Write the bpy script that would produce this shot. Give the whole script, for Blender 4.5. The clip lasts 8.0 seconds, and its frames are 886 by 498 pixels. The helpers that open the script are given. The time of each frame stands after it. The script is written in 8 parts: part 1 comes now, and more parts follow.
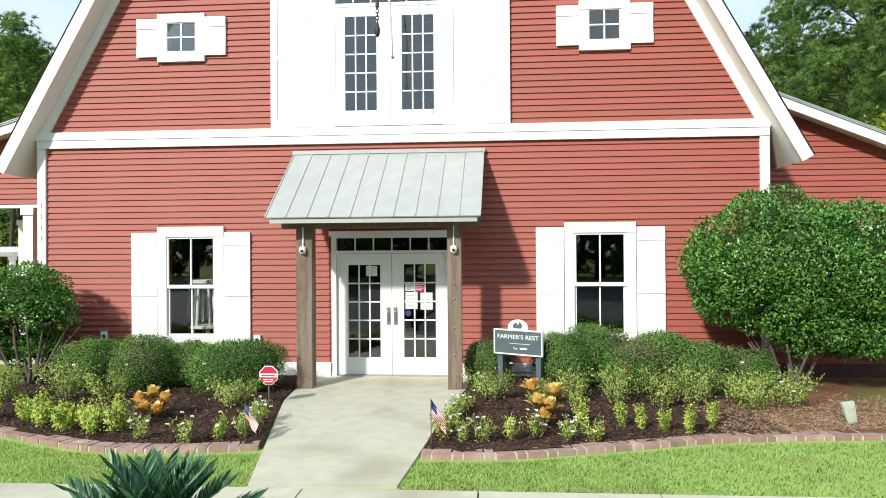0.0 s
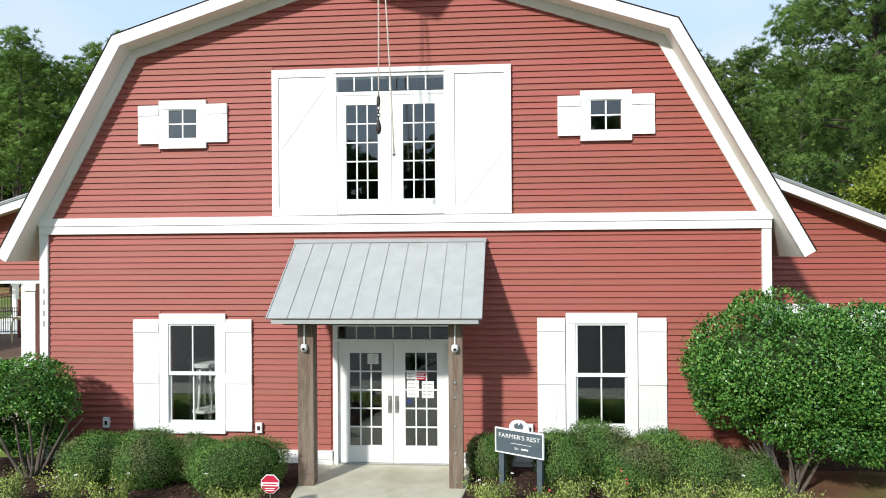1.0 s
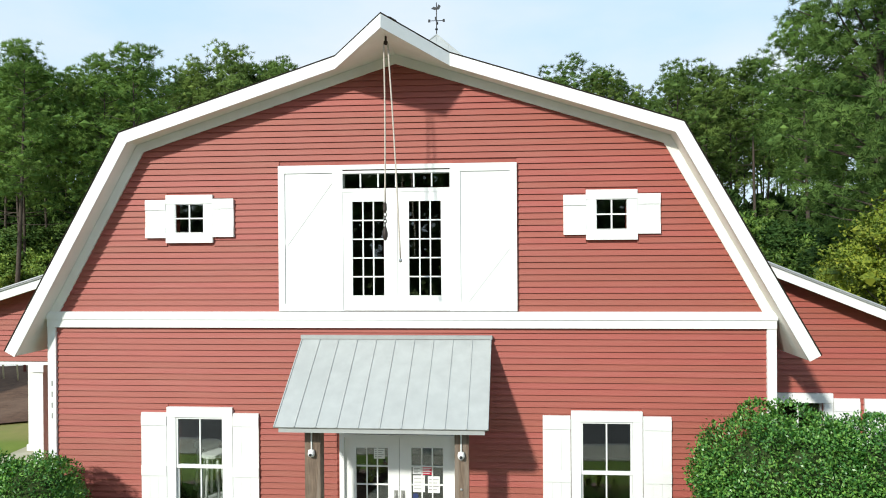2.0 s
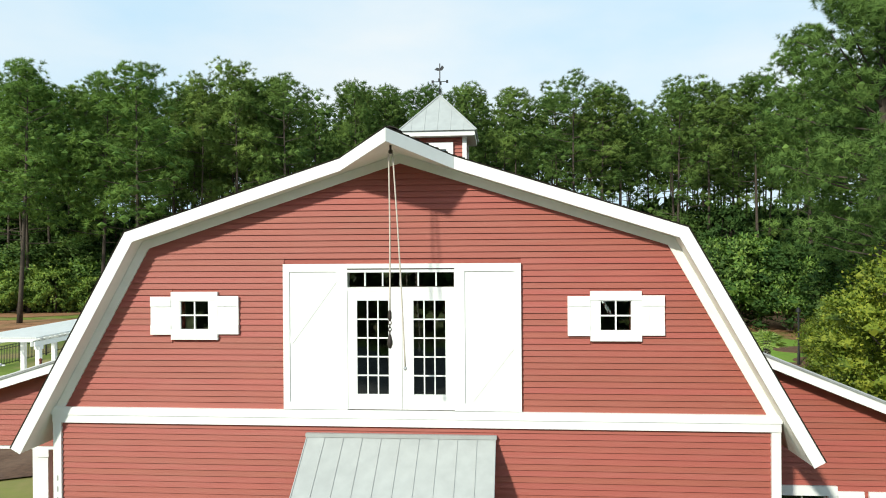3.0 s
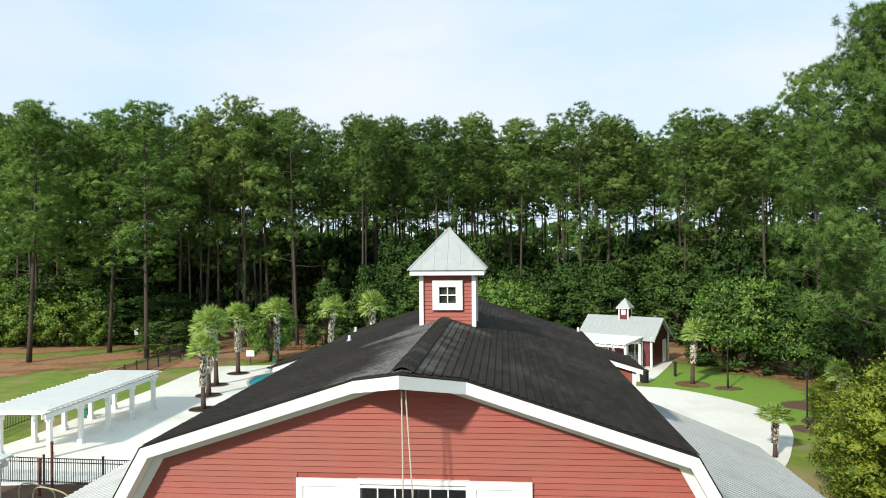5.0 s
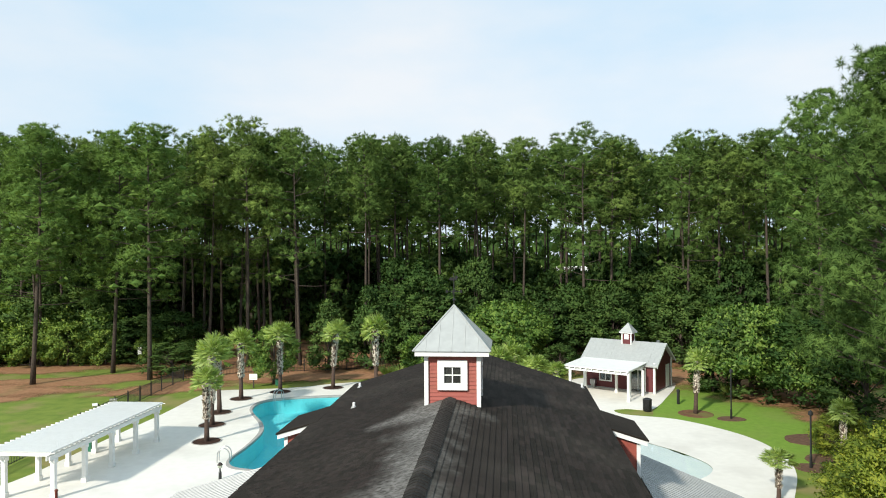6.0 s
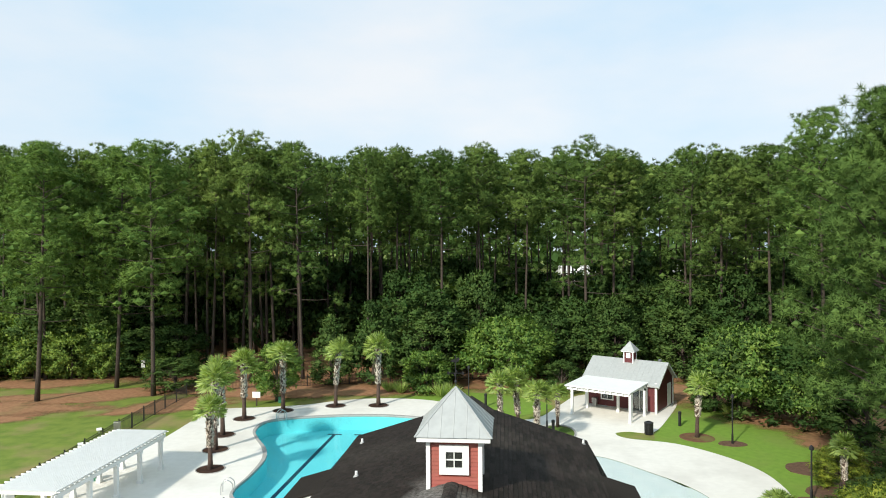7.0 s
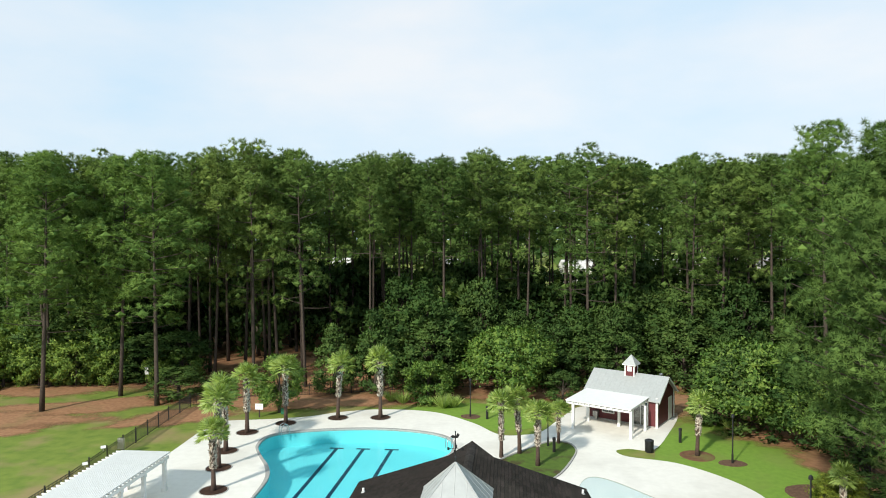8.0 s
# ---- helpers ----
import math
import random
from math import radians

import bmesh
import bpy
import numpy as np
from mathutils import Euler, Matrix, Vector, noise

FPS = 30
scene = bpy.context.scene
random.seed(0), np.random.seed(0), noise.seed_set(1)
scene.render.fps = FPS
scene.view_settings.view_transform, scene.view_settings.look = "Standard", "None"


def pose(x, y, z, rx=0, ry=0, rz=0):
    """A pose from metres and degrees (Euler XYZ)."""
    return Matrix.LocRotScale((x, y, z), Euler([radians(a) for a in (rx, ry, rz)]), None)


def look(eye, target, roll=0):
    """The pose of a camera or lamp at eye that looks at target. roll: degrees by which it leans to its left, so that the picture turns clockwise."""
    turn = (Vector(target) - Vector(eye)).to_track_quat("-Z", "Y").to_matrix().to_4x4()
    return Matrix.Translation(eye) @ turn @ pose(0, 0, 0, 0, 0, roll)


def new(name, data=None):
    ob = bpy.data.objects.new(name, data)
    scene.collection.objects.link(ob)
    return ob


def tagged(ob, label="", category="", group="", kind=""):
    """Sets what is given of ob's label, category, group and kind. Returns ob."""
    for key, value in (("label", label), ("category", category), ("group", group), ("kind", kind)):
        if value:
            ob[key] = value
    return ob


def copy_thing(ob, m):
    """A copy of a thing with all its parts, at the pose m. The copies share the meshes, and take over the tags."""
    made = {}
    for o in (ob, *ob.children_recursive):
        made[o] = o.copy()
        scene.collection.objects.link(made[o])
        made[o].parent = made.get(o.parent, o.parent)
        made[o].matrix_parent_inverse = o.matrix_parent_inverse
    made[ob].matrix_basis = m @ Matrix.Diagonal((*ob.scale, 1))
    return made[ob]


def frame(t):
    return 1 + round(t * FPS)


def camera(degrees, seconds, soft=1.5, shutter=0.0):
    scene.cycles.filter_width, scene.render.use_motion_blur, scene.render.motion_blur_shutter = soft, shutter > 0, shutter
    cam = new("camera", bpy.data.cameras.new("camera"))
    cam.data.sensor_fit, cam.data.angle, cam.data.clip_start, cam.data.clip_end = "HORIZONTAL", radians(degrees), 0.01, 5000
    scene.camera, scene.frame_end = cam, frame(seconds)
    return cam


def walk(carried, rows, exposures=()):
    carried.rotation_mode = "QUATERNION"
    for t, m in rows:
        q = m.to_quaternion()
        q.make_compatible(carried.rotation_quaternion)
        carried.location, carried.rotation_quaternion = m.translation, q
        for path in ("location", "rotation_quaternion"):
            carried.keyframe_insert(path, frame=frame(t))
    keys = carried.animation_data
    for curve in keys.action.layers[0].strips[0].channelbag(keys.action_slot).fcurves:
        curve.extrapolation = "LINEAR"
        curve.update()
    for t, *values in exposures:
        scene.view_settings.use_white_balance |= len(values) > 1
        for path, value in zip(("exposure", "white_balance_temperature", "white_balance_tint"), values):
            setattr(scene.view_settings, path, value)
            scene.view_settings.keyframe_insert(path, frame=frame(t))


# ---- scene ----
cam = camera(66.3, 8.0, soft=1.0)
PATH = [
    (0, (1.663, -11.15, 2.048), (1.522, -9.155, 2.063), -0.4),
    (0.5, (1.659, -11.164, 2.805), (1.516, -9.169, 2.816), -0.4),
    (1, (1.691, -11.158, 3.553), (1.543, -9.163, 3.562), -0.4),
    (1.5, (1.655, -11.194, 4.377), (1.504, -9.2, 4.381), -0.4),
    (2, (1.641, -11.204, 5.252), (1.487, -9.21, 5.244), -0.4),
    (3.5, (1.574, -11.248, 7.702), (1.411, -9.254, 7.7), -0.4),
    (4, (1.543, -11.278, 8.594), (1.375, -9.285, 8.592), -0.4),
    (4.5, (1.561, -11.306, 9.543), (1.389, -9.314, 9.541), -0.5),
    (6, (1.487, -11.353, 12.598), (1.305, -9.361, 12.601), -0.4),
    (6.5, (1.526, -11.392, 13.842), (1.34, -9.401, 13.835), -0.4),
    (7, (1.525, -11.394, 15.125), (1.336, -9.403, 15.102), -0.4),
    (7.5, (1.54, -11.317, 16.349), (1.346, -9.326, 16.308), -0.3),
    (8, (1.603, -11.341, 17.659), (1.406, -9.352, 17.594), -0.3),
]
walk(cam, [(t, look(eye, target, roll)) for t, eye, target, roll in PATH],
     exposures=[(0.0, 0.19, 6450, 9), (1.0, 0.0, 6210, 12), (2.0, 0.03, 6300, 8), (3.5, 0.03, 6600, 4), (4.5, 0.06, 6600, 6), (6.0, 0.0, 6650, 9), (8.0, 0.0, 6650, 9)])

# ---- world, sun ----
SUN = Vector((-0.57, -1.0, 0.72)).normalized()
world = bpy.data.worlds.new("sky")
scene.world = world
world.use_nodes = True
wn, wl = world.node_tree.nodes, world.node_tree.links
sky = wn.new("ShaderNodeTexSky")
sky.sky_type, sky.sun_disc = "NISHITA", False
sky.sun_elevation, sky.sun_rotation = math.asin(SUN.z), math.atan2(SUN.x, SUN.y)
sky.air_density, sky.dust_density, sky.ozone_density = 1.0, 1.5, 1.5
wc = wn.new("ShaderNodeTexCoord")
wm = wn.new("ShaderNodeMapping")
wm.inputs["Scale"].default_value = (1.0, 1.0, 2.6)
cloud = wn.new("ShaderNodeTexNoise")
cloud.inputs["Scale"].default_value, cloud.inputs["Detail"].default_value, cloud.inputs["Roughness"].default_value = 1.7, 6.0, 0.52
ramp = wn.new("ShaderNodeValToRGB")
ramp.color_ramp.elements[0].position, ramp.color_ramp.elements[1].position = 0.46, 0.76
ramp.color_ramp.elements[0].color = (0.1, 0.1, 0.1, 1)
ramp.color_ramp.elements[1].color = (1, 1, 1, 1)
haze = wn.new("ShaderNodeMix")
haze.data_type = "RGBA"
haze.inputs["A"].default_value = (6.2, 8.8, 11.1, 1)
haze.inputs["B"].default_value = (9.7, 10.2, 10.8, 1)
mixc = wn.new("ShaderNodeMix")
mixc.data_type = "RGBA"
mixc.inputs["Factor"].default_value = 0.85
wl.new(wc.outputs["Generated"], wm.inputs["Vector"])
wl.new(wm.outputs["Vector"], cloud.inputs["Vector"])
wl.new(cloud.outputs["Fac"], ramp.inputs["Fac"])
height = wn.new("ShaderNodeSeparateXYZ")
low = wn.new("ShaderNodeMapRange")
low.inputs["From Min"].default_value, low.inputs["From Max"].default_value = 0.42, 0.0
low.inputs["To Min"].default_value, low.inputs["To Max"].default_value = 0.0, 0.2
pale = wn.new("ShaderNodeMath")
pale.operation, pale.use_clamp = "ADD", True
wl.new(wc.outputs["Generated"], height.inputs["Vector"])
wl.new(height.outputs["Z"], low.inputs["Value"])
wl.new(ramp.outputs["Color"], pale.inputs[0])
wl.new(low.outputs["Result"], pale.inputs[1])
wl.new(pale.outputs["Value"], haze.inputs["Factor"])
wl.new(sky.outputs["Color"], mixc.inputs["A"])
wl.new(haze.outputs["Result"], mixc.inputs["B"])
wl.new(mixc.outputs["Result"], wn["Background"].inputs["Color"])
wn["Background"].inputs["Strength"].default_value = 0.10

sun_data = bpy.data.lights.new("sun", "SUN")
sun_data.energy, sun_data.angle, sun_data.color = 4.5, radians(3.0), (1.0, 0.96, 0.875)
sun = new("sun", sun_data)
sun.matrix_world = look(SUN * 60, (0, 0, 0))

# ---- materials ----


def mat(name, c1, c2=None, scale=6.0, rough=0.6, bump=0.0, bump_scale=40.0, metal=0.0, spec=0.5, stretch=(1, 1, 1), c3=None, scale3=0.7,
        amount3=0.5, per="", spread=0.25, clear=0.0, through_light=0.0, each=0.0):
    """Two colours mixed by grain, a third by broad stains; per: 'object' or 'island' varies brightness piece by piece; each: how far whole plants differ."""
    m = bpy.data.materials.new(name)
    m.use_nodes = True
    n, l = m.node_tree.nodes, m.node_tree.links
    b = n["Principled BSDF"]
    b.inputs["Roughness"].default_value, b.inputs["Metallic"].default_value = rough, metal
    b.inputs["Specular IOR Level"].default_value, b.inputs["Coat Weight"].default_value = spec, clear
    g = n.new("ShaderNodeNewGeometry")
    mp = n.new("ShaderNodeMapping")
    mp.inputs["Scale"].default_value = stretch
    l.new(g.outputs["Position"], mp.inputs["Vector"])

    def noise_tex(s, detail=5.0):
        t = n.new("ShaderNodeTexNoise")
        t.inputs["Scale"].default_value, t.inputs["Detail"].default_value = s, detail
        l.new(mp.outputs["Vector"], t.inputs["Vector"])
        return t.outputs["Fac"]

    def ramped(fac, a, z):
        r = n.new("ShaderNodeMapRange")
        r.inputs["From Min"].default_value, r.inputs["From Max"].default_value = a, z
        l.new(fac, r.inputs["Value"])
        return r.outputs["Result"]

    def mixed(fac, a, z, kind="MIX"):
        x = n.new("ShaderNodeMix")
        x.data_type, x.blend_type = "RGBA", kind
        for key, v in (("A", a), ("B", z)):
            if isinstance(v, tuple):
                x.inputs[key].default_value = (*v, 1)
            else:
                l.new(v, x.inputs[key])
        if isinstance(fac, float):
            x.inputs["Factor"].default_value = fac
        else:
            l.new(fac, x.inputs["Factor"])
        return x.outputs["Result"]

    col = mixed(ramped(noise_tex(scale), 0.32, 0.68), c1, c2 or tuple(v * 0.8 for v in c1))
    if c3:
        f = n.new("ShaderNodeMath")
        f.operation = "MULTIPLY"
        f.inputs[1].default_value = amount3
        l.new(ramped(noise_tex(scale3, 6.0), 0.5, 0.66), f.inputs[0])
        col = mixed(f.outputs["Value"], col, c3)
    if per:
        if per == "object":
            o = n.new("ShaderNodeObjectInfo").outputs["Random"]
        else:
            o = g.outputs["Random Per Island"]
        hs = n.new("ShaderNodeHueSaturation")
        l.new(col, hs.inputs["Color"])
        r = n.new("ShaderNodeMapRange")
        r.inputs["To Min"].default_value, r.inputs["To Max"].default_value = 1 - spread, 1 + spread
        l.new(o, r.inputs["Value"])
        l.new(r.outputs["Result"], hs.inputs["Value"])
        r2 = n.new("ShaderNodeMapRange")
        r2.inputs["To Min"].default_value, r2.inputs["To Max"].default_value = 0.5 + spread * 0.06, 0.5 - spread * 0.06
        l.new(o, r2.inputs["Value"])
        l.new(r2.outputs["Result"], hs.inputs["Hue"])
        col = hs.outputs["Color"]
    if each:
        hs = n.new("ShaderNodeHueSaturation")
        l.new(col, hs.inputs["Color"])
        o = n.new("ShaderNodeObjectInfo").outputs["Random"]
        for key, lo, hi in (("Value", 1 - each, 1 + each), ("Hue", 0.5 + each * 0.05, 0.5 - each * 0.05)):
            r = n.new("ShaderNodeMapRange")
            r.inputs["To Min"].default_value, r.inputs["To Max"].default_value = lo, hi
            l.new(o, r.inputs["Value"])
            l.new(r.outputs["Result"], hs.inputs[key])
        col = hs.outputs["Color"]
    l.new(col, b.inputs["Base Color"])
    if bump:
        bp = n.new("ShaderNodeBump")
        bp.inputs["Strength"].default_value, bp.inputs["Distance"].default_value = bump, 0.02
        l.new(noise_tex(bump_scale), bp.inputs["Height"])
        l.new(bp.outputs["Normal"], b.inputs["Normal"])
    if through_light:
        tr = n.new("ShaderNodeBsdfTranslucent")
        l.new(mixed(1.0, col, (1.0, 1.0, 0.55), "MULTIPLY"), tr.inputs["Color"])
        mx = n.new("ShaderNodeMixShader")
        mx.inputs["Fac"].default_value = through_light
        l.new(b.outputs["BSDF"], mx.inputs[1])
        l.new(tr.outputs["BSDF"], mx.inputs[2])
        l.new(mx.outputs["Shader"], n["Material Output"].inputs["Surface"])
    return m


def glass_mat(name, tint=(0.82, 0.87, 0.86), ior=1.95):
    m = bpy.data.materials.new(name)
    m.use_nodes = True
    n, l = m.node_tree.nodes, m.node_tree.links
    gl, tr, mx, fr = (n.new(k) for k in ("ShaderNodeBsdfGlossy", "ShaderNodeBsdfTransparent", "ShaderNodeMixShader", "ShaderNodeFresnel"))
    gl.inputs["Roughness"].default_value = 0.02
    tr.inputs["Color"].default_value = (*tint, 1)
    fr.inputs["IOR"].default_value = ior
    l.new(fr.outputs["Fac"], mx.inputs["Fac"])
    l.new(tr.outputs["BSDF"], mx.inputs[1])
    l.new(gl.outputs["BSDF"], mx.inputs[2])
    l.new(mx.outputs["Shader"], n["Material Output"].inputs["Surface"])
    return m


M_RED = mat("red_siding", (0.352, 0.091, 0.062), (0.302, 0.070, 0.051), 3.0, 0.6, 0.25, 60, c3=(0.45, 0.178, 0.115), scale3=3.0, amount3=0.22, per="object", spread=0.07, stretch=(0.22, 1, 3.0))
M_RED2 = mat("red_siding_far", (0.352, 0.091, 0.062), (0.302, 0.070, 0.051), 3.0, 0.55, 0.15, 60)
M_MAROON = mat("maroon_siding", (0.13, 0.022, 0.024), (0.10, 0.018, 0.02), 3.0, 0.6, 0.15, 40)
M_WHITE = mat("white_paint", (0.83, 0.83, 0.80), (0.79, 0.79, 0.76), 4.0, 0.5, 0.05, 50, c3=(0.70, 0.70, 0.67), scale3=1.3, amount3=0.2)
M_SOFFIT = mat("soffit_paint", (0.85, 0.825, 0.75), (0.80, 0.775, 0.70), 4.0, 0.6, 0.05, 50)
M_SHINGLE = mat("dark_shingle", (0.033, 0.0245, 0.0185), (0.018, 0.0135, 0.0105), 30.0, 0.85, 0.6, 150, spec=0.16, c3=(0.055, 0.044, 0.035), scale3=0.28, amount3=0.4, per="island", spread=0.28)
M_SHINGLE1 = mat("dark_shingle_tab", (0.036, 0.030, 0.025), (0.020, 0.016, 0.013), 30.0, 0.8, 0.6, 150, spec=0.25, c3=(0.075, 0.068, 0.060), scale3=0.9, amount3=0.6, per="object", spread=0.3)
M_METAL = mat("galvanised_roof", (0.44, 0.455, 0.435), (0.39, 0.40, 0.385), 5.0, 0.45, 0.04, 30, metal=0.15, c3=(0.36, 0.375, 0.36), scale3=1.2, amount3=0.3)
M_METALW = mat("ribbed_roof", (0.40, 0.405, 0.395), (0.34, 0.345, 0.335), 4.0, 0.5, 0.04, 30, metal=0.2, c3=(0.28, 0.285, 0.275), scale3=0.8, amount3=0.5)
M_WOOD = mat("weathered_post", (0.23, 0.165, 0.115), (0.12, 0.085, 0.06), 14.0, 0.8, 0.5, 60, stretch=(5, 5, 0.35), c3=(0.30, 0.25, 0.20), scale3=2.5, amount3=0.5)
M_CONC = mat("walk_concrete", (0.545, 0.52, 0.405), (0.475, 0.45, 0.345), 5.0, 0.85, 0.3, 120, c3=(0.36, 0.33, 0.225), scale3=0.8, amount3=0.8)
M_PLAY = mat("play_mulch", (0.15, 0.090, 0.060), (0.095, 0.058, 0.042), 5.0, 0.95, 0.6, 40, spec=0.1, c3=(0.20, 0.13, 0.09), scale3=0.6, amount3=0.5)
M_RING = mat("ring_mulch", (0.165, 0.100, 0.066), (0.105, 0.062, 0.042), 5.0, 0.95, 0.6, 40, spec=0.1)
M_KERB = mat("kerb_concrete", (0.40, 0.39, 0.36), (0.33, 0.32, 0.30), 8.0, 0.85, 0.25, 120, c3=(0.27, 0.26, 0.23), scale3=1.1, amount3=0.5)
M_DECK = mat("pool_deck", (0.80, 0.77, 0.70), (0.75, 0.72, 0.65), 2.0, 0.8, 0.2, 60, c3=(0.58, 0.55, 0.49), scale3=0.22, amount3=0.5)
M_MULCH = mat("dark_mulch", (0.072, 0.041, 0.030), (0.034, 0.020, 0.015), 22.0, 0.95, 0.9, 70, spec=0.1, c3=(0.11, 0.06, 0.04), scale3=1.5, amount3=0.5)
M_CHIP = mat("mulch_chip", (0.105, 0.057, 0.040), (0.045, 0.026, 0.019), 9.0, 0.9, per="island", spread=0.6)
M_STRAW = mat("pine_straw", (0.20, 0.105, 0.058), (0.125, 0.066, 0.040), 2.5, 0.95, 0.6, 40, spec=0.1, c3=(0.175, 0.19, 0.06), scale3=0.38, amount3=0.8)
M_STRAWCHIP = mat("straw_needle", (0.38, 0.255, 0.16), (0.27, 0.165, 0.10), 9.0, 0.9, per="island", spread=0.22)
M_LAWN = mat("lawn", (0.205, 0.255, 0.052), (0.135, 0.195, 0.038), 0.9, 0.9, 0.5, 50, spec=0.1, c3=(0.30, 0.225, 0.11), scale3=0.22, amount3=0.85)
M_TURF = mat("watered_turf", (0.190, 0.305, 0.046), (0.150, 0.255, 0.039), 2.2, 0.9, 0.5, 50, spec=0.15, c3=(0.20, 0.25, 0.06), scale3=0.3, amount3=0.5)
# mulch and grass, with the island's shade darkened into the green
M_ISLE = mat("shaded_island_mulch_grass", (0.105, 0.165, 0.034), (0.080, 0.130, 0.030), 2.2, 0.9, 0.5, 50, spec=0.1, c3=(0.075, 0.050, 0.034), scale3=0.55, amount3=0.9)
M_BLADE = mat("grass_blade", (0.385, 0.525, 0.155), (0.30, 0.44, 0.115), 3.0, 0.6, per="island", spread=0.3, through_light=0.35, c3=(0.30, 0.28, 0.10), scale3=1.6, amount3=0.4)
M_FRONTTURF = mat("front_turf", (0.31, 0.43, 0.115), (0.245, 0.36, 0.09), 3.0, 0.9, 0.4, 60, spec=0.1, c3=(0.32, 0.32, 0.11), scale3=1.2, amount3=0.4)
M_BRICK = mat("edging_brick", (0.37, 0.235, 0.195), (0.29, 0.175, 0.145), 12.0, 0.85, 0.4, 90, per="object", spread=0.22, c3=(0.46, 0.36, 0.30), scale3=4.0, amount3=0.5)
M_MORTAR = mat("mortar", (0.58, 0.52, 0.47), (0.48, 0.43, 0.38), 14.0, 0.9, 0.3, 90)
M_BARK = mat("pine_bark", (0.105, 0.084, 0.068), (0.048, 0.038, 0.031), 7.0, 0.95, 0.8, 18, spec=0.1, stretch=(2.5, 2.5, 0.7))
M_NEEDLE = mat("pine_needles", (0.142, 0.217, 0.052), (0.082, 0.140, 0.037), 0.35, 0.7, per="island", spread=0.12, through_light=0.2, spec=0.05, each=0.28)
# brighter copy of the pine needles: sunlight is put into the colour
M_NEEDLE_N = mat("sunlit_pine_needles", (0.164, 0.264, 0.062), (0.090, 0.163, 0.041), 0.5, 0.7, per="island", spread=0.22, through_light=0.25, spec=0.05)
M_NEEDLE_D = mat("dense_pine_needles", (0.140, 0.226, 0.056), (0.074, 0.135, 0.037), 0.5, 0.7, per="island", spread=0.14, through_light=0.2, spec=0.05)
M_LEAF = mat("broad_leaves", (0.083, 0.146, 0.036), (0.043, 0.084, 0.024), 0.4, 0.6, per="island", spread=0.3, through_light=0.25, spec=0.08, each=0.25)
# thicket leaves: brightened, with the wood edge's sunlight in the base colour
M_THICKET = mat("sunlit_thicket_leaves", (0.215, 0.315, 0.062), (0.125, 0.205, 0.042), 0.7, 0.55, per="island", spread=0.45, through_light=0.3, spec=0.15)
M_CRAPE = mat("myrtle_leaves", (0.150, 0.250, 0.048), (0.095, 0.175, 0.034), 0.9, 0.5, per="island", spread=0.4, through_light=0.28, spec=0.2)
M_LEAF_Y = mat("yellow_green_leaves", (0.24, 0.29, 0.036), (0.14, 0.195, 0.028), 0.9, 0.5, per="island", spread=0.45, through_light=0.3, spec=0.2)
M_BOX = mat("boxwood_leaves", (0.165, 0.300, 0.072), (0.095, 0.200, 0.050), 2.2, 0.6, per="island", spread=0.28, through_light=0.22, spec=0.1, c3=(0.25, 0.185, 0.13), scale3=1.3, amount3=0.6)
M_PRIVET = mat("privet_leaves", (0.145, 0.335, 0.062), (0.085, 0.230, 0.045), 1.8, 0.36, per="island", spread=0.5, through_light=0.28, spec=0.5)
# shrub core: the shade between the leaves is put into a dark colour
M_CORE = mat("shrub_shade_core", (0.048, 0.072, 0.024), (0.028, 0.042, 0.016), 9.0, 1.0, spec=0.0)
M_TWIG = mat("twig_bark", (0.15, 0.12, 0.095), (0.08, 0.065, 0.05), 14.0, 0.9, 0.4, 60, stretch=(3, 3, 0.6))
M_LIME = mat("lime_foliage", (0.52, 0.62, 0.125), (0.38, 0.49, 0.085), 4.0, 0.5, per="island", spread=0.35, through_light=0.35)
M_OLIVE = mat("rose_foliage", (0.42, 0.51, 0.125), (0.29, 0.385, 0.09), 4.0, 0.5, per="island", spread=0.3, through_light=0.3)
M_CROTON = mat("croton_leaf", (0.90, 0.68, 0.24), (0.84, 0.45, 0.13), 9.0, 0.4, per="island", spread=0.2, through_light=0.3, c3=(0.86, 0.74, 0.30), scale3=7.0, amount3=0.7)
M_CROTON_LOW = mat("croton_old_leaf", (0.42, 0.14, 0.05), (0.22, 0.21, 0.06), 9.0, 0.4, through_light=0.25)
M_PETAL = mat("white_petal", (0.85, 0.84, 0.80), (0.8, 0.78, 0.74), 8.0, 0.5)
M_PINK = mat("coral_petal", (0.70, 0.12, 0.10), (0.60, 0.09, 0.09), 8.0, 0.5)
M_SAGO = mat("sago_frond", (0.075, 0.195, 0.085), (0.050, 0.140, 0.062), 6.0, 0.32, per="island", spread=0.3, through_light=0.15, spec=0.6)
M_PALM = mat("palmetto_leaf", (0.42, 0.54, 0.150), (0.30, 0.42, 0.105), 2.0, 0.45, per="island", spread=0.25, through_light=0.38)
M_BOOT = mat("palm_boots", (0.66, 0.60, 0.50), (0.44, 0.39, 0.31), 5.0, 0.9, 0.6, 30, per="island", spread=0.3)
M_PTRUNK = mat("palm_trunk", (0.10, 0.062, 0.045), (0.055, 0.036, 0.028), 8.0, 0.95, 0.6, 40)
M_BLACK = mat("black_metal", (0.012, 0.012, 0.013), (0.018, 0.018, 0.018), 8.0, 0.4, spec=0.5)
# near-black colour stands in for rooms without light
M_DARK = mat("unlit_room_dark", (0.045, 0.042, 0.038), (0.03, 0.028, 0.026), 2.0, 0.8)
M_SLATE = mat("slate_sign", (0.085, 0.115, 0.13), (0.07, 0.095, 0.11), 6.0, 0.5, 0.05, 40)
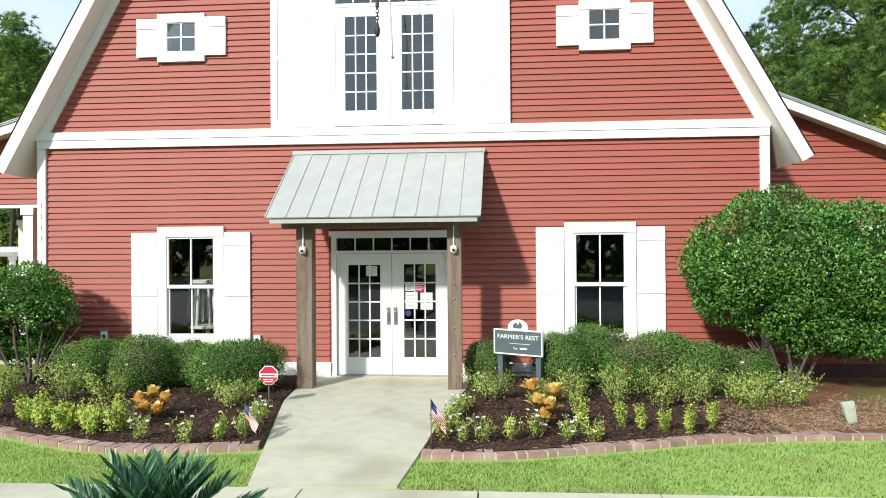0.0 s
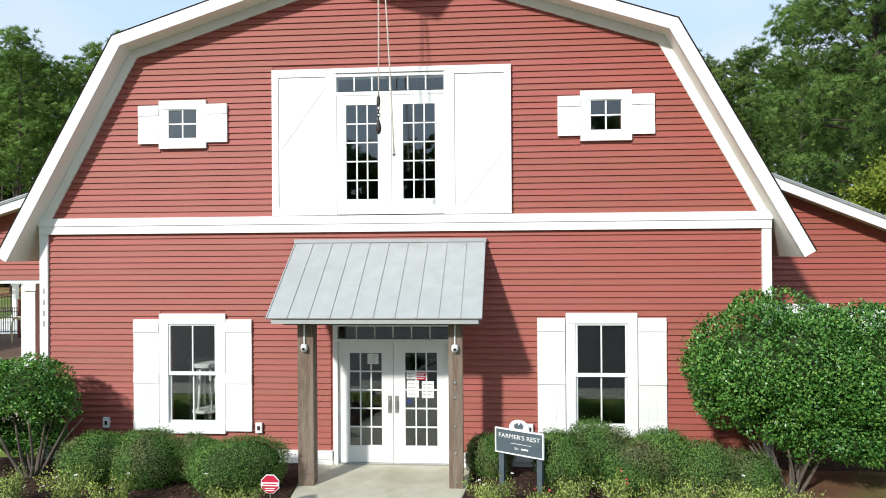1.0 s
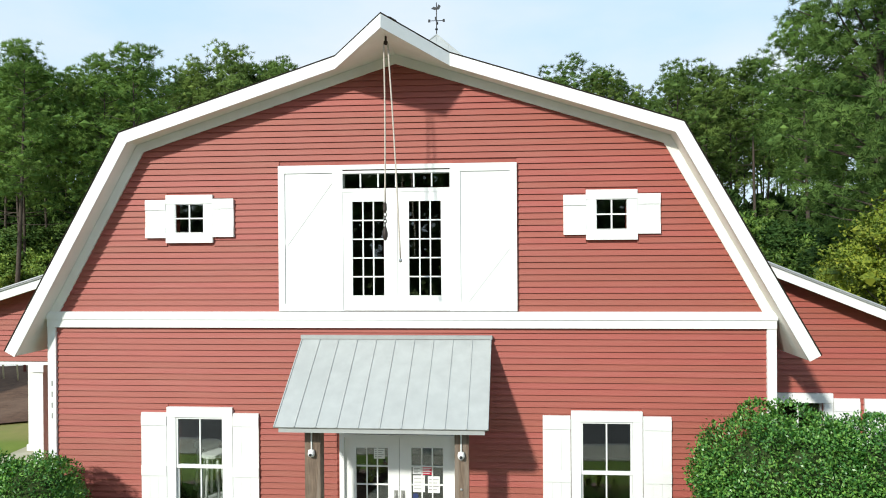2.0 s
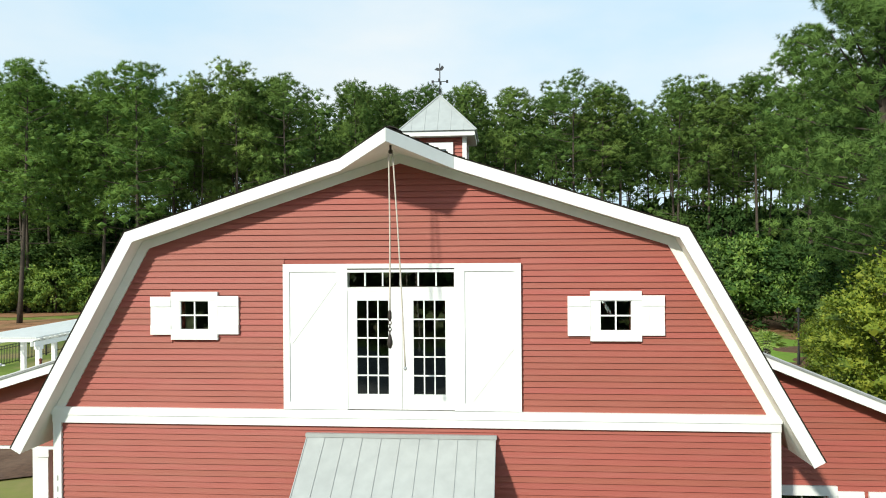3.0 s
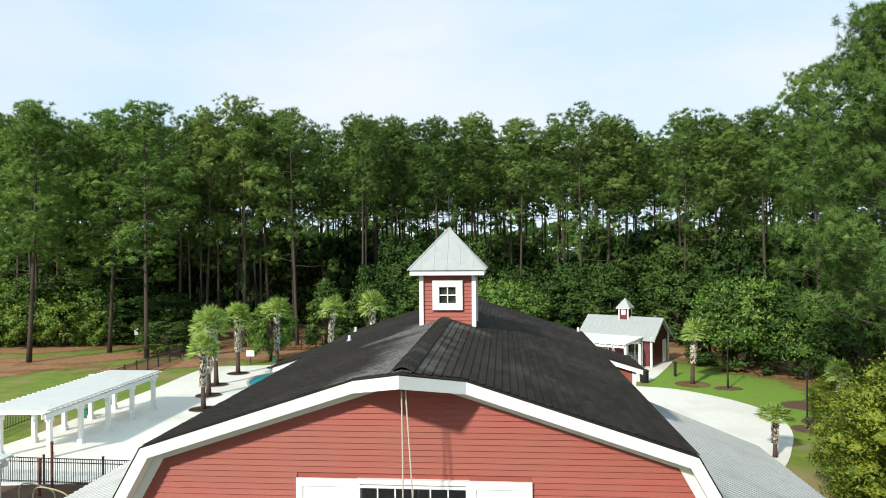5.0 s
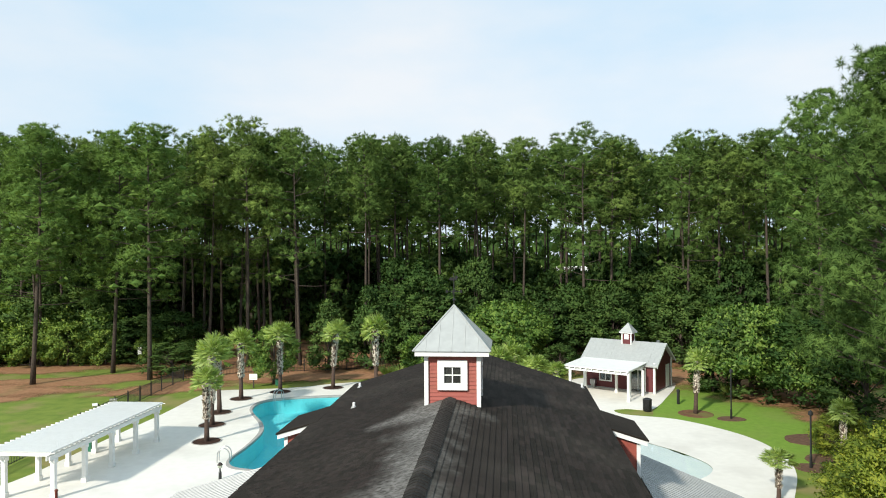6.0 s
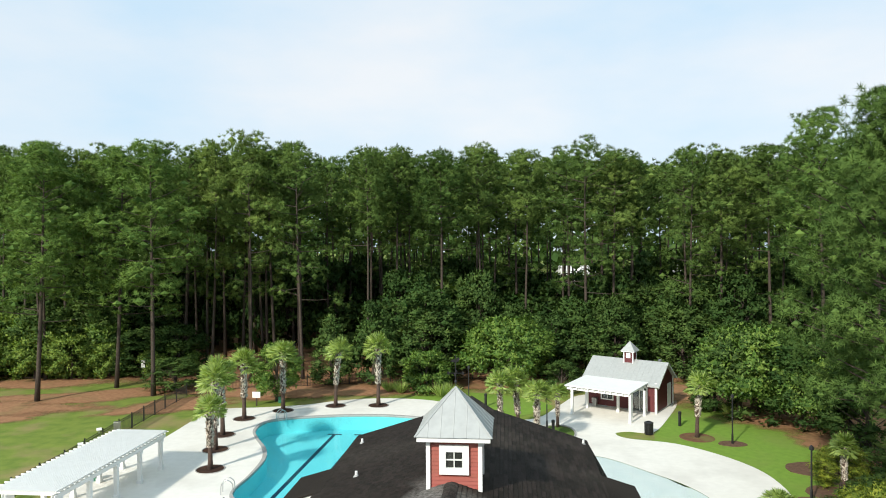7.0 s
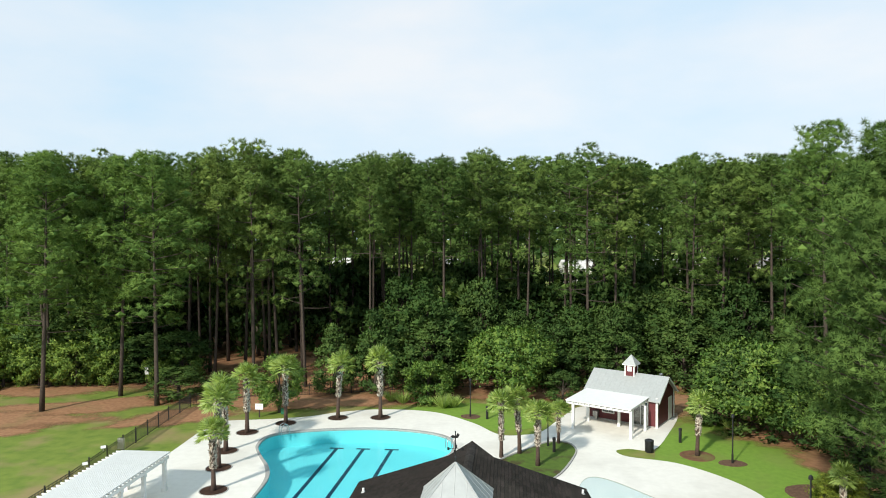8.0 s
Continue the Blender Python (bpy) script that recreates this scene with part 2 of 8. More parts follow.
M_SIGNRED = mat("sign_red", (0.55, 0.02, 0.06), (0.5, 0.02, 0.05), 8.0, 0.4)
M_BLUE = mat("flag_blue", (0.03, 0.05, 0.16), (0.025, 0.04, 0.13), 8.0, 0.7)
M_STRIPE = mat("flag_red", (0.50, 0.035, 0.045), (0.45, 0.03, 0.04), 8.0, 0.7)
M_ROPE = mat("hemp_rope", (0.60, 0.53, 0.45), (0.50, 0.43, 0.36), 30.0, 0.9, 0.3, 80)
M_IRON = mat("rusty_iron", (0.075, 0.055, 0.045), (0.045, 0.036, 0.032), 12.0, 0.6, 0.3, 60, metal=0.6)
M_STEEL = mat("steel", (0.55, 0.55, 0.54), (0.48, 0.48, 0.47), 8.0, 0.3, metal=0.9)
M_TEAL = mat("pool_floor", (0.22, 0.73, 0.77), (0.20, 0.69, 0.73), 0.5, 0.6)
M_LANE = mat("lane_tile", (0.012, 0.03, 0.07), (0.01, 0.025, 0.06), 8.0, 0.5)
M_PALE = mat("shallow_pool", (0.70, 0.745, 0.72), (0.64, 0.70, 0.685), 1.0, 0.6)
M_RUST = mat("rust_red_steel", (0.18, 0.045, 0.03), (0.14, 0.035, 0.025), 8.0, 0.5)
M_YELLOW = mat("cream_rail", (0.62, 0.52, 0.30), (0.55, 0.46, 0.26), 8.0, 0.4)
M_GREEN = mat("green_plastic", (0.02, 0.16, 0.09), (0.02, 0.13, 0.07), 8.0, 0.4)
M_STONE = mat("pale_stone", (0.41, 0.45, 0.36), (0.32, 0.36, 0.28), 14.0, 0.8, 0.3, 50)
M_FARWALL = mat("pale_render", (0.62, 0.60, 0.55), (0.55, 0.53, 0.49), 0.5, 0.8)
M_FARROOF = mat("grey_roof", (0.30, 0.29, 0.28), (0.24, 0.23, 0.23), 0.5, 0.8)
M_UNSEEN_STREET = mat("unseen_street_grey", (0.105, 0.103, 0.098), (0.085, 0.083, 0.08), 20.0, 0.9, 0.4, 120, c3=(0.07, 0.069, 0.066), scale3=0.4, amount3=0.5)
M_GLASS = glass_mat("window_glass")
M_SHALLOW = glass_mat("shallow_water", (0.93, 0.98, 0.985), 1.25)
M_WATER = glass_mat("pool_water", (0.68, 0.94, 0.955), 1.17)



def thinning(m, scale=0.6):
    """Lets what lies below show through where the mesh's cover is low, in ragged patches."""
    n, l = m.node_tree.nodes, m.node_tree.links
    at, pos, tex = n.new("ShaderNodeAttribute"), n.new("ShaderNodeNewGeometry"), n.new("ShaderNodeTexNoise")
    at.attribute_name = "cover"
    tex.inputs["Scale"].default_value, tex.inputs["Detail"].default_value, tex.inputs["Roughness"].default_value = scale, 8.0, 0.68
    l.new(pos.outputs["Position"], tex.inputs["Vector"])
    both = n.new("ShaderNodeMath")
    both.operation = "ADD"
    l.new(at.outputs["Fac"], both.inputs[0])
    l.new(tex.outputs["Fac"], both.inputs[1])
    cut = n.new("ShaderNodeMapRange")
    cut.inputs["From Min"].default_value, cut.inputs["From Max"].default_value = 0.66, 1.16
    l.new(both.outputs["Value"], cut.inputs["Value"])
    clear, mx = n.new("ShaderNodeBsdfTransparent"), n.new("ShaderNodeMixShader")
    l.new(cut.outputs["Result"], mx.inputs["Fac"])
    l.new(clear.outputs["BSDF"], mx.inputs[1])
    l.new(n["Principled BSDF"].outputs["BSDF"], mx.inputs[2])
    l.new(mx.outputs["Shader"], n["Material Output"].inputs["Surface"])
    return m




def weathered_pale(m, pale, reach, until, scale=0.9):
    """Ragged pale patch along the ridge: sheen and wear put into the base colour, reach metres down the slope and until
    that many metres from the front.
    """
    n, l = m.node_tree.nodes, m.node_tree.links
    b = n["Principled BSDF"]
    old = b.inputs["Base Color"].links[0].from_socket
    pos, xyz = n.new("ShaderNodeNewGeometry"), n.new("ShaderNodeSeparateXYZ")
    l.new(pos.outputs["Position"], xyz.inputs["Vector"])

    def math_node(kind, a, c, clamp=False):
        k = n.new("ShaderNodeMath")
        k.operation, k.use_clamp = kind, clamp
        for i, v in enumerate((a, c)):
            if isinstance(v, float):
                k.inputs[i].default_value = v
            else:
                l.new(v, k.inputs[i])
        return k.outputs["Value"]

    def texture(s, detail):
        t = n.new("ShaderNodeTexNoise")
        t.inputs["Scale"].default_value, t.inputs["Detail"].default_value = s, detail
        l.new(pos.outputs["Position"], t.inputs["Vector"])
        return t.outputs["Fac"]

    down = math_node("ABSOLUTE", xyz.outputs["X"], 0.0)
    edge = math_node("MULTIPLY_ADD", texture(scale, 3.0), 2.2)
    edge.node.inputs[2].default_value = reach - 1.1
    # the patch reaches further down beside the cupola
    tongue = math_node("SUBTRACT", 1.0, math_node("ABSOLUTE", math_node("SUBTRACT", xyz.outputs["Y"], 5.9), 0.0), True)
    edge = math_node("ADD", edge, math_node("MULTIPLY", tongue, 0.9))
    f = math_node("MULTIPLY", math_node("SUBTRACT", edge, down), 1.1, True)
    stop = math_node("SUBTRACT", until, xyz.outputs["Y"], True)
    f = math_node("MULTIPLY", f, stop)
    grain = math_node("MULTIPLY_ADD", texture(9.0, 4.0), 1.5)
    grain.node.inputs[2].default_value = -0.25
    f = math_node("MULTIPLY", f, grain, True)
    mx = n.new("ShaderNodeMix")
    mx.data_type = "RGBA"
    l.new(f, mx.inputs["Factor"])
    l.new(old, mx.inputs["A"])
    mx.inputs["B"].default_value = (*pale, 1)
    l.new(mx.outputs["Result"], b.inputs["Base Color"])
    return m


# sheen and wear near the ridge are painted into both shingle colours
M_SHINGLE_W = weathered_pale(mat("sheen_worn_shingle", (0.033, 0.0255, 0.0195), (0.019, 0.0145, 0.0115), 30.0, 0.85, 0.6, 150, spec=0.16, c3=(0.052, 0.043, 0.034), scale3=0.28, amount3=0.4, per="island", spread=0.3), (0.29, 0.275, 0.25), 1.35, 8.0)
M_SHINGLE_E = weathered_pale(mat("streaked_shingle", (0.034, 0.027, 0.021), (0.020, 0.0155, 0.012), 30.0, 0.85, 0.6, 150, spec=0.16, c3=(0.058, 0.048, 0.038), scale3=0.4, amount3=0.5, per="island", spread=0.32), (0.17, 0.16, 0.14), 0.7, 7.0, 2.0)
M_BED = thinning(mat("straw_litter", (0.40, 0.215, 0.115), (0.27, 0.140, 0.076), 2.5, 0.95, 0.6, 40, spec=0.1, c3=(0.20, 0.17, 0.07), scale3=0.38, amount3=0.45))

# ---- building blocks ----


def box(bm, x0, x1, y0, y1, z0, z1, m=None):
    vs = [bm.verts.new(Vector((x, y, z))) for z in (z0, z1) for y in (y0, y1) for x in (x0, x1)]
    if m:
        for v in vs:
            v.co = m @ v.co
    for f in ((0, 2, 3, 1), (4, 5, 7, 6), (0, 1, 5, 4), (2, 6, 7, 3), (0, 4, 6, 2), (1, 3, 7, 5)):
        bm.faces.new([vs[i] for i in f])
    return vs


def bevelled(bm, width, segments=1):
    bmesh.ops.bevel(bm, geom=[e for e in bm.edges if e.is_manifold and e.calc_face_angle(0) > 0.5], offset=width, segments=segments, affect="EDGES", clamp_overlap=True)
    return bm


def extruded(bm, loop, move):
    """A closed solid between a loop of points and the same loop shifted by move."""
    a = [bm.verts.new(Vector(p)) for p in loop]
    b = [bm.verts.new(Vector(p) + Vector(move)) for p in loop]
    bm.faces.new(a[::-1])
    bm.faces.new(b)
    for i in range(len(a)):
        j = (i + 1) % len(a)
        bm.faces.new((a[i], a[j], b[j], b[i]))
    return bm


def tube(bm, points, radii, sides=8, cap=True):
    rings = []
    pts = [Vector(p) for p in points]
    for i, p in enumerate(pts):
        d = (pts[min(i + 1, len(pts) - 1)] - pts[max(i - 1, 0)]).normalized()
        u = d.cross(Vector((0.31, 0.93, 0.2))).normalized()
        w = d.cross(u)
        r = radii[i] if isinstance(radii, (list, tuple)) else radii
        rings.append([bm.verts.new(p + r * (math.cos(k * math.tau / sides) * u + math.sin(k * math.tau / sides) * w)) for k in range(sides)])
    for a, b in zip(rings, rings[1:]):
        for k in range(sides):
            bm.faces.new((a[k], a[(k + 1) % sides], b[(k + 1) % sides], b[k]))
    if cap:
        bm.faces.new(rings[0][::-1])
        bm.faces.new(rings[-1])
    return bm


def lathe(bm, profile, sides=16, m=None):
    rings = []
    for r, z in profile:
        rings.append([bm.verts.new((m or Matrix()) @ Vector((r * math.cos(k * math.tau / sides), r * math.sin(k * math.tau / sides), z))) for k in range(sides)])
    for a, b in zip(rings, rings[1:]):
        for k in range(sides):
            bm.faces.new((a[k], a[(k + 1) % sides], b[(k + 1) % sides], b[k]))
    bm.faces.new(rings[0][::-1])
    bm.faces.new(rings[-1])
    return bm


def mesh_of(name, bm, material, smooth=False):
    if any(len(e.link_faces) == 1 for e in bm.edges) is False:
        bmesh.ops.recalc_face_normals(bm, faces=bm.faces[:])
    me = bpy.data.meshes.new(name)
    bm.to_mesh(me)
    bm.free()
    me.materials.append(material)
    if smooth:
        me.polygons.foreach_set("use_smooth", [True] * len(me.polygons))
    return me


def thing(name, label, category, group="", kind="", at=None):
    """An empty top-level thing that takes parts."""
    ob = tagged(new(name), label, category, group, kind)
    if at is not None:
        ob.matrix_basis = at
    return ob


def part(name, bm, material, parent, label="", smooth=False):
    ob = new(name, mesh_of(name, bm, material, smooth))
    ob.parent = parent
    return tagged(ob, label)


def part_mesh(name, me, parent, label=""):
    ob = new(name, me)
    ob.parent = parent
    return tagged(ob, label)


def solid(name, bm, material, label, category, group="", kind="", smooth=False):
    return tagged(new(name, mesh_of(name, bm, material, smooth)), label, category, group, kind)


def boxpart(name, parent, material, x0, x1, y0, y1, z0, z1, bevel=0.0, label=""):
    bm = bmesh.new()
    box(bm, x0, x1, y0, y1, z0, z1)
    if bevel:
        bevelled(bm, bevel)
    return part(name, bm, material, parent, label)


def array_mesh(name, verts, faces_per, material, outward=None):
    """A mesh of separate polygons; verts: an array (n, k, 3) of n polygons of k corners; outward: a direction for each, towards which its shading leans."""
    n, k, _ = verts.shape
    if outward is not None:
        g = np.cross(verts[:, 1] - verts[:, 0], verts[:, 2] - verts[:, 0])
        g /= np.maximum(np.linalg.norm(g, axis=1, keepdims=True), 1e-9)
        turn = (g * outward).sum(axis=1) < 0
        verts = verts.copy()
        verts[turn] = verts[turn][:, ::-1]
        g[turn] *= -1
        lean = outward * 0.8 + g * 0.5
        lean /= np.maximum(np.linalg.norm(lean, axis=1, keepdims=True), 1e-9)
    me = bpy.data.meshes.new(name)
    me.vertices.add(n * k)
    me.vertices.foreach_set("co", np.ascontiguousarray(verts, dtype=np.float32).ravel())
    me.loops.add(n * k)
    me.loops.foreach_set("vertex_index", np.arange(n * k, dtype=np.int32))
    me.polygons.add(n)
    me.polygons.foreach_set("loop_start", np.arange(0, n * k, k, dtype=np.int32))
    me.update(calc_edges=True)
    me.materials.append(material)
    if outward is not None:
        me.polygons.foreach_set("use_smooth", np.ones(n, dtype=bool))
        me.normals_split_custom_set_from_vertices(np.repeat(lean, k, 0))
    return me


rng = np.random.default_rng(7)


def unit(v):
    return v / np.maximum(np.linalg.norm(v, axis=-1, keepdims=True), 1e-9)


def leaves(points, along, length, width, cup=0.25):
    """Pointed leaf quads at points, each along its own direction; length and width are numbers or arrays."""
    n = len(points)
    length, width = np.broadcast_to(length, n)[:, None], np.broadcast_to(width, n)[:, None]
    a = unit(along)
    s = unit(np.cross(a, unit(rng.normal(size=(n, 3)))))
    up = np.cross(a, s)
    return np.stack([points, points + a * length * 0.5 + s * width * 0.5 + up * cup * width, points + a * length, points + a * length * 0.5 - s * width * 0.5 + up * cup * width], axis=1)


def spikes(points, along, length, width):
    """Narrow triangles, each from its point along its own direction."""
    n = len(points)
    length, width = np.broadcast_to(length, n)[:, None], np.broadcast_to(width, n)[:, None]
    a = unit(along)
    s = unit(np.cross(a, unit(rng.normal(size=(n, 3)))))
    return np.stack([points - s * width * 0.5, points + s * width * 0.5, points + a * length], axis=1)


OCTA = np.array([[[sx, 0, 0], [0, sy, 0], [0, 0, sz]] for sx in (-1, 1) for sy in (-1, 1) for sz in (-1, 1)], dtype=float)


def heart(centre, radii):
    """The small closed heart of a clump of foliage: its triangles and their outward directions."""
    return np.asarray(centre) + OCTA * np.asarray(radii), unit(OCTA.mean(axis=1))


def smooth_loop(pts, steps=6):
    out, n = [], len(pts)
    for i in range(n):
        p0, p1, p2, p3 = (Vector(pts[(i + k - 1) % n]) for k in range(4))
        for s in range(steps):
            t = s / steps
            out.append(0.5 * (2 * p1 + (p2 - p0) * t + (2 * p0 - 5 * p1 + 4 * p2 - p3) * t * t + (3 * p1 - p0 - 3 * p2 + p3) * t ** 3))
    return out


def smooth_line(pts, steps=8):
    q = [Vector(p) for p in pts]
    q = [2 * q[0] - q[1]] + q + [2 * q[-1] - q[-2]]
    out = []
    for i in range(1, len(q) - 2):
        p0, p1, p2, p3 = q[i - 1:i + 3]
        for s in range(steps):
            t = s / steps
            out.append(0.5 * (2 * p1 + (p2 - p0) * t + (2 * p0 - 5 * p1 + 4 * p2 - p3) * t * t + (3 * p1 - p0 - 3 * p2 + p3) * t ** 3))
    return out + [q[-2]]


def sheet(bm, loops, z):
    """A flat sheet inside the first loop and outside the others."""
    edges = []
    for loop in loops:
        vs = [bm.verts.new((p[0], p[1], z)) for p in loop]
        edges += [bm.edges.new((vs[i], vs[(i + 1) % len(vs)])) for i in range(len(vs))]
    bmesh.ops.triangle_fill(bm, use_beauty=True, use_dissolve=False, edges=edges)
    bm.normal_update()
    for f in bm.faces:
        if f.normal.z < 0:
            f.normal_flip()
    return bm


def skirt(bm, loop, z0, z1):
    a = [bm.verts.new((p[0], p[1], z0)) for p in loop]
    b = [bm.verts.new((p[0], p[1], z1)) for p in loop]
    for i in range(len(a)):
        j = (i + 1) % len(a)
        bm.faces.new((a[i], a[j], b[j], b[i]))
    return bm


def wobble_disc(cx, cy, rx, ry, turn=0.0, n=28, rough=0.16, seed=1):
    r = random.Random(seed)
    ph = [r.uniform(0, 6.28) for _ in range(4)]
    out = []
    for k in range(n):
        a = k * math.tau / n
        s = 1 + rough * (math.sin(2 * a + ph[0]) * 0.5 + math.sin(3 * a + ph[1]) * 0.4 + math.sin(5 * a + ph[2]) * 0.3 + math.sin(13 * a + ph[3]) * 0.16 + math.sin(29 * a + ph[0]) * 0.10)
        x, y = rx * s * math.cos(a), ry * s * math.sin(a)
        out.append(Vector((cx + x * math.cos(turn) - y * math.sin(turn), cy + x * math.sin(turn) + y * math.cos(turn))))
    return out

# ---- ground, pool, paving ----
POOL = smooth_loop([(-14.25, 26.86), (-15.15, 28.38), (-15.15, 31.21), (-15.4, 34.45), (-16.24, 36.78), (-17.73, 39.21), (-18.72, 41.33), (-18.72, 43.86), (-16.83, 45.28), (-13.36, 46.29),
                    (-9.39, 46.65), (-5.82, 45.99), (-3.84, 44.77), (-3.05, 43.05), (-3.14, 40.62), (-4.14, 39), (-5.13, 37.28), (-6.12, 34.05), (-7.41, 30), (-8.9, 27.37), (-11.87, 26.56)], 5)
SPLASH = smooth_loop([(7.2, 36.6), (8.6, 36.0), (10.6, 33.6), (12.4, 31.2), (13.2, 28.6), (11.5, 26.4), (8.5, 26.2), (6.4, 28.5), (6.0, 32.0), (6.3, 35.0)], 5)
DECK = smooth_loop([(-25.37, 18.36), (-25.37, 24.94), (-25.27, 32.02), (-25.07, 39.11), (-25.17, 45.18), (-24.37, 47.81), (-20.9, 48.72), (-17.23, 49.93), (-14.45, 51.76), (-10.58, 52.97), (-5.62, 52.36),
                    (-1.76, 49.12), (0.63, 45.89), (2.81, 45.99), (4.39, 47.2), (6.28, 51.45), (8.96, 55.8), (15.9, 55.7), (17.19, 53.48), (14.91, 47.2), (12.83, 42.95), (10.94, 43.05), (9.85, 42.45),
                    (10.55, 41.13), (13.82, 40.02), (16.3, 37.49), (17.79, 34.65), (18.18, 31.82), (17.89, 29.19), (16.7, 25.95), (13.92, 20.89), (8.96, 16.74), (-11.87, 16.74)], 5)
ISLAND = smooth_loop([(0.13, 37.39), (0.63, 39.11), (2.61, 41.74), (4.59, 43.96), (6.08, 44.06), (6.68, 42.55), (6.28, 40.42), (4.79, 36.47), (2.91, 34.65), (0.82, 35.26)], 5)

bm = bmesh.new()
sheet(bm, [[(-700, -260), (700, -260), (700, 900), (-700, 900)], POOL], 0.0)
solid("ground", bm, M_LAWN, "mown green lawn with dry brownish patches", "ground", kind="structure")

bm = bmesh.new()
sheet(bm, [DECK, POOL, SPLASH, ISLAND], 0.03)
skirt(bm, DECK, -0.02, 0.03)
solid("pavement", bm, M_DECK, "pale cream concrete pool deck", "deck", kind="structure")

pool = thing("swimming_pool", "curved free-form swimming pool with turquoise water and dark lane lines", "pool")
bm = bmesh.new()
sheet(bm, [POOL], -1.25)
skirt(bm, POOL, -1.25, 0.0)
part("basin", bm, M_TEAL, pool, "turquoise plastered pool basin")
bm = bmesh.new()
sheet(bm, [POOL], -0.06)
water = part("water", bm, M_WATER, pool, "clear turquoise water")
water.visible_shadow = False
bm = bmesh.new()
inner = [p + (Vector((-11.4, 37.6)) - p).normalized() * 0.02 for p in POOL]
outer = [p - (Vector((-11.4, 37.6)) - p).normalized() * 0.28 for p in POOL]
sheet(bm, [outer, inner], 0.055)
skirt(bm, outer, 0.0, 0.055)
skirt(bm, inner, -0.12, 0.055)
part("coping", bm, M_KERB, pool, "grey concrete coping")
for x0, x1 in ((-13.6, -13.2), (-11.3, -10.9), (-8.95, -8.45)):
    bm = bmesh.new()
    y0, y1 = 28.6, 45.0
    extruded(bm, [(x0 - 0.15, y0, -1.246), (x0 + 0.15, y0, -1.246), (x1 + 0.15, y1, -1.246), (x1 - 0.15, y1, -1.246)], (0, 0, 0.010))
    box(bm, x1 - 0.6, x1 + 0.6, y1 - 0.13, y1 + 0.13, -1.246, -1.234)
    part("lane_line", bm, M_LANE, pool, "dark lane line with a cross end")
for hx, hy, turn in ((-17.7, 44.6, 130), (-3.24, 41.94, 20), (-15.35, 27.9, 100)):
    hr = thing("pool_handrail", "curved stainless steel pool ladder handrail", "handrail", "pool handrails", at=pose(hx, hy, 0.03, 0, 0, turn))
    for dx in (-0.25, 0.25):
        bm = bmesh.new()
        tube(bm, smooth_line([(dx, -0.35, 0), (dx, -0.35, 0.6), (dx, -0.05, 0.85), (dx, 0.3, 0.6), (dx, 0.35, -0.08)], 5), 0.028, 8)
        part("rail", bm, M_STEEL, hr, smooth=True)

sp = thing("splash_pool", "curved pale shallow splash pool in the deck", "pool")
bm = bmesh.new()
sheet(bm, [SPLASH], 0.004)
part("basin", bm, M_PALE, sp)
bm = bmesh.new()
sheet(bm, [SPLASH], 0.022)
part("water", bm, M_SHALLOW, sp).visible_shadow = False

bm = bmesh.new()
sheet(bm, [ISLAND], 0.04)
solid("planting_island", bm, M_ISLE, "planting island of mulch and thin grass, coloured dark as in shade, in the pool deck", "lawn", kind="structure")
bm = bmesh.new()
ic = Vector((3.4, 39.3))
outer = [p + (p - ic).normalized() * 0.16 for p in ISLAND]
sheet(bm, [outer, ISLAND], 0.11)
skirt(bm, outer, 0.0, 0.11)
skirt(bm, ISLAND, 0.0, 0.11)
solid("island_kerb", bm, M_KERB, "low grey concrete kerb round the island", "kerb", kind="structure")

bm = bmesh.new()
sheet(bm, [wobble_disc(19.0, 40.5, 7.0, 12.0, -0.3, 60, 0.08, 77)], 0.004)
solid("lawn", bm, M_TURF, "bright green watered lawn beside the pool deck", "lawn", kind="structure")
bm = bmesh.new()
sheet(bm, [wobble_disc(-1.5, 51.5, 7.0, 4.2, -0.25, 60, 0.08, 78)], 0.005)
solid("lawn", bm, M_TURF, "bright green watered lawn beside the pool deck", "lawn", kind="structure")
bm = bmesh.new()
sheet(bm, [wobble_disc(-17.5, 12.3, 8.5, 5.5, 0.0, 60, 0.12, 79)], 0.065)
solid("play_area_mulch", bm, M_PLAY, "brown bark mulch below the play area", "mulch", kind="structure")
# straw-covered soil below the pines and along the woods
STRAW = [(-8, 98, 125, 24, 0.0), (-44, 43.2, 5, 2.5, 0.3), (-51.55, 69.47, 60, 9.5, 0.0), (14.91, 69.47, 45, 9.0, 0.05), (-40.64, 51.76, 14, 3.2, 0.42), (-29.73, 48.72, 5.5, 2.6, 0.7), (-48.58, 57.83, 8, 2.5, 0.2), (-19.81, 56.31, 13, 4.5, 0.1), (27.5, 48.5, 5.5, 7, 0.7), (26.3, 37.5, 2.6, 6.5, 0.2),
         (-49.57, 45.18, 12, 3.5, 0.3), (29.79, 57.32, 14, 7, 0.2), (-2.95, 61.37, 18, 4.2, 0.0), (13.92, 59.85, 9, 3.0, -0.3)]
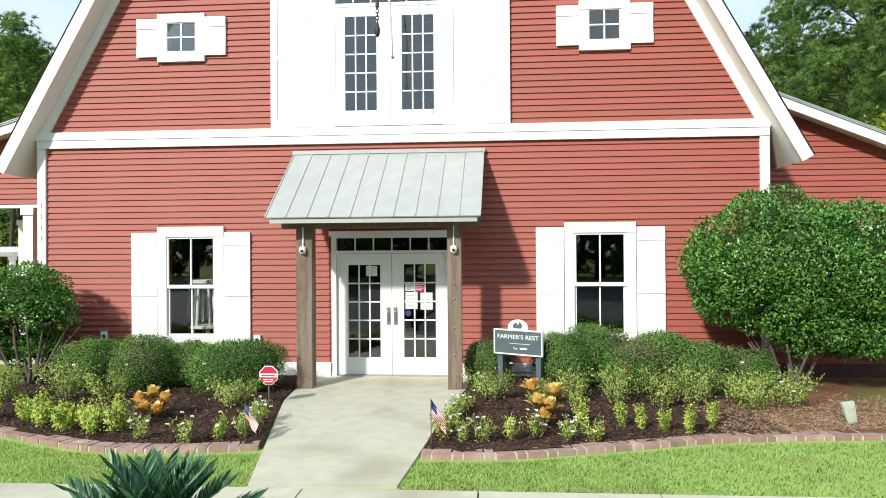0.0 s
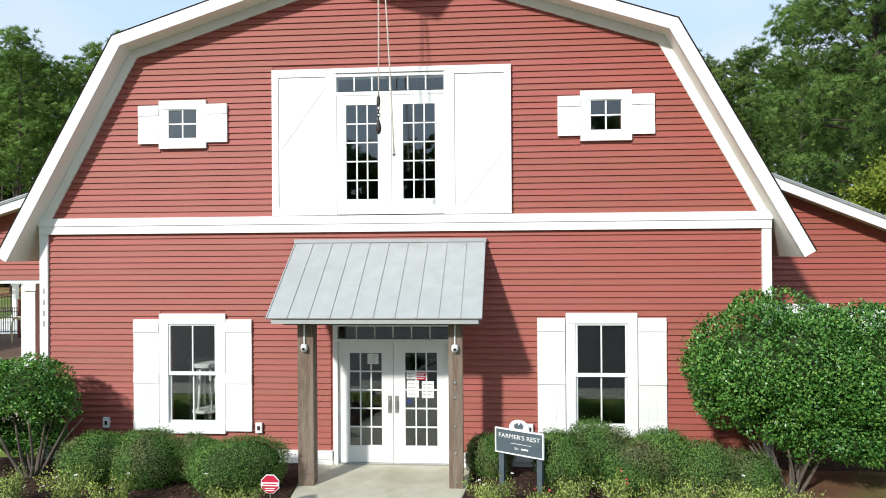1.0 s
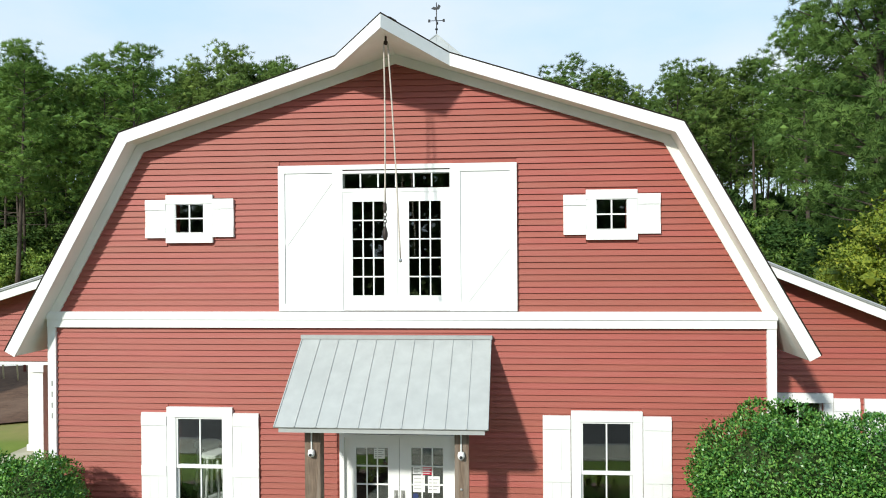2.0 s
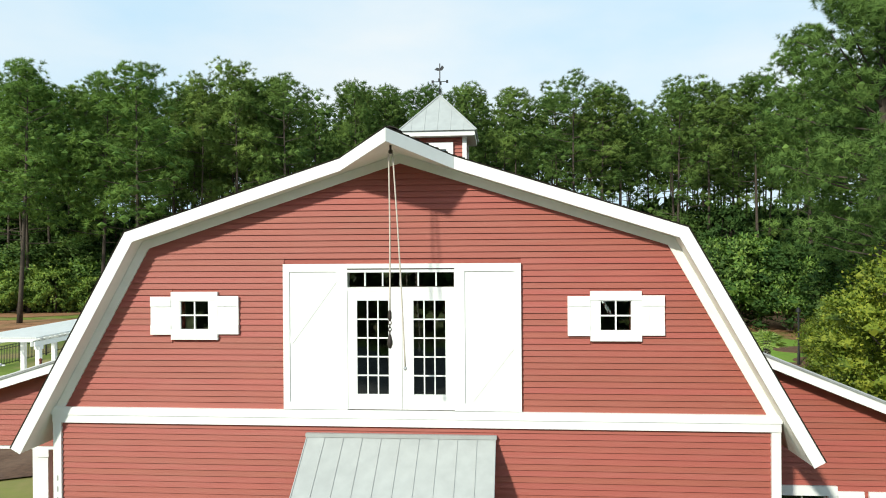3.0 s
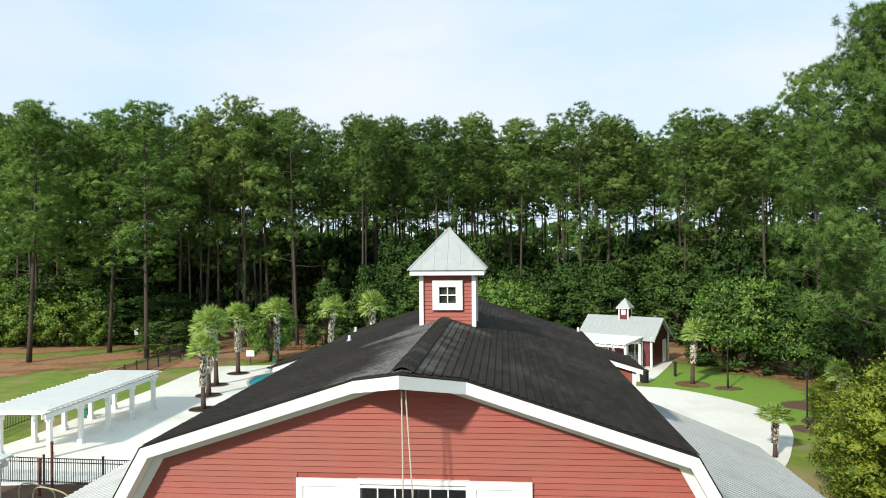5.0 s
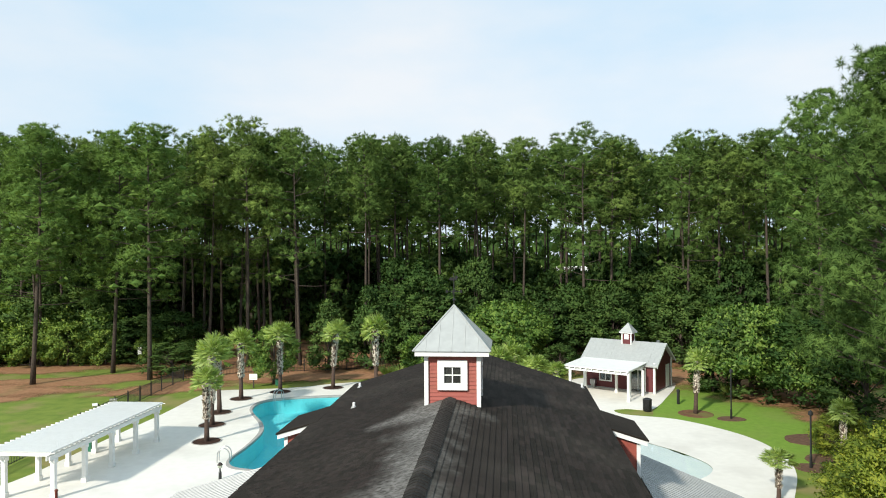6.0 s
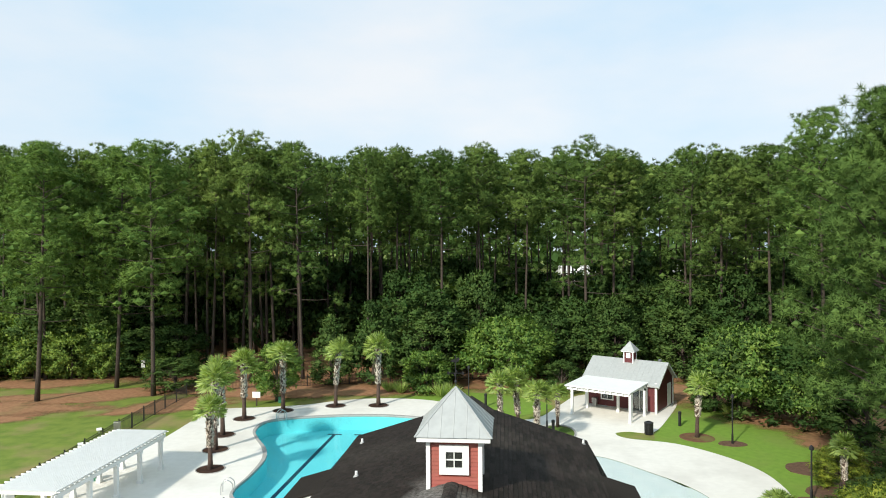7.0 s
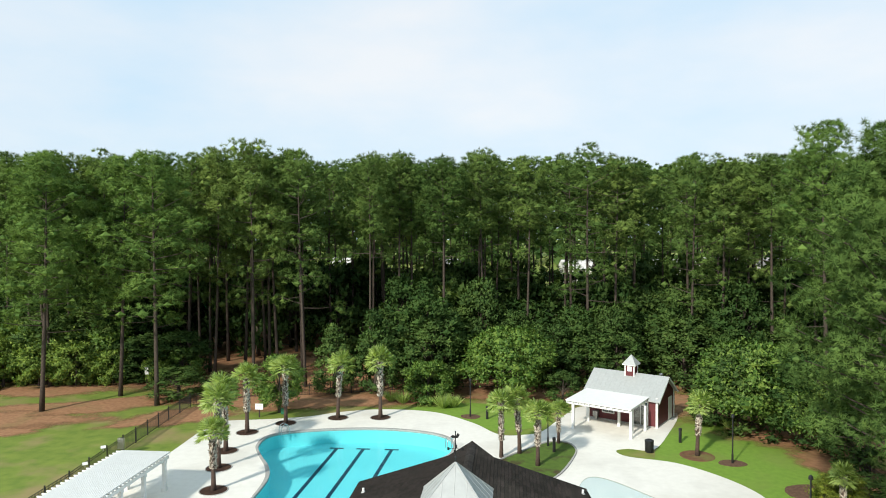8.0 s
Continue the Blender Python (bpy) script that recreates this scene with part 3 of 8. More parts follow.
for i, (cx, cy, rx, ry, turn) in enumerate(STRAW):
    bm = bmesh.new()
    cover = bm.verts.layers.float.new("cover")
    rim = wobble_disc(cx, cy, rx * 1.3, ry * 1.3, turn, 90, 0.3, i)
    mid = Vector((cx, cy))
    rings = []
    for f, c in ((1.0, 0.0), (0.82, 0.3), (0.62, 0.62), (0.35, 1.0)):
        ring = [bm.verts.new((*(mid + (p - mid) * f), 0.006 + 0.004 * i)) for p in rim]
        for v in ring:
            v[cover] = c
        rings.append(ring)
    for a, b in zip(rings, rings[1:]):
        for k in range(len(a)):
            bm.faces.new((a[k], a[(k + 1) % len(a)], b[(k + 1) % len(a)], b[k]))
    bm.faces.new(rings[-1])
    solid("pine_straw_bed", bm, M_BED, "reddish brown pine straw thinning out into the grass", "pine straw", kind="structure")

# front walk and pavement
WALK = [(-1.30, 0.0), (-1.30, -1.0), (-1.22, -1.9), (-0.48, -5.33), (0.83, -5.27), (1.12, -2.2), (1.28, -0.9), (1.28, 0.0)]
bm = bmesh.new()
sheet(bm, [WALK], 0.03)
skirt(bm, WALK, -0.02, 0.03)
solid("front_walk", bm, M_CONC, "stained pale concrete walk widening to the entrance", "walkway", kind="structure")
bm = bmesh.new()
for i in range(14):
    x0 = -9.1 + 1.52 * i
    box(bm, x0 + 0.008, x0 + 1.512, -6.6 + 0.03 * math.sin(i), -5.355, -0.05, 0.028)
bevelled(bm, 0.008)
solid("front_pavement", bm, M_CONC, "grey concrete pavement slabs along the lawn", "pavement", kind="structure")

# unseen kerb and street sheet, added to set bounced light and reflections
bm = bmesh.new()
box(bm, -120, 120, -6.76, -6.602, -0.05, 0.02)
solid("kerb", bm, M_KERB, "unseen concrete kerb added along the street sheet", "kerb", kind="structure")
bm = bmesh.new()
sheet(bm, [[(-120, -34), (120, -34), (120, -6.762), (-120, -6.762)]], 0.005)
solid("road", bm, M_UNSEEN_STREET, "unseen grey street sheet added before the barn for bounced light", "road", kind="structure")

# planting beds: mounded mulch behind the brick edging
EDGE_L = smooth_line([(-9.0, -2.6), (-6.4, -2.9), (-4.9, -3.3), (-3.9, -3.7), (-2.6, -4.2), (-1.66, -4.26), (-0.84, -4.12)], 8)
EDGE_R = smooth_line([(0.95, -4.33), (1.82, -4.29), (2.99, -3.95), (4.24, -3.58), (5.9, -3.4), (7.2, -3.35), (9.4, -3.3)], 8)


def bed_height(x, y):
    return 0.055 + 0.035 * noise.noise((x * 1.3, y * 1.3, 0)) + 0.02 * noise.noise((x * 5, y * 5, 3))


def edge_y(line, x):
    for a, b in zip(line, line[1:]):
        if a.x <= x <= b.x:
            return a.y + (b.y - a.y) * (x - a.x) / (b.x - a.x)
    return line[0].y if x < line[0].x else line[-1].y


def walk_x(y, side):
    pts = WALK[:4] if side < 0 else WALK[::-1][:4]
    for a, b in zip(pts, pts[1:]):
        if b[1] <= y <= a[1]:
            return a[0] + (b[0] - a[0]) * (a[1] - y) / max(a[1] - b[1], 1e-6)
    return pts[-1][0]


def bed(name, line, side, material, label, x_in, x_out):
    bm = bmesh.new()
    cols, rows = 60, 36
    grid = []
    for i in range(cols + 1):
        u = i / cols
        col = []
        for j in range(rows + 1):
            v = j / rows
            x = x_in + (x_out - x_in) * u
            y = -0.02 + (edge_y(line, x) + 0.02) * v
            if x_in == 0.0:
                inner_x = walk_x(y, side) + side * 0.02
                x = inner_x + (x_out - inner_x) * u
                y = -0.02 + (edge_y(line, x) + 0.02) * v
            col.append(bm.verts.new((x, y, bed_height(x, y))))
        grid.append(col)
    for a, b in zip(grid, grid[1:]):
        for j in range(rows):
            bm.faces.new((a[j], a[j + 1], b[j + 1], b[j]))
    return solid(name, bm, material, label, "planting bed", kind="structure", smooth=True)


bed("mulch_bed", EDGE_L, -1, M_MULCH, "dark brown mulch bed beside the entrance walk", 0.0, -9.0)
bed("mulch_bed", EDGE_R, 1, M_MULCH, "dark brown mulch bed beside the entrance walk", 0.0, 4.6)
bed("pine_straw_front", EDGE_R, 1, M_STRAW, "light brown pine straw bed", 4.6, 9.4)


bm = bmesh.new()
sheet(bm, [[(6.16, -0.04), (11.5, -0.04), (11.5, 1.36), (6.16, 1.36)]], 0.05)
skirt(bm, [(6.16, -0.04), (11.5, -0.04), (11.5, 1.36), (6.16, 1.36)], 0.0, 0.05)
solid("mulch_bed", bm, M_MULCH, "dark mulch strip below the wing wall", "planting bed", kind="structure")


def scatter_chips(name, material, x0, x1, line, count, length, label, bare=9.0):
    x = rng.uniform(x0, x1, count)
    e = np.array([edge_y(line, v) for v in x])
    y = -0.3 + (e + 0.36) * rng.uniform(0, 1, count) ** 0.7
    z = np.array([bed_height(a, b) for a, b in zip(x, y)]) + 0.006
    keep = [not (walk_x(b, -1) - 0.05 < a < walk_x(b, 1) + 0.05) and (b < bare + 0.5 * noise.noise((a * 1.3, b * 1.3, 2.0)) + 0.35 * u) for a, b, u in zip(x, y, rng.normal(size=count))]
    p = np.stack([x, y, z], 1)[keep]
    d = rng.normal(size=p.shape)
    d[:, 2] = np.abs(d[:, 2]) * 0.3
    me = array_mesh(name, leaves(p, d, rng.uniform(0.5, 1.2, len(p)) * length, rng.uniform(0.15, 0.3, len(p)) * length), 4, material)
    tagged(new(name, me), label, "mulch", kind="stuff")


scatter_chips("mulch_chips", M_CHIP, -7.5, -0.6, EDGE_L, 9000, 0.07, "dark shredded mulch chips")
scatter_chips("mulch_chips", M_CHIP, 0.9, 4.9, EDGE_R, 8000, 0.07, "dark shredded mulch chips")
scatter_chips("straw_needles", M_STRAWCHIP, 4.2, 8.8, EDGE_R, 32000, 0.042, "pale fallen pine needles", -2.0)

# front lawn: turf and grass blades
bm = bmesh.new()
sheet(bm, [[(-9.0, -5.353)] + [(p.x, p.y) for p in EDGE_L] + [(p.x, p.y) for p in EDGE_R] + [(9.4, -5.353)]], 0.004)
solid("lawn", bm, M_FRONTTURF, "bright green mown front lawn", "lawn", kind="structure")
count = 70000
gx = rng.uniform(-6.5, 8.0, count)
ge = np.array([edge_y(EDGE_L if v < 0.1 else EDGE_R, v) for v in gx]) - 0.2
gy = -5.35 + (ge + 5.35) * rng.uniform(0, 1, count)
wl_x, wr_x = np.array([walk_x(v, -1) for v in gy]), np.array([walk_x(v, 1) for v in gy])
ok = (gx < wl_x - 0.02) | (gx > wr_x + 0.02)
p = np.stack([gx, gy, np.zeros(count)], 1)[ok]
d = rng.normal(size=p.shape) * 0.5
d[:, 2] = 1.0
me = array_mesh("grass", leaves(p, d, rng.uniform(0.02, 0.05, len(p)), 0.008), 4, M_BLADE, unit(np.array([0, -0.25, 1.0]) + rng.normal(size=p.shape) * 0.12))
tagged(new("grass", me), "short bright green lawn grass", "grass", kind="stuff")

# ---- barn ----
RIDGE_Z, KNEE_X, KNEE_Z, EAVE_X, EAVE_Z = 8.66, 4.60, 7.19, 6.64, 3.54
Y_BACK, RAKE, PROW = 15.45, 0.35, 1.42
THICK = 0.20


def inset(t):
    """The roof's profile, t below its top and at right angles to it: eave, knee, ridge."""
    a, b = Vector((EAVE_X - KNEE_X, EAVE_Z - KNEE_Z)).normalized(), Vector((KNEE_X, KNEE_Z - RIDGE_Z)).normalized()
    na, nb = Vector((a.y, -a.x)), Vector((b.y, -b.x))
    e = Vector((EAVE_X, EAVE_Z)) + na * t
    r = RIDGE_Z - t / b.x
    p, q = Vector((EAVE_X, EAVE_Z)) + na * t, Vector((KNEE_X, KNEE_Z)) + nb * t
    s = (q - p).cross(b) / a.cross(b) if abs(a.cross(b)) > 1e-6 else 0
    k = p + a * s
    return e, k, r


K0, R0 = inset(0.0)[1:]
K1, R1 = inset(THICK)[1:]


def half_width(z, t=THICK + 0.01):
    e, k, r = inset(t)
    if z >= k.y:
        return max(0.0, k.x * (r - z) / (r - k.y))
    return min(6.06, k.x + (e.x - k.x) * (k.y - z) / (k.y - e.y))


# openings of the front: x0, x1, z0, z1
OPENINGS = [(-0.99, 0.99, 0.0, 2.36), (-3.82, -2.98, 0.69, 2.37), (3.01, 3.84, 0.71, 2.38), (-3.81, -3.29, 5.5, 6.01), (3.27, 3.78, 5.5, 6.01), (-0.93, 0.93, 4.18, 6.54)]


def spans(x0, x1, z0, z1, holes):
    """What is left of x0..x1 in the band z0..z1 beside the openings."""
    left = [(x0, x1)]
    for h in holes:
        if h[2] < z1 - 0.002 and h[3] > z0 + 0.002:
            left = [s for a, b in left for s in ((a, min(b, h[0])), (max(a, h[1]), b)) if s[1] - s[0] > 0.01]
    return left


def wall_bands(bm, y0, y1, levels, holes, width):
    for z0, z1 in zip(levels, levels[1:]):
        w0, w1 = width(z0), width(z1)
        for a, b in spans(-max(w0, w1), max(w0, w1), z0, z1, holes):
            a0, a1 = max(a, -w0), max(a, -w1)
            b0, b1 = min(b, w0), min(b, w1)
            extruded(bm, [(a0, y0, z0), (b0, y0, z0), (max(b1, a1), y0, z1), (a1, y0, z1)], (0, y1 - y0, 0))


LEVELS = sorted({0.0, 3.9, 4.17, K1.y, R1 - 0.02} | {v for o in OPENINGS for v in o[2:]})
bm = bmesh.new()
wall_bands(bm, 0.03, 0.18, LEVELS, OPENINGS, half_width)
wall_front = solid("wall_north", bm, M_RED2, "barn front wall clad in red painted lap siding", "wall", kind="structure")
bm = bmesh.new()
wall_bands(bm, Y_BACK - 0.15, Y_BACK, [0.0, 3.9, K1.y, R1 - 0.02], [], half_width)
solid("wall_south", bm, M_RED2, "barn rear gable wall in red siding", "wall", kind="structure")
for s, nm in ((-1, "wall_west"), (1, "wall_east")):
    bm = bmesh.new()
    box(bm, min(s * 5.90, s * 6.04), max(s * 5.90, s * 6.04), 0.18, Y_BACK - 0.15, 0.0, 4.3)
    solid(nm, bm, M_RED2, "barn side wall in red siding", "wall", kind="structure")
# room shell in near-black: its lack of light is in the colour
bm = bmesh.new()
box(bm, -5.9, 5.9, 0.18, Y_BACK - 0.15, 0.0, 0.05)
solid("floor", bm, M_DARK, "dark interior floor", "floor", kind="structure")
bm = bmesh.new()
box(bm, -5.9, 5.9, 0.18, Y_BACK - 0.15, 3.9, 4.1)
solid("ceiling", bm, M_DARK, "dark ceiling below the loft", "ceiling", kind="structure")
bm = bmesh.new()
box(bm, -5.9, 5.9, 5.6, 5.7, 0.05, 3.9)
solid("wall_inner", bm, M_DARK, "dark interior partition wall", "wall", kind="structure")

# roof: a deck with painted soffit below, shingles above
roof = thing("roof", "dark shingled gambrel barn roof with white fascia and soffits", "roof", kind="structure")


def roof_plan(s, drop, grow=0.0):
    """The upper slope's outline at the depth drop below its top."""
    e, k, r = inset(drop)
    g = grow
    zx = lambda x: r + (k.y - r) * x / k.x
    pts = [(0, -PROW - g), (0.93, -RAKE - g), (k.x, -RAKE - g), (k.x, Y_BACK + RAKE + g), (0.93, Y_BACK + RAKE + g), (0, Y_BACK + PROW + g)]
    return [(s * x, y, zx(x)) for x, y in pts]


def slab(bm, top, bottom):
    a = [bm.verts.new(p) for p in top]
    b = [bm.verts.new(p) for p in bottom]
    bm.faces.new(a)
    bm.faces.new(b[::-1])
    for i in range(len(a)):
        j = (i + 1) % len(a)
        bm.faces.new((a[j], a[i], b[i], b[j]))


for s in (-1, 1):
    bm = bmesh.new()
    slab(bm, roof_plan(s, 0.02), roof_plan(s, THICK))
    part("upper_deck", bm, M_SOFFIT, roof, "off-white painted soffit")
    bm = bmesh.new()
    slab(bm, roof_plan(s, 0.0, 0.03), roof_plan(s, 0.018, 0.03))
    part("upper_underlay", bm, M_SHINGLE, roof, "near-black asphalt shingles")
    for nm, d0, d1, grow, mt in (("lower_deck", 0.02, THICK, 0.0, M_SOFFIT), ("lower_shingles", 0.0, 0.018, 0.03, M_SHINGLE)):
        bm = bmesh.new()
        (e0, k0, _), (e1, k1, _) = inset(d0), inset(d1)
        loop = [(s * e0.x, -RAKE - grow, e0.y), (s * k0.x, -RAKE - grow, k0.y), (s * k1.x, -RAKE - grow, k1.y), (s * e1.x, -RAKE - grow, e1.y)]
        extruded(bm, loop, (0, Y_BACK + 2 * RAKE + 2 * grow, 0))
        part(nm, bm, mt, roof)
    # fascia boards, proud of the deck's edge
    (e0, k0, r0), (e1, k1, r1) = inset(0.022), inset(THICK + 0.012)
    up = lambda x, k, r: r + (k.y - r) * x / k.x
    bm = bmesh.new()
    extruded(bm, [(s * e0.x, -RAKE - 0.024, e0.y), (s * k0.x, -RAKE - 0.024, k0.y), (s * k1.x, -RAKE - 0.024, k1.y), (s * e1.x, -RAKE - 0.024, e1.y)], (0, 0.022, 0))
    part("rake_fascia", bm, M_WHITE, roof, "white painted fascia board")
    bm = bmesh.new()
    extruded(bm, [(s * k0.x, -RAKE - 0.024, k0.y), (s * 0.93, -RAKE - 0.024, up(0.93, k0, r0)), (s * 0.93, -RAKE - 0.024, up(0.93, k1, r1)), (s * k1.x, -RAKE - 0.024, k1.y)], (0, 0.022, 0))
    part("rake_fascia", bm, M_WHITE, roof, "white painted fascia board")
    bm = bmesh.new()
    extruded(bm, [(s * 0.93, -RAKE - 0.026, up(0.93, k0, r0)), (0, -PROW - 0.026, r0), (0, -PROW - 0.026, r1), (s * 0.93, -RAKE - 0.026, up(0.93, k1, r1))], (0, 0.022, 0))
    part("prow_fascia", bm, M_WHITE, roof, "white painted fascia board")
    # frieze boards on the wall below the soffit
    for t0, t1 in ((THICK + 0.004, THICK + 0.15),):
        (ea, ka, ra), (eb, kb, rb) = inset(t0), inset(t1)
        bm = bmesh.new()
        ca = ka + (ea - ka) * ((ka.y - 4.17) / (ka.y - ea.y))
        cb = kb + (eb - kb) * ((kb.y - 4.17) / (kb.y - eb.y))
        extruded(bm, [(s * ca.x, -0.024, 4.17), (s * ka.x, -0.024, ka.y), (s * kb.x, -0.024, kb.y), (s * cb.x, -0.024, 4.17)], (0, 0.05, 0))
        extruded(bm, [(s * ka.x, -0.024, ka.y), (0, -0.024, ra), (0, -0.024, rb), (s * kb.x, -0.024, kb.y)], (0, 0.05, 0))
        part("frieze_board", bm, M_SOFFIT, roof, "off-white frieze board under the rake")
    # rear fascia
    bm = bmesh.new()
    extruded(bm, [(s * e0.x, Y_BACK + RAKE + 0.002, e0.y), (s * k0.x, Y_BACK + RAKE + 0.002, k0.y), (s * k1.x, Y_BACK + RAKE + 0.002, k1.y), (s * e1.x, Y_BACK + RAKE + 0.002, e1.y)], (0, 0.022, 0))
    part("rake_fascia", bm, M_WHITE, roof)

# small shed dormers on the knee
for s in (-1, 1):
    dm = thing("shed_dormer", "small red shed dormer with white rake board on the dark roof", "dormer", "roof dormers")
    zt = lambda x: 7.19 - 0.305 * (x - 4.55)
    bm = bmesh.new()
    extruded(bm, [(s * 4.4, 9.42, zt(4.4) + 0.03), (s * 5.74, 9.42, zt(5.74) + 0.03), (s * 5.74, 9.42, zt(5.74) - 0.02), (s * 4.4, 9.42, zt(4.4) - 0.02)], (0, 2.36, 0))
    part("dormer_roof", bm, M_SHINGLE, dm, "dark shingle dormer roof")
    bm = bmesh.new()
    extruded(bm, [(s * 4.5, 9.45, zt(4.5) - 0.022), (s * 5.70, 9.45, zt(5.70) - 0.022), (s * 5.70, 9.45, zt(5.70) - 0.17), (s * 4.5, 9.45, zt(4.5) - 0.17)], (0, 0.03, 0))
    part("rake_board", bm, M_WHITE, dm, "white rake board")
    bm = bmesh.new()
    extruded(bm, [(s * 4.55, 9.62, zt(4.55) - 0.03), (s * 5.5, 9.62, zt(5.5) - 0.03), (s * 5.5, 9.62, 5.7), (s * 5.2, 9.62, 5.7), (s * 4.6, 9.62, 6.9)], (0, 2.0, 0))
    part("cheek_wall", bm, M_RED2, dm, "red siding cheek wall")
    bm = bmesh.new()
    box(bm, min(s * 5.41, s * 5.52), max(s * 5.41, s * 5.52), 9.59, 9.7, 5.6, zt(5.5) - 0.03)
    part("corner_board", bm, M_WHITE, dm)

# roof vents
for x, y in ((4.4, 15.1), (-4.1, 14.3), (-3.35, 9.95)):
    z = R0 + (K0.y - R0) * abs(x) / K0.x
    vp = thing("vent_pipe", "short white plastic vent pipe standing on the roof", "vent pipe", "roof vents", at=pose(x, y, z - 0.02))
    bm = bmesh.new()
    lathe(bm, [(0.045, 0), (0.045, 0.18), (0.036, 0.19)], 10)
    part("pipe", bm, M_WHITE, vp, smooth=False)
    bm = bmesh.new()
    lathe(bm, [(0.11, -0.02), (0.07, 0.06), (0.052, 0.08)], 10)
    part("flashing", bm, M_METALW, vp)

# band, corner boards and base trim of the front
trim = thing("trim", "white painted belt course, corner boards and base trim", "trim", kind="structure")
boxpart("belt_board", trim, M_WHITE, -6.10, 6.10, -0.045, 0.03, 3.90, 4.035, 0.006)
boxpart("belt_board", trim, M_WHITE, -6.11, 6.11, -0.060, 0.03, 4.037, 4.17, 0.006)
for s in (-1, 1):
    boxpart("corner_board", trim, M_WHITE, min(s * 5.955, s * 6.10), max(s * 5.955, s * 6.10), -0.03, 0.12, 0.18, 3.898, 0.005)
for x0, x1 in ((-6.14, -1.0), (1.0, 6.14)):
    boxpart("base_board", trim, M_WHITE, x0, x1, -0.05, 0.03, 0.125, 0.262, 0.008)
    boxpart("base_board", trim, M_WHITE, x0, x1, -0.035, 0.03, 0.03, 0.123, 0.006)
# the house number, as plain bars
for i, z in enumerate((2.93, 2.74, 2.55, 2.37)):
    boxpart("numeral", trim, M_KERB, -6.035, -6.013, -0.036, -0.031, z - 0.045, z + 0.045, 0.0, "grey metal numeral bar")


def glazing(parent, x0, x1, z0, z1, y, cols, rows, stile=0.03, bar=0.022, rail_at=None, pane_shadow=False):
    """A glazed field: a frame, bars between the panes and each pane."""
    bm = bmesh.new()
    for a in ((x0, x0 + stile, z0, z1), (x1 - stile, x1, z0, z1), (x0 + stile, x1 - stile, z0, z0 + stile), (x0 + stile, x1 - stile, z1 - stile, z1)):
        box(bm, a[0], a[1], y - 0.02, y + 0.02, a[2], a[3])
    part("window_frame", bm, M_WHITE, parent)
    gx0, gx1, gz0, gz1 = x0 + stile, x1 - stile, z0 + stile, z1 - stile
    xs = [gx0 + (gx1 - gx0) * i / cols for i in range(cols + 1)]
    zs = [gz0 + (gz1 - gz0) * i / rows for i in range(rows + 1)]
    for x in xs[1:-1]:
        boxpart("muntin", parent, M_WHITE, x - bar / 2, x + bar / 2, y - 0.015, y + 0.015, gz0, gz1)
    for z in zs[1:-1]:
        h = 0.028 if rail_at is not None else bar / 2
        boxpart("muntin", parent, M_WHITE, gx0, gx1, y - 0.0165, y + 0.0165, z - h, z + h)
    for i in range(cols):
        for j in range(rows):
            bm = bmesh.new()
            t = rng.uniform(-0.0018, 0.0018, 2)
            vs = box(bm, xs[i], xs[i + 1], y - 0.003, y + 0.003, zs[j], zs[j + 1])
            for v in vs:
                v.co.y += t[0] * (1 if v.co.x > (xs[i] + xs[i + 1]) / 2 else -1) + t[1] * (1 if v.co.z > (zs[j] + zs[j + 1]) / 2 else -1)
            part("pane", bm, M_GLASS, parent).visible_shadow = False


def casing(parent, x0, x1, z0, z1, head, side, foot, y=-0.03):
    """Flat boards round an opening."""
    boxpart("head_casing", parent, M_WHITE, x0 - side, x1 + side, y - 0.008, 0.03, z1, z1 + head, 0.005)
    boxpart("side_casing", parent, M_WHITE, x0 - side, x0, y, 0.05, z0, z1 - 0.001, 0.005)
    boxpart("side_casing", parent, M_WHITE, x1, x1 + side, y, 0.05, z0, z1 - 0.001, 0.005)
    boxpart("window_sill", parent, M_WHITE, x0 - side, x1 + side, y - 0.012, 0.05, z0 - foot, z0 - 0.001, 0.006)


def shutter(name_parent, x0, x1, z0, z1, rails, y=-0.035):
    sh = thing("shutter", "white painted board shutter fixed beside a window", "shutter", "white shutters", "structure")
    n = 3
    for i in range(n):
        a, b = x0 + (x1 - x0) * i / n, x0 + (x1 - x0) * (i + 1) / n
        boxpart("board", sh, M_WHITE, a + 0.0008, b - 0.0008, y + 0.006, 0.012, z0, z1, 0.002)
    for z in rails:
        boxpart("batten", sh, M_WHITE, x0, x1, y - 0.006, y + 0.0055, z - 0.085, z + 0.085, 0.003)
    return sh


def big_window(nm, x0, x1, z0, z1):
    w = thing(nm, "double-hung window with white frame and dark glass", "window", kind="structure")
    casing(w, x0, x1, z0, z1, 0.17, 0.155, 0.17)
    mid = (z0 + z1) / 2
    glazing(w, x0 + 0.003, x1 - 0.003, mid - 0.002, z1 - 0.003, 0.004, 2, 1)
    glazing(w, x0 + 0.003, x1 - 0.003, z0 + 0.003, mid - 0.004, 0.036, 2, 1, 0.035)
    boxpart("meeting_rail", w, M_WHITE, x0 + 0.003, x1 - 0.003, -0.018, 0.022, mid - 0.03, mid + 0.012)
    return w


big_window("window_1", -3.82, -2.98, 0.69, 2.37)
big_window("window_2", 3.01, 3.84, 0.71, 2.38)
for cx, dz in ((-3.40, 0.0), (3.425, 0.027)):
    for s in (-1, 1):
        a, b = sorted((cx + s * 0.582, cx + s * 1.03))
        shutter(None, a, b, 0.56 + dz, 2.443 + dz, (0.65 + dz, 1.45 + dz, 2.31 + dz))
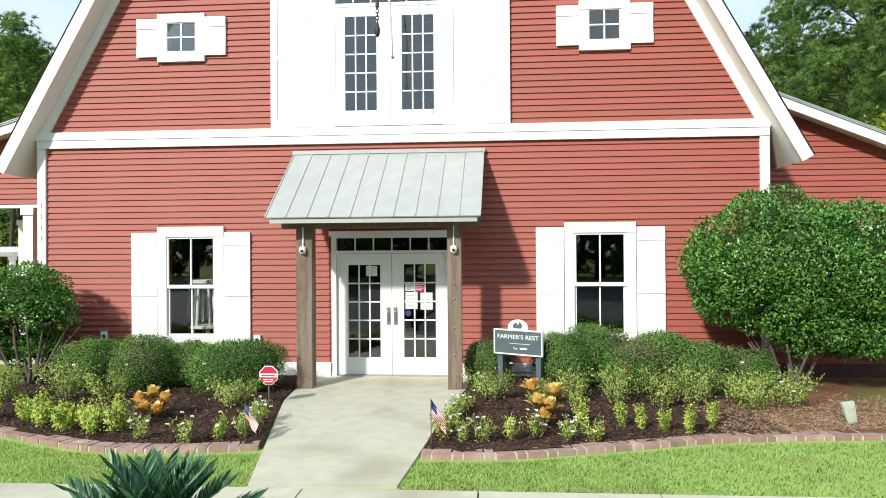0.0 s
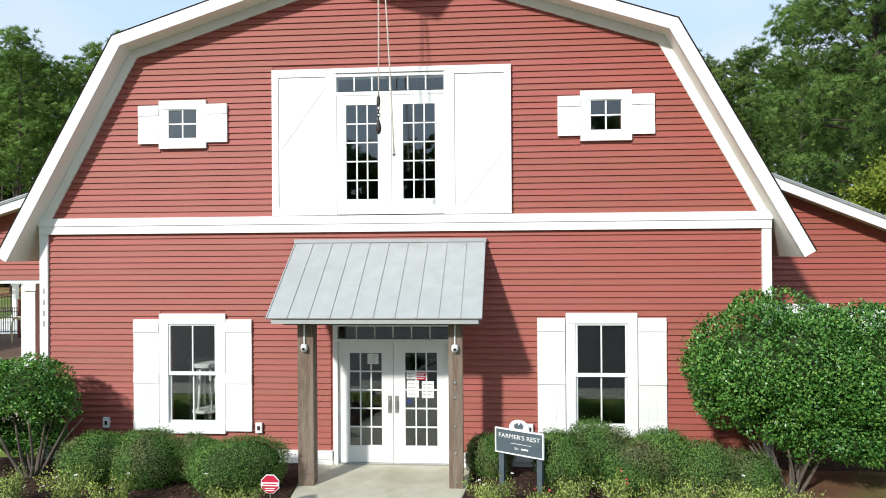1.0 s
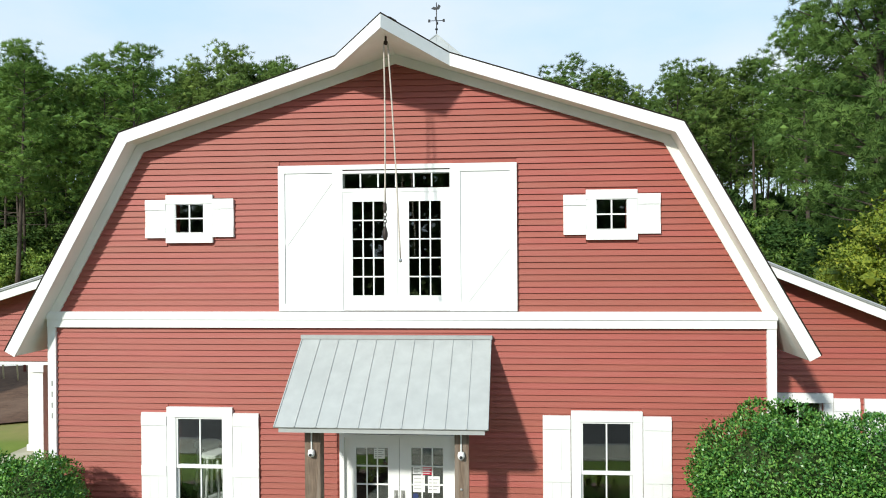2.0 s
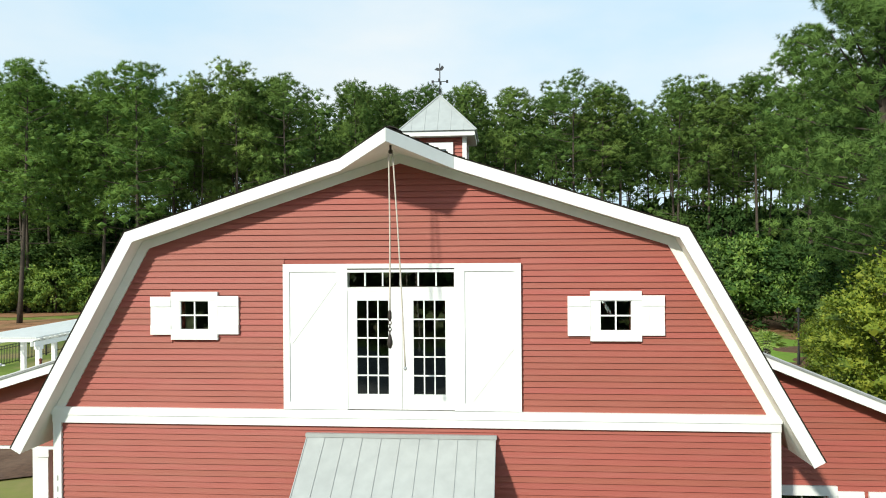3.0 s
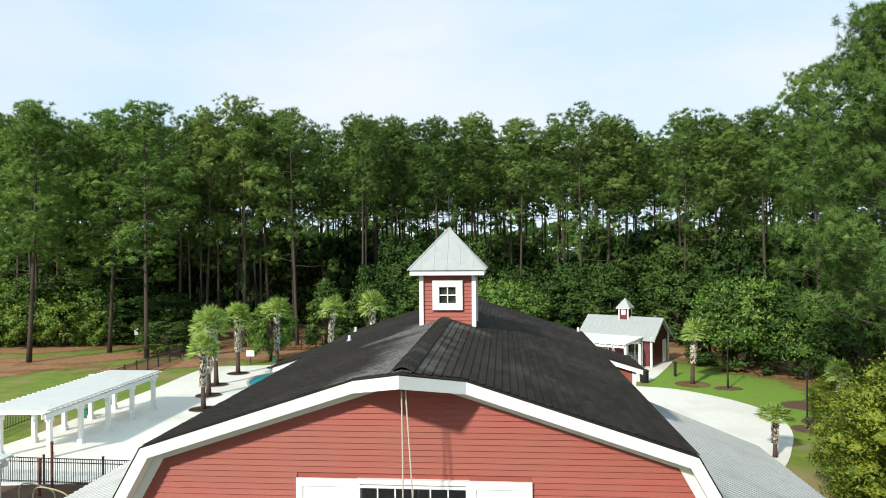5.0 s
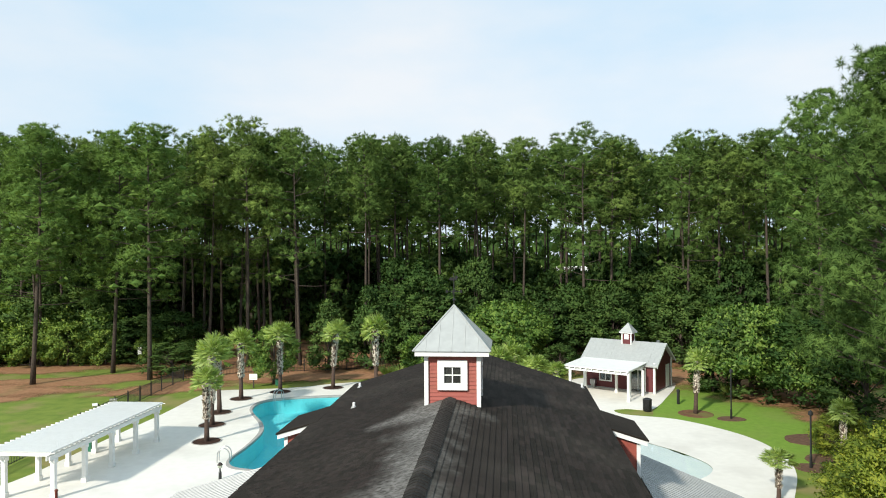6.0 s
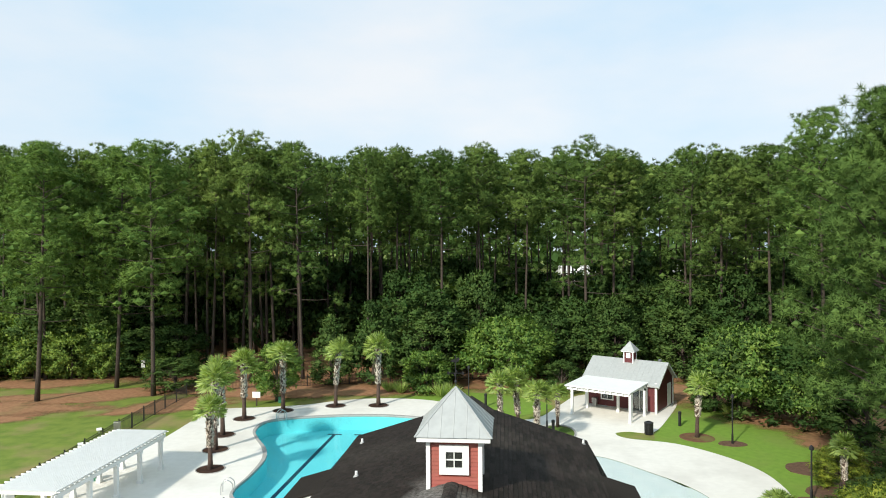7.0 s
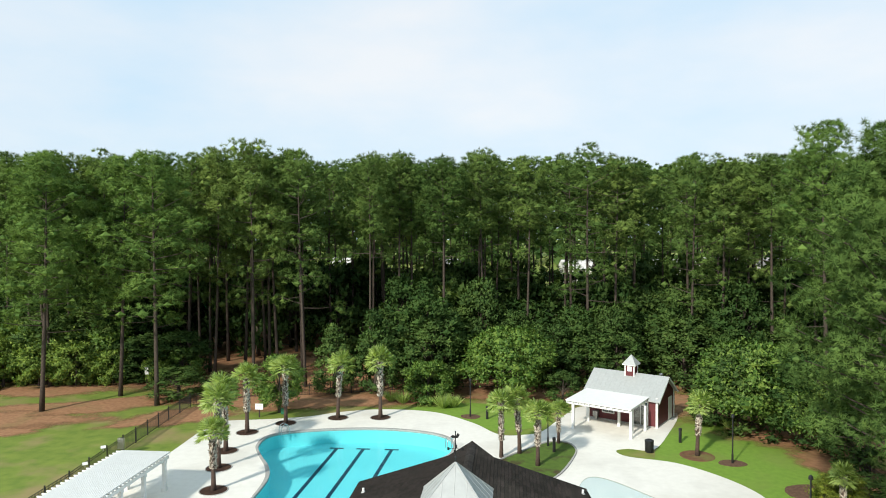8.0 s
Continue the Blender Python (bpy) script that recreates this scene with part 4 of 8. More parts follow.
for nm, cx in (("window_3", -3.55), ("window_4", 3.525)):
    w = thing(nm, "small square four-pane loft window with white casing", "window", kind="structure")
    casing(w, cx - 0.255, cx + 0.255, 5.505, 6.005, 0.15, 0.155, 0.165)
    glazing(w, cx - 0.252, cx + 0.252, 5.508, 6.002, -0.004, 2, 2, 0.010, 0.024)
    for s in (-1, 1):
        a, b = sorted((cx + s * 0.412, cx + s * 0.775))
        shutter(None, a, b, 5.44, 6.07, (5.51, 5.99) if s < 0 else (5.52, 6.0))


def french_leaf(parent, x0, x1, z0, z1, g, y, handle_side=0, label="white glazed door leaf"):
    """A glazed door leaf; g: the glass field."""
    d = thing("door_leaf", label, "door")
    d.parent = parent
    for key in ("category",):
        del d[key]
    bm = bmesh.new()
    for a in ((x0, g[0], z0, z1), (g[1], x1, z0, z1), (g[0], g[1], z0, g[2]), (g[0], g[1], g[3], z1)):
        box(bm, a[0], a[1], y, y + 0.045, a[2], a[3])
    part("stile_frame", bm, M_WHITE, d)
    xs = [g[0] + (g[1] - g[0]) * i / 3 for i in range(4)]
    zs = [g[2] + (g[3] - g[2]) * i / 5 for i in range(6)]
    for x in xs[1:-1]:
        boxpart("muntin", d, M_WHITE, x - 0.011, x + 0.011, y + 0.008, y + 0.037, g[2], g[3])
    for z in zs[1:-1]:
        boxpart("muntin", d, M_WHITE, g[0], g[1], y + 0.007, y + 0.038, z - 0.011, z + 0.011)
    for i in range(3):
        for j in range(5):
            bm = bmesh.new()
            t = rng.uniform(-0.0012, 0.0012, 2)
            vs = box(bm, xs[i], xs[i + 1], y + 0.02, y + 0.026, zs[j], zs[j + 1])
            for v in vs:
                v.co.y += t[0] * (1 if v.co.x > (xs[i] + xs[i + 1]) / 2 else -1) + t[1] * (1 if v.co.z > (zs[j] + zs[j + 1]) / 2 else -1)
            part("pane", bm, M_GLASS, d).visible_shadow = False
    if handle_side:
        hx = x1 - 0.055 if handle_side > 0 else x0 + 0.055
        bm = bmesh.new()
        box(bm, hx - 0.032, hx + 0.032, y - 0.008, y, 0.88, 1.17)
        bevelled(bm, 0.004)
        tube(bm, [(hx, y - 0.004, 0.93), (hx, y - 0.05, 0.95), (hx, y - 0.05, 1.09), (hx, y - 0.004, 1.11)], 0.011, 8)
        part("handle", bm, M_STEEL, d, "brushed steel pull handle")
    return d


# entrance: frame, transom and two leaves
door = thing("door_1", "white double entrance doors with small glass panes and transom", "door", kind="structure")
for a in ((-0.99, -0.912, 0.03, 2.36), (0.942, 0.99, 0.03, 2.36), (-0.912, 0.942, 2.325, 2.36), (-0.912, 0.942, 2.065, 2.115)):
    boxpart("door_frame", door, M_WHITE, a[0], a[1], -0.012, 0.14, a[2], a[3], 0.003)
boxpart("head_casing", door, M_WHITE, -1.03, 1.03, -0.03, 0.028, 2.36, 2.44, 0.004)
boxpart("threshold", door, M_STEEL, -0.912, 0.942, 0.0, 0.16, 0.03, 0.052)
french_leaf(door, -0.908, 0.010, 0.055, 2.062, (-0.72, -0.18, 0.335, 1.875), 0.05, 1)
french_leaf(door, 0.018, 0.938, 0.055, 2.062, (0.215, 0.745, 0.335, 1.885), 0.05, -1)
for i in range(6):
    a, b = -0.912 + 1.854 * i / 6, -0.912 + 1.854 * (i + 1) / 6
    boxpart("pane", door, M_GLASS, a, b, 0.07, 0.076, 2.115, 2.325).visible_shadow = False
    if i:
        boxpart("muntin", door, M_WHITE, a - 0.01, a + 0.01, 0.05, 0.095, 2.115, 2.325)

# notices on the glass, unreadable
for x0, x1, z0, z1, mt, lab in ((-0.42, -0.235, 1.69, 1.86, M_WHITE, "white printed notice sheet"), (0.235, 0.375, 1.44, 1.56, M_WHITE, "white printed notice sheet"), (0.385, 0.57, 1.43, 1.57, M_SIGNRED, "red printed notice"),
                                (0.24, 0.44, 1.14, 1.42, M_WHITE, "white printed notice sheet"), (0.49, 0.69, 1.13, 1.41, M_WHITE, "white printed notice sheet"), (0.235, 0.33, 1.02, 1.12, M_BLUE, "round blue sticker")):
    nt = thing("notice", lab + " taped inside the door glass", "notice", "door notices")
    bm = bmesh.new()
    if mt == M_BLUE:
        lathe(bm, [(0.05, -0.001), (0.05, 0.001)], 14, pose((x0 + x1) / 2, 0.0665, (z0 + z1) / 2, 90))
    else:
        box(bm, x0, x1, 0.0655, 0.0675, z0, z1)
    part("sheet", bm, mt, nt)
    if mt != M_BLUE:
        for k in range(4):
            zz = z1 - (z1 - z0) * (k + 1) / 5
            boxpart("text_bar", nt, M_WHITE if mt == M_SIGNRED else M_KERB, x0 + 0.02, x1 - 0.02 - 0.03 * (k % 2), 0.0640, 0.0654, zz - 0.006, zz + 0.006)

# loft doors between two sliding barn doors
loft = thing("door_2", "white glazed loft doors with a transom of small panes", "door", kind="structure")
for a in ((-0.93, -0.895, 4.18, 6.52), (0.895, 0.93, 4.18, 6.52), (-0.895, 0.895, 6.475, 6.52), (-0.895, 0.895, 6.165, 6.225)):
    boxpart("door_frame", loft, M_WHITE, a[0], a[1], -0.044, 0.14, a[2], a[3], 0.003)
boxpart("head_casing", loft, M_WHITE, -0.955, 0.955, -0.052, 0.03, 6.542, 6.62, 0.004)
french_leaf(loft, -0.893, 0.020, 4.19, 6.182, (-0.735, -0.205, 4.44, 6.005), -0.036, 0)
french_leaf(loft, 0.026, 0.893, 4.19, 6.182, (0.215, 0.745, 4.44, 6.005), -0.036, 0)
for i in range(6):
    a, b = -0.895 + 1.79 * i / 6, -0.895 + 1.79 * (i + 1) / 6
    boxpart("pane", loft, M_GLASS, a, b, -0.012, -0.006, 6.245, 6.495).visible_shadow = False
    if i:
        boxpart("muntin", loft, M_WHITE, a - 0.011, a + 0.011, -0.034, 0.02, 6.245, 6.495)
for s in (-1, 1):
    boxpart("jamb", loft, M_WHITE, min(s * 0.896, s * 0.972), max(s * 0.896, s * 0.972), -0.0455, -0.0315, 4.18, 6.618)
    bd = thing("sliding_barn_door", "white board barn door with a diagonal brace", "door", "loft barn doors")
    a, b = sorted((s * 0.958, s * 1.995))
    n = 7
    for i in range(n):
        boxpart("board", bd, M_WHITE, a + (b - a) * i / n + 0.0004, a + (b - a) * (i + 1) / n - 0.0004, -0.03, 0.0, 4.18, 6.62)
    for x0, x1, z0, z1 in ((a, a + 0.11, 4.18, 6.62), (b - 0.11, b, 4.18, 6.62), (a + 0.11, b - 0.11, 6.49, 6.62), (a + 0.11, b - 0.11, 4.18, 4.30)):
        boxpart("rail", bd, M_WHITE, x0, x1, -0.048, -0.031, z0, z1, 0.003)
    bm = bmesh.new()
    if s < 0:
        p, q = Vector((a + 0.11, 0, 5.30)), Vector((b - 0.12, 0, 6.40))
    else:
        p, q = Vector((a + 0.16, 0, 4.31)), Vector((b - 0.11, 0, 5.30))
    d = (q - p).normalized() * 0.0 + Vector((-(q - p).z, 0, (q - p).x)).normalized() * 0.05
    extruded(bm, [(p + d)[:1] + (-0.0375,) + ((p + d).z,), (q + d)[:1] + (-0.0375,) + ((q + d).z,), (q - d)[:1] + (-0.0375,) + ((q - d).z,), (p - d)[:1] + (-0.0375,) + ((p - d).z,)], (0, 0.0065, 0))
    part("brace", bm, M_WHITE, bd, "white diagonal brace")

# entrance canopy: metal roof on two timber posts
canopy = thing("entrance_canopy", "standing-seam grey metal canopy on weathered timber posts", "canopy")
CX0, CX1, CY0, CZ0, CZ1 = -1.61, 1.57, -1.42, 2.60, 3.76
run = Vector((0, CY0, CZ0 - CZ1))


def canopy_pt(u, v, lift=0.0):
    n = Vector((0, CZ0 - CZ1, -CY0)).normalized()
    if n.z < 0:
        n = -n
    return Vector((CX0 + (CX1 - CX0) * u - 0.045 * v, 0, CZ1)) + run * v + n * lift


panels = 10
for i in range(panels):
    bm = bmesh.new()
    u0, u1 = i / panels, (i + 1) / panels
    top = [canopy_pt(u0, 0), canopy_pt(u1, 0), canopy_pt(u1, 1), canopy_pt(u0, 1)]
    low = [canopy_pt(u0, 0, -0.02), canopy_pt(u1, 0, -0.02), canopy_pt(u1, 1, -0.02), canopy_pt(u0, 1, -0.02)]
    slab(bm, top, low)
    part("metal_panel", bm, M_METAL, canopy)
for i in range(panels + 1):
    u = min(max(i / panels, 0.004), 0.996)
    bm = bmesh.new()
    w = 0.008 / (CX1 - CX0)
    slab(bm, [canopy_pt(u - w, 0, 0.013), canopy_pt(u + w, 0, 0.013), canopy_pt(u + w, 1, 0.013), canopy_pt(u - w, 1, 0.013)],
         [canopy_pt(u - w, 0, 0.001), canopy_pt(u + w, 0, 0.001), canopy_pt(u + w, 1, 0.001), canopy_pt(u - w, 1, 0.001)])
    part("seam", bm, M_METAL, canopy)
boxpart("ridge_flashing", canopy, M_METAL, CX0 - 0.01, CX1 + 0.01, -0.07, -0.002, CZ1 - 0.04, CZ1 + 0.02, 0.008)
boxpart("eave_board", canopy, M_METAL, CX0 + 0.03, CX1 - 0.10, CY0 + 0.03, CY0 + 0.08, CZ0 - 0.085, CZ0 - 0.025, 0.004)
bm = bmesh.new()
slab(bm, [canopy_pt(0.02, 0.05, -0.022), canopy_pt(0.98, 0.05, -0.022), canopy_pt(0.98, 0.96, -0.022), canopy_pt(0.02, 0.96, -0.022)],
     [canopy_pt(0.02, 0.05, -0.10), canopy_pt(0.98, 0.05, -0.10), canopy_pt(0.98, 0.96, -0.10), canopy_pt(0.02, 0.96, -0.10)])
part("rafter_deck", bm, M_WOOD, canopy)
boxpart("beam", canopy, M_WOOD, CX0 + 0.1, CX1 - 0.08, -1.05, -0.84, 2.46, 2.68, 0.008)
for x0, x1 in ((-1.28, -1.04), (1.01, 1.22)):
    bm = bmesh.new()
    box(bm, x0, x1, -1.06, -0.83, 0.03, 2.46)
    bevelled(bm, 0.012)
    part("post", bm, M_WOOD, canopy, "weathered square timber post")
for x in (-1.17, 1.11):
    sc = thing("security_camera", "white dome camera hanging below a short conduit", "security camera", "post cameras")
    bm = bmesh.new()
    tube(bm, [(x, -1.075, 2.47), (x, -1.075, 2.16)], 0.012, 8)
    part("conduit", bm, M_WHITE, sc)
    bm = bmesh.new()
    lathe(bm, [(0.01, 0.06), (0.045, 0.05), (0.055, 0.0), (0.05, -0.03), (0.03, -0.055), (0.008, -0.06)], 14, pose(x, -1.09, 2.12))
    part("housing", bm, M_WHITE, sc, smooth=True)
    bm = bmesh.new()
    lathe(bm, [(0.022, 0.0), (0.022, 0.02), (0.012, 0.026)], 10, pose(x, -1.138, 2.11, 90))
    part("lens", bm, M_BLACK, sc, "dark lens")
# steel bolts in the right-hand post
for z in (0.55, 0.95, 1.38, 1.60, 2.05):
    bm = bmesh.new()
    lathe(bm, [(0.02, 0.0), (0.02, 0.008), (0.012, 0.014)], 8, pose(1.11, -1.061, z, 90))
    part("bolt", bm, M_STEEL, canopy)

# wall outlets
for x, z in ((-4.91, 0.69), (-2.25, 0.63), (2.26, 0.66)):
    ol = thing("outlet_box", "small weatherproof electrical box on the siding", "outlet", "wall outlets")
    boxpart("cover", ol, M_WHITE, x - 0.055, x + 0.055, -0.05, -0.012, z - 0.085, z + 0.085, 0.008)
    boxpart("socket", ol, M_IRON, x - 0.025, x + 0.025, -0.054, -0.0505, z - 0.04, z + 0.03, 0.0, "dark socket face")

# hoist under the prow
hoist = thing("hay_hoist", "rope pulley hoist with iron hook under the roof peak", "hoist")
HY = -0.98
bm = bmesh.new()
tube(bm, [(0, HY, R1 + 0.02), (0, HY, R1 - 0.08)], 0.018, 8)
lathe(bm, [(0.02, -0.03), (0.035, -0.015), (0.035, 0.015), (0.02, 0.03)], 12, pose(0, HY, R1 - 0.1, 0, 90, 0))
part("upper_pulley", bm, M_IRON, hoist, "dark iron pulley")
for x0, x1, z1 in ((-0.03, -0.03, 5.92), (0.03, 0.20, 5.05)):
    bm = bmesh.new()
    tube(bm, smooth_line([(x0, HY, R1 - 0.1), ((x0 + x1) / 2 + 0.01, HY, (R1 + z1) / 2), (x1, HY + 0.02, z1)], 6), 0.013, 6)
    part("rope", bm, M_ROPE, hoist, "pale hemp rope", smooth=True)
bm = bmesh.new()
lathe(bm, [(0.012, 0.08), (0.028, 0.05), (0.03, -0.04), (0.015, -0.08)], 10, pose(-0.03, HY, 5.85))
part("lower_block", bm, M_IRON, hoist, "dark iron pulley block")
for k in range(4):
    bm = bmesh.new()
    pts = [(0.022 * math.cos(a), 0, 0.034 * math.sin(a)) for a in (j * math.tau / 10 for j in range(11))]
    tube(bm, [pose(-0.03, HY, 5.74 - 0.050 * k, 0, 0, 90 * (k % 2)) @ Vector(p) for p in pts], 0.008, 6)
    part("chain_link", bm, M_IRON, hoist)
bm = bmesh.new()
lathe(bm, [(0.01, 0.11), (0.02, 0.09), (0.042, 0.0), (0.042, -0.05), (0.024, -0.1), (0.008, -0.115)], 12, pose(-0.03, HY, 5.46))
part("weight", bm, M_IRON, hoist, "dark iron teardrop weight", smooth=True)
bm = bmesh.new()
lathe(bm, [(0.012, 0.03), (0.03, 0.0), (0.012, -0.03)], 10, pose(0.20, HY + 0.02, 5.04))
part("toggle", bm, M_STEEL, hoist)

# cupola with its own little roof and weathervane
cupola = thing("cupola", "red cupola with white trim and pyramid metal roof on the ridge", "cupola")
CUX, CUY, CUH = 0.07, 7.39, 0.70
for s in (-1, 1):
    for t in (-1, 1):
        bm = bmesh.new()
        box(bm, CUX + s * CUH - 0.055, CUX + s * CUH + 0.055, CUY + t * CUH - 0.055, CUY + t * CUH + 0.055, 8.15, 9.80)
        part("corner_post", bm, M_WHITE, cupola, "white corner board")
bm = bmesh.new()
box(bm, CUX - CUH + 0.03, CUX + CUH - 0.03, CUY - CUH + 0.03, CUY + CUH - 0.03, 8.1, 9.80)
part("core", bm, M_RED2, cupola)
bm = bmesh.new()
box(bm, CUX - 0.98, CUX + 0.98, CUY - 0.98, CUY + 0.98, 9.80, 9.93)
bevelled(bm, 0.01)
part("eave_board", bm, M_WHITE, cupola, "white eave board")
bm = bmesh.new()
base = [(CUX + sx * 1.03, CUY + sy * 1.03, 9.935) for sx, sy in ((-1, -1), (1, -1), (1, 1), (-1, 1))]
lower = [(x, y, 9.932) for x, y, z in base]
ap = (CUX, CUY, 11.07)
vb = [bm.verts.new(p) for p in base]
va = bm.verts.new(ap)
for i in range(4):
    bm.faces.new((vb[i], vb[(i + 1) % 4], va))
bm.faces.new(vb[::-1])
part("pyramid_roof", bm, M_METAL, cupola, "pale galvanised standing-seam roof")
for side in range(4):
    a, b = Vector(base[side]), Vector(base[(side + 1) % 4])
    for k in range(1, 6):
        f = k / 6
        foot = a.lerp(b, f)
        topf = 1 - abs(2 * f - 1)
        mid = a.lerp(b, 0.5)
        head = foot + (Vector(ap) - mid) * topf * 0.985
        bm = bmesh.new()
        tube(bm, [foot, head], 0.013, 5)
        part("seam", bm, M_METAL, cupola)
    bm = bmesh.new()
    tube(bm, [a, Vector(ap)], 0.026, 6)
    part("hip_cap", bm, M_METAL, cupola)
cw = new("window")
cw.parent = cupola
tagged(cw, "small four-pane window in wide white casing")
for a in ((-0.40, 0.40, 9.48, 9.66), (-0.40, 0.40, 8.87, 9.05), (-0.40, -0.22, 9.05, 9.48), (0.22, 0.40, 9.05, 9.48)):
    boxpart("casing", cw, M_WHITE, CUX + a[0], CUX + a[1], CUY - CUH - 0.07, CUY - CUH + 0.03, a[2] + (0.001 if a[2] == 9.05 else 0), a[3] - (0.001 if a[3] == 9.48 else 0), 0.004)
boxpart("muntin", cw, M_WHITE, CUX - 0.014, CUX + 0.014, CUY - CUH - 0.045, CUY - CUH + 0.0, 9.05, 9.48)
boxpart("muntin", cw, M_WHITE, CUX - 0.22, CUX + 0.22, CUY - CUH - 0.047, CUY - CUH + 0.0, 9.25, 9.28)
boxpart("pane", cw, M_GLASS, CUX - 0.22, CUX + 0.22, CUY - CUH - 0.03, CUY - CUH - 0.025, 9.05, 9.48).visible_shadow = False
# dark panel stands in for the unlit space behind the pane
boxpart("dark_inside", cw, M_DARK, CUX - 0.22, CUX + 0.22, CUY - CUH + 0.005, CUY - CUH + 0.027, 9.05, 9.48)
vane = thing("weathervane", "slender dark metal weathervane on the cupola", "weathervane")
bm = bmesh.new()
tube(bm, [(CUX, CUY, 11.0), (CUX, CUY, 11.95)], 0.016, 6)
part("rod", bm, M_BLACK, vane)
for dx, dy in ((-0.2, 0), (0.2, 0), (0, -0.2), (0, 0.2)):
    bm = bmesh.new()
    tube(bm, [(CUX, CUY, 11.45), (CUX + dx, CUY + dy, 11.45)], 0.01, 6)
    box(bm, CUX + dx - 0.03, CUX + dx + 0.03, CUY + dy - 0.008, CUY + dy + 0.008, 11.41, 11.49)
    part("compass_arm", bm, M_BLACK, vane)
bm = bmesh.new()
extruded(bm, [(CUX - 0.15, CUY, 11.78), (CUX - 0.08, CUY, 11.84), (CUX + 0.01, CUY, 11.81), (CUX + 0.06, CUY, 11.90), (CUX + 0.12, CUY, 11.85), (CUX + 0.07, CUY, 11.76), (CUX - 0.06, CUY, 11.75)], (0, 0.010, 0))
part("figure", bm, M_BLACK, vane)
bm = bmesh.new()
lathe(bm, [(0.01, 0.05), (0.045, 0.0), (0.01, -0.05)], 10, pose(CUX, CUY, 11.22))
part("ball", bm, M_BLACK, vane)

# wings at both sides under ribbed metal roofs
for s, nm in ((1, "east"), (-1, "west")):
    a, b = (7.53, 0.408) if s > 0 else (6.85, 0.305)
    rz = lambda x: a - b * x
    x0, x1 = 5.85, 10.9
    deep = 13.7 if s > 0 else 12.3
    wr = thing("wing_roof", "grey ribbed metal shed roof with white fascia", "roof", kind="structure")
    bm = bmesh.new()
    extruded(bm, [(s * x0, 1.0, rz(x0)), (s * x1, 1.0, rz(x1)), (s * x1, 1.0, rz(x1) - 0.03), (s * x0, 1.0, rz(x0) - 0.03)], (0, deep, 0))
    part("metal_sheet", bm, M_METALW, wr, "weathered grey metal roofing")
    bm = bmesh.new()
    extruded(bm, [(s * x0, 1.05, rz(x0) - 0.031), (s * (x1 - 0.04), 1.05, rz(x1 - 0.04) - 0.031), (s * (x1 - 0.04), 1.05, rz(x1 - 0.04) - 0.16), (s * x0, 1.05, rz(x0) - 0.16)], (0, deep - 0.1, 0))
    part("roof_deck", bm, M_SOFFIT, wr, "off-white soffit")
    bm = bmesh.new()
    extruded(bm, [(s * x0, 1.022, rz(x0) - 0.031), (s * (x1 - 0.02), 1.022, rz(x1 - 0.02) - 0.031), (s * (x1 - 0.02), 1.022, rz(x1 - 0.02) - 0.20), (s * x0, 1.022, rz(x0) - 0.20)], (0, 0.026, 0))
    part("fascia", bm, M_WHITE, wr, "white fascia board")
    for k in range(int(deep / 0.234) + 1):
        y = 1.02 + k * 0.234
        bm = bmesh.new()
        p, q = Vector((s * x0, y, rz(x0))), Vector((s * x1, y, rz(x1)))
        up = Vector((0, 0, 0.026))
        w = Vector((0, 0.03, 0))
        v = [bm.verts.new(c) for c in (p - w, p - w * 0.5 + up, p + w * 0.5 + up, p + w, q - w, q - w * 0.5 + up, q + w * 0.5 + up, q + w)]
        for f in ((0, 1, 5, 4), (1, 2, 6, 5), (2, 3, 7, 6), (0, 3, 2, 1), (4, 5, 6, 7)):
            bm.faces.new([v[i] for i in f])
        part("rib", bm, M_METALW, wr)
    if s > 0:
        bm = bmesh.new()
        holes = [(6.62, 7.45, 0.72, 2.42), (8.75, 9.58, 0.72, 2.42)]
        for z0, z1 in zip((0.0, 0.72, 2.42, 3.2), (0.72, 2.42, 3.2, 3.21)):
            for a0, b0 in spans(6.04, 10.4, z0, z1, holes):
                box(bm, a0, b0, 1.38, 1.5, z0, z1)
        extruded(bm, [(6.04, 1.38, 3.21), (10.4, 1.38, 3.21), (10.4, 1.38, rz(10.4) - 0.15), (6.04, 1.38, rz(6.04) - 0.15)], (0, 0.12, 0))
        box(bm, 10.28, 10.4, 1.5, 14.5, 0, 3.2)
        box(bm, 6.04, 10.4, 14.4, 14.5, 0, 3.2)
        solid("wall_wing", bm, M_RED2, "red siding wall of the side wing", "wall", kind="structure")
        for i, (h, x_in) in enumerate(zip(holes, (6.62, 8.75))):
            w = thing("window_%d" % (5 + i), "double-hung window with white casing in the wing wall", "window", kind="structure")
            boxpart("head_casing", w, M_WHITE, h[0] - 0.15, h[1] + 0.15, 1.31, 1.38, h[3], h[3] + 0.17, 0.004)
            boxpart("window_sill", w, M_WHITE, h[0] - 0.15, h[1] + 0.15, 1.30, 1.38, h[2] - 0.17, h[2], 0.004)
            for u0, u1 in ((h[0] - 0.15, h[0]), (h[1], h[1] + 0.15)):
                boxpart("side_casing", w, M_WHITE, u0, u1, 1.32, 1.38, h[2] + 0.001, h[3] - 0.001, 0.004)
            glazing(w, h[0], h[1], h[2], h[3], 1.43, 2, 2)
            for u0, u1 in ((h[0] - 0.61, h[0] - 0.16), (h[1] + 0.16, h[1] + 0.61)):
                if u0 > 6.06:
                    sh = shutter(None, u0, u1, 0.6, 2.50, (0.7, 1.5, 2.36), -0.035)
                    sh.matrix_basis = pose(0, 1.35, 0)
    else:
        pr = thing("side_porch", "open side porch with red header and white square posts", "porch")
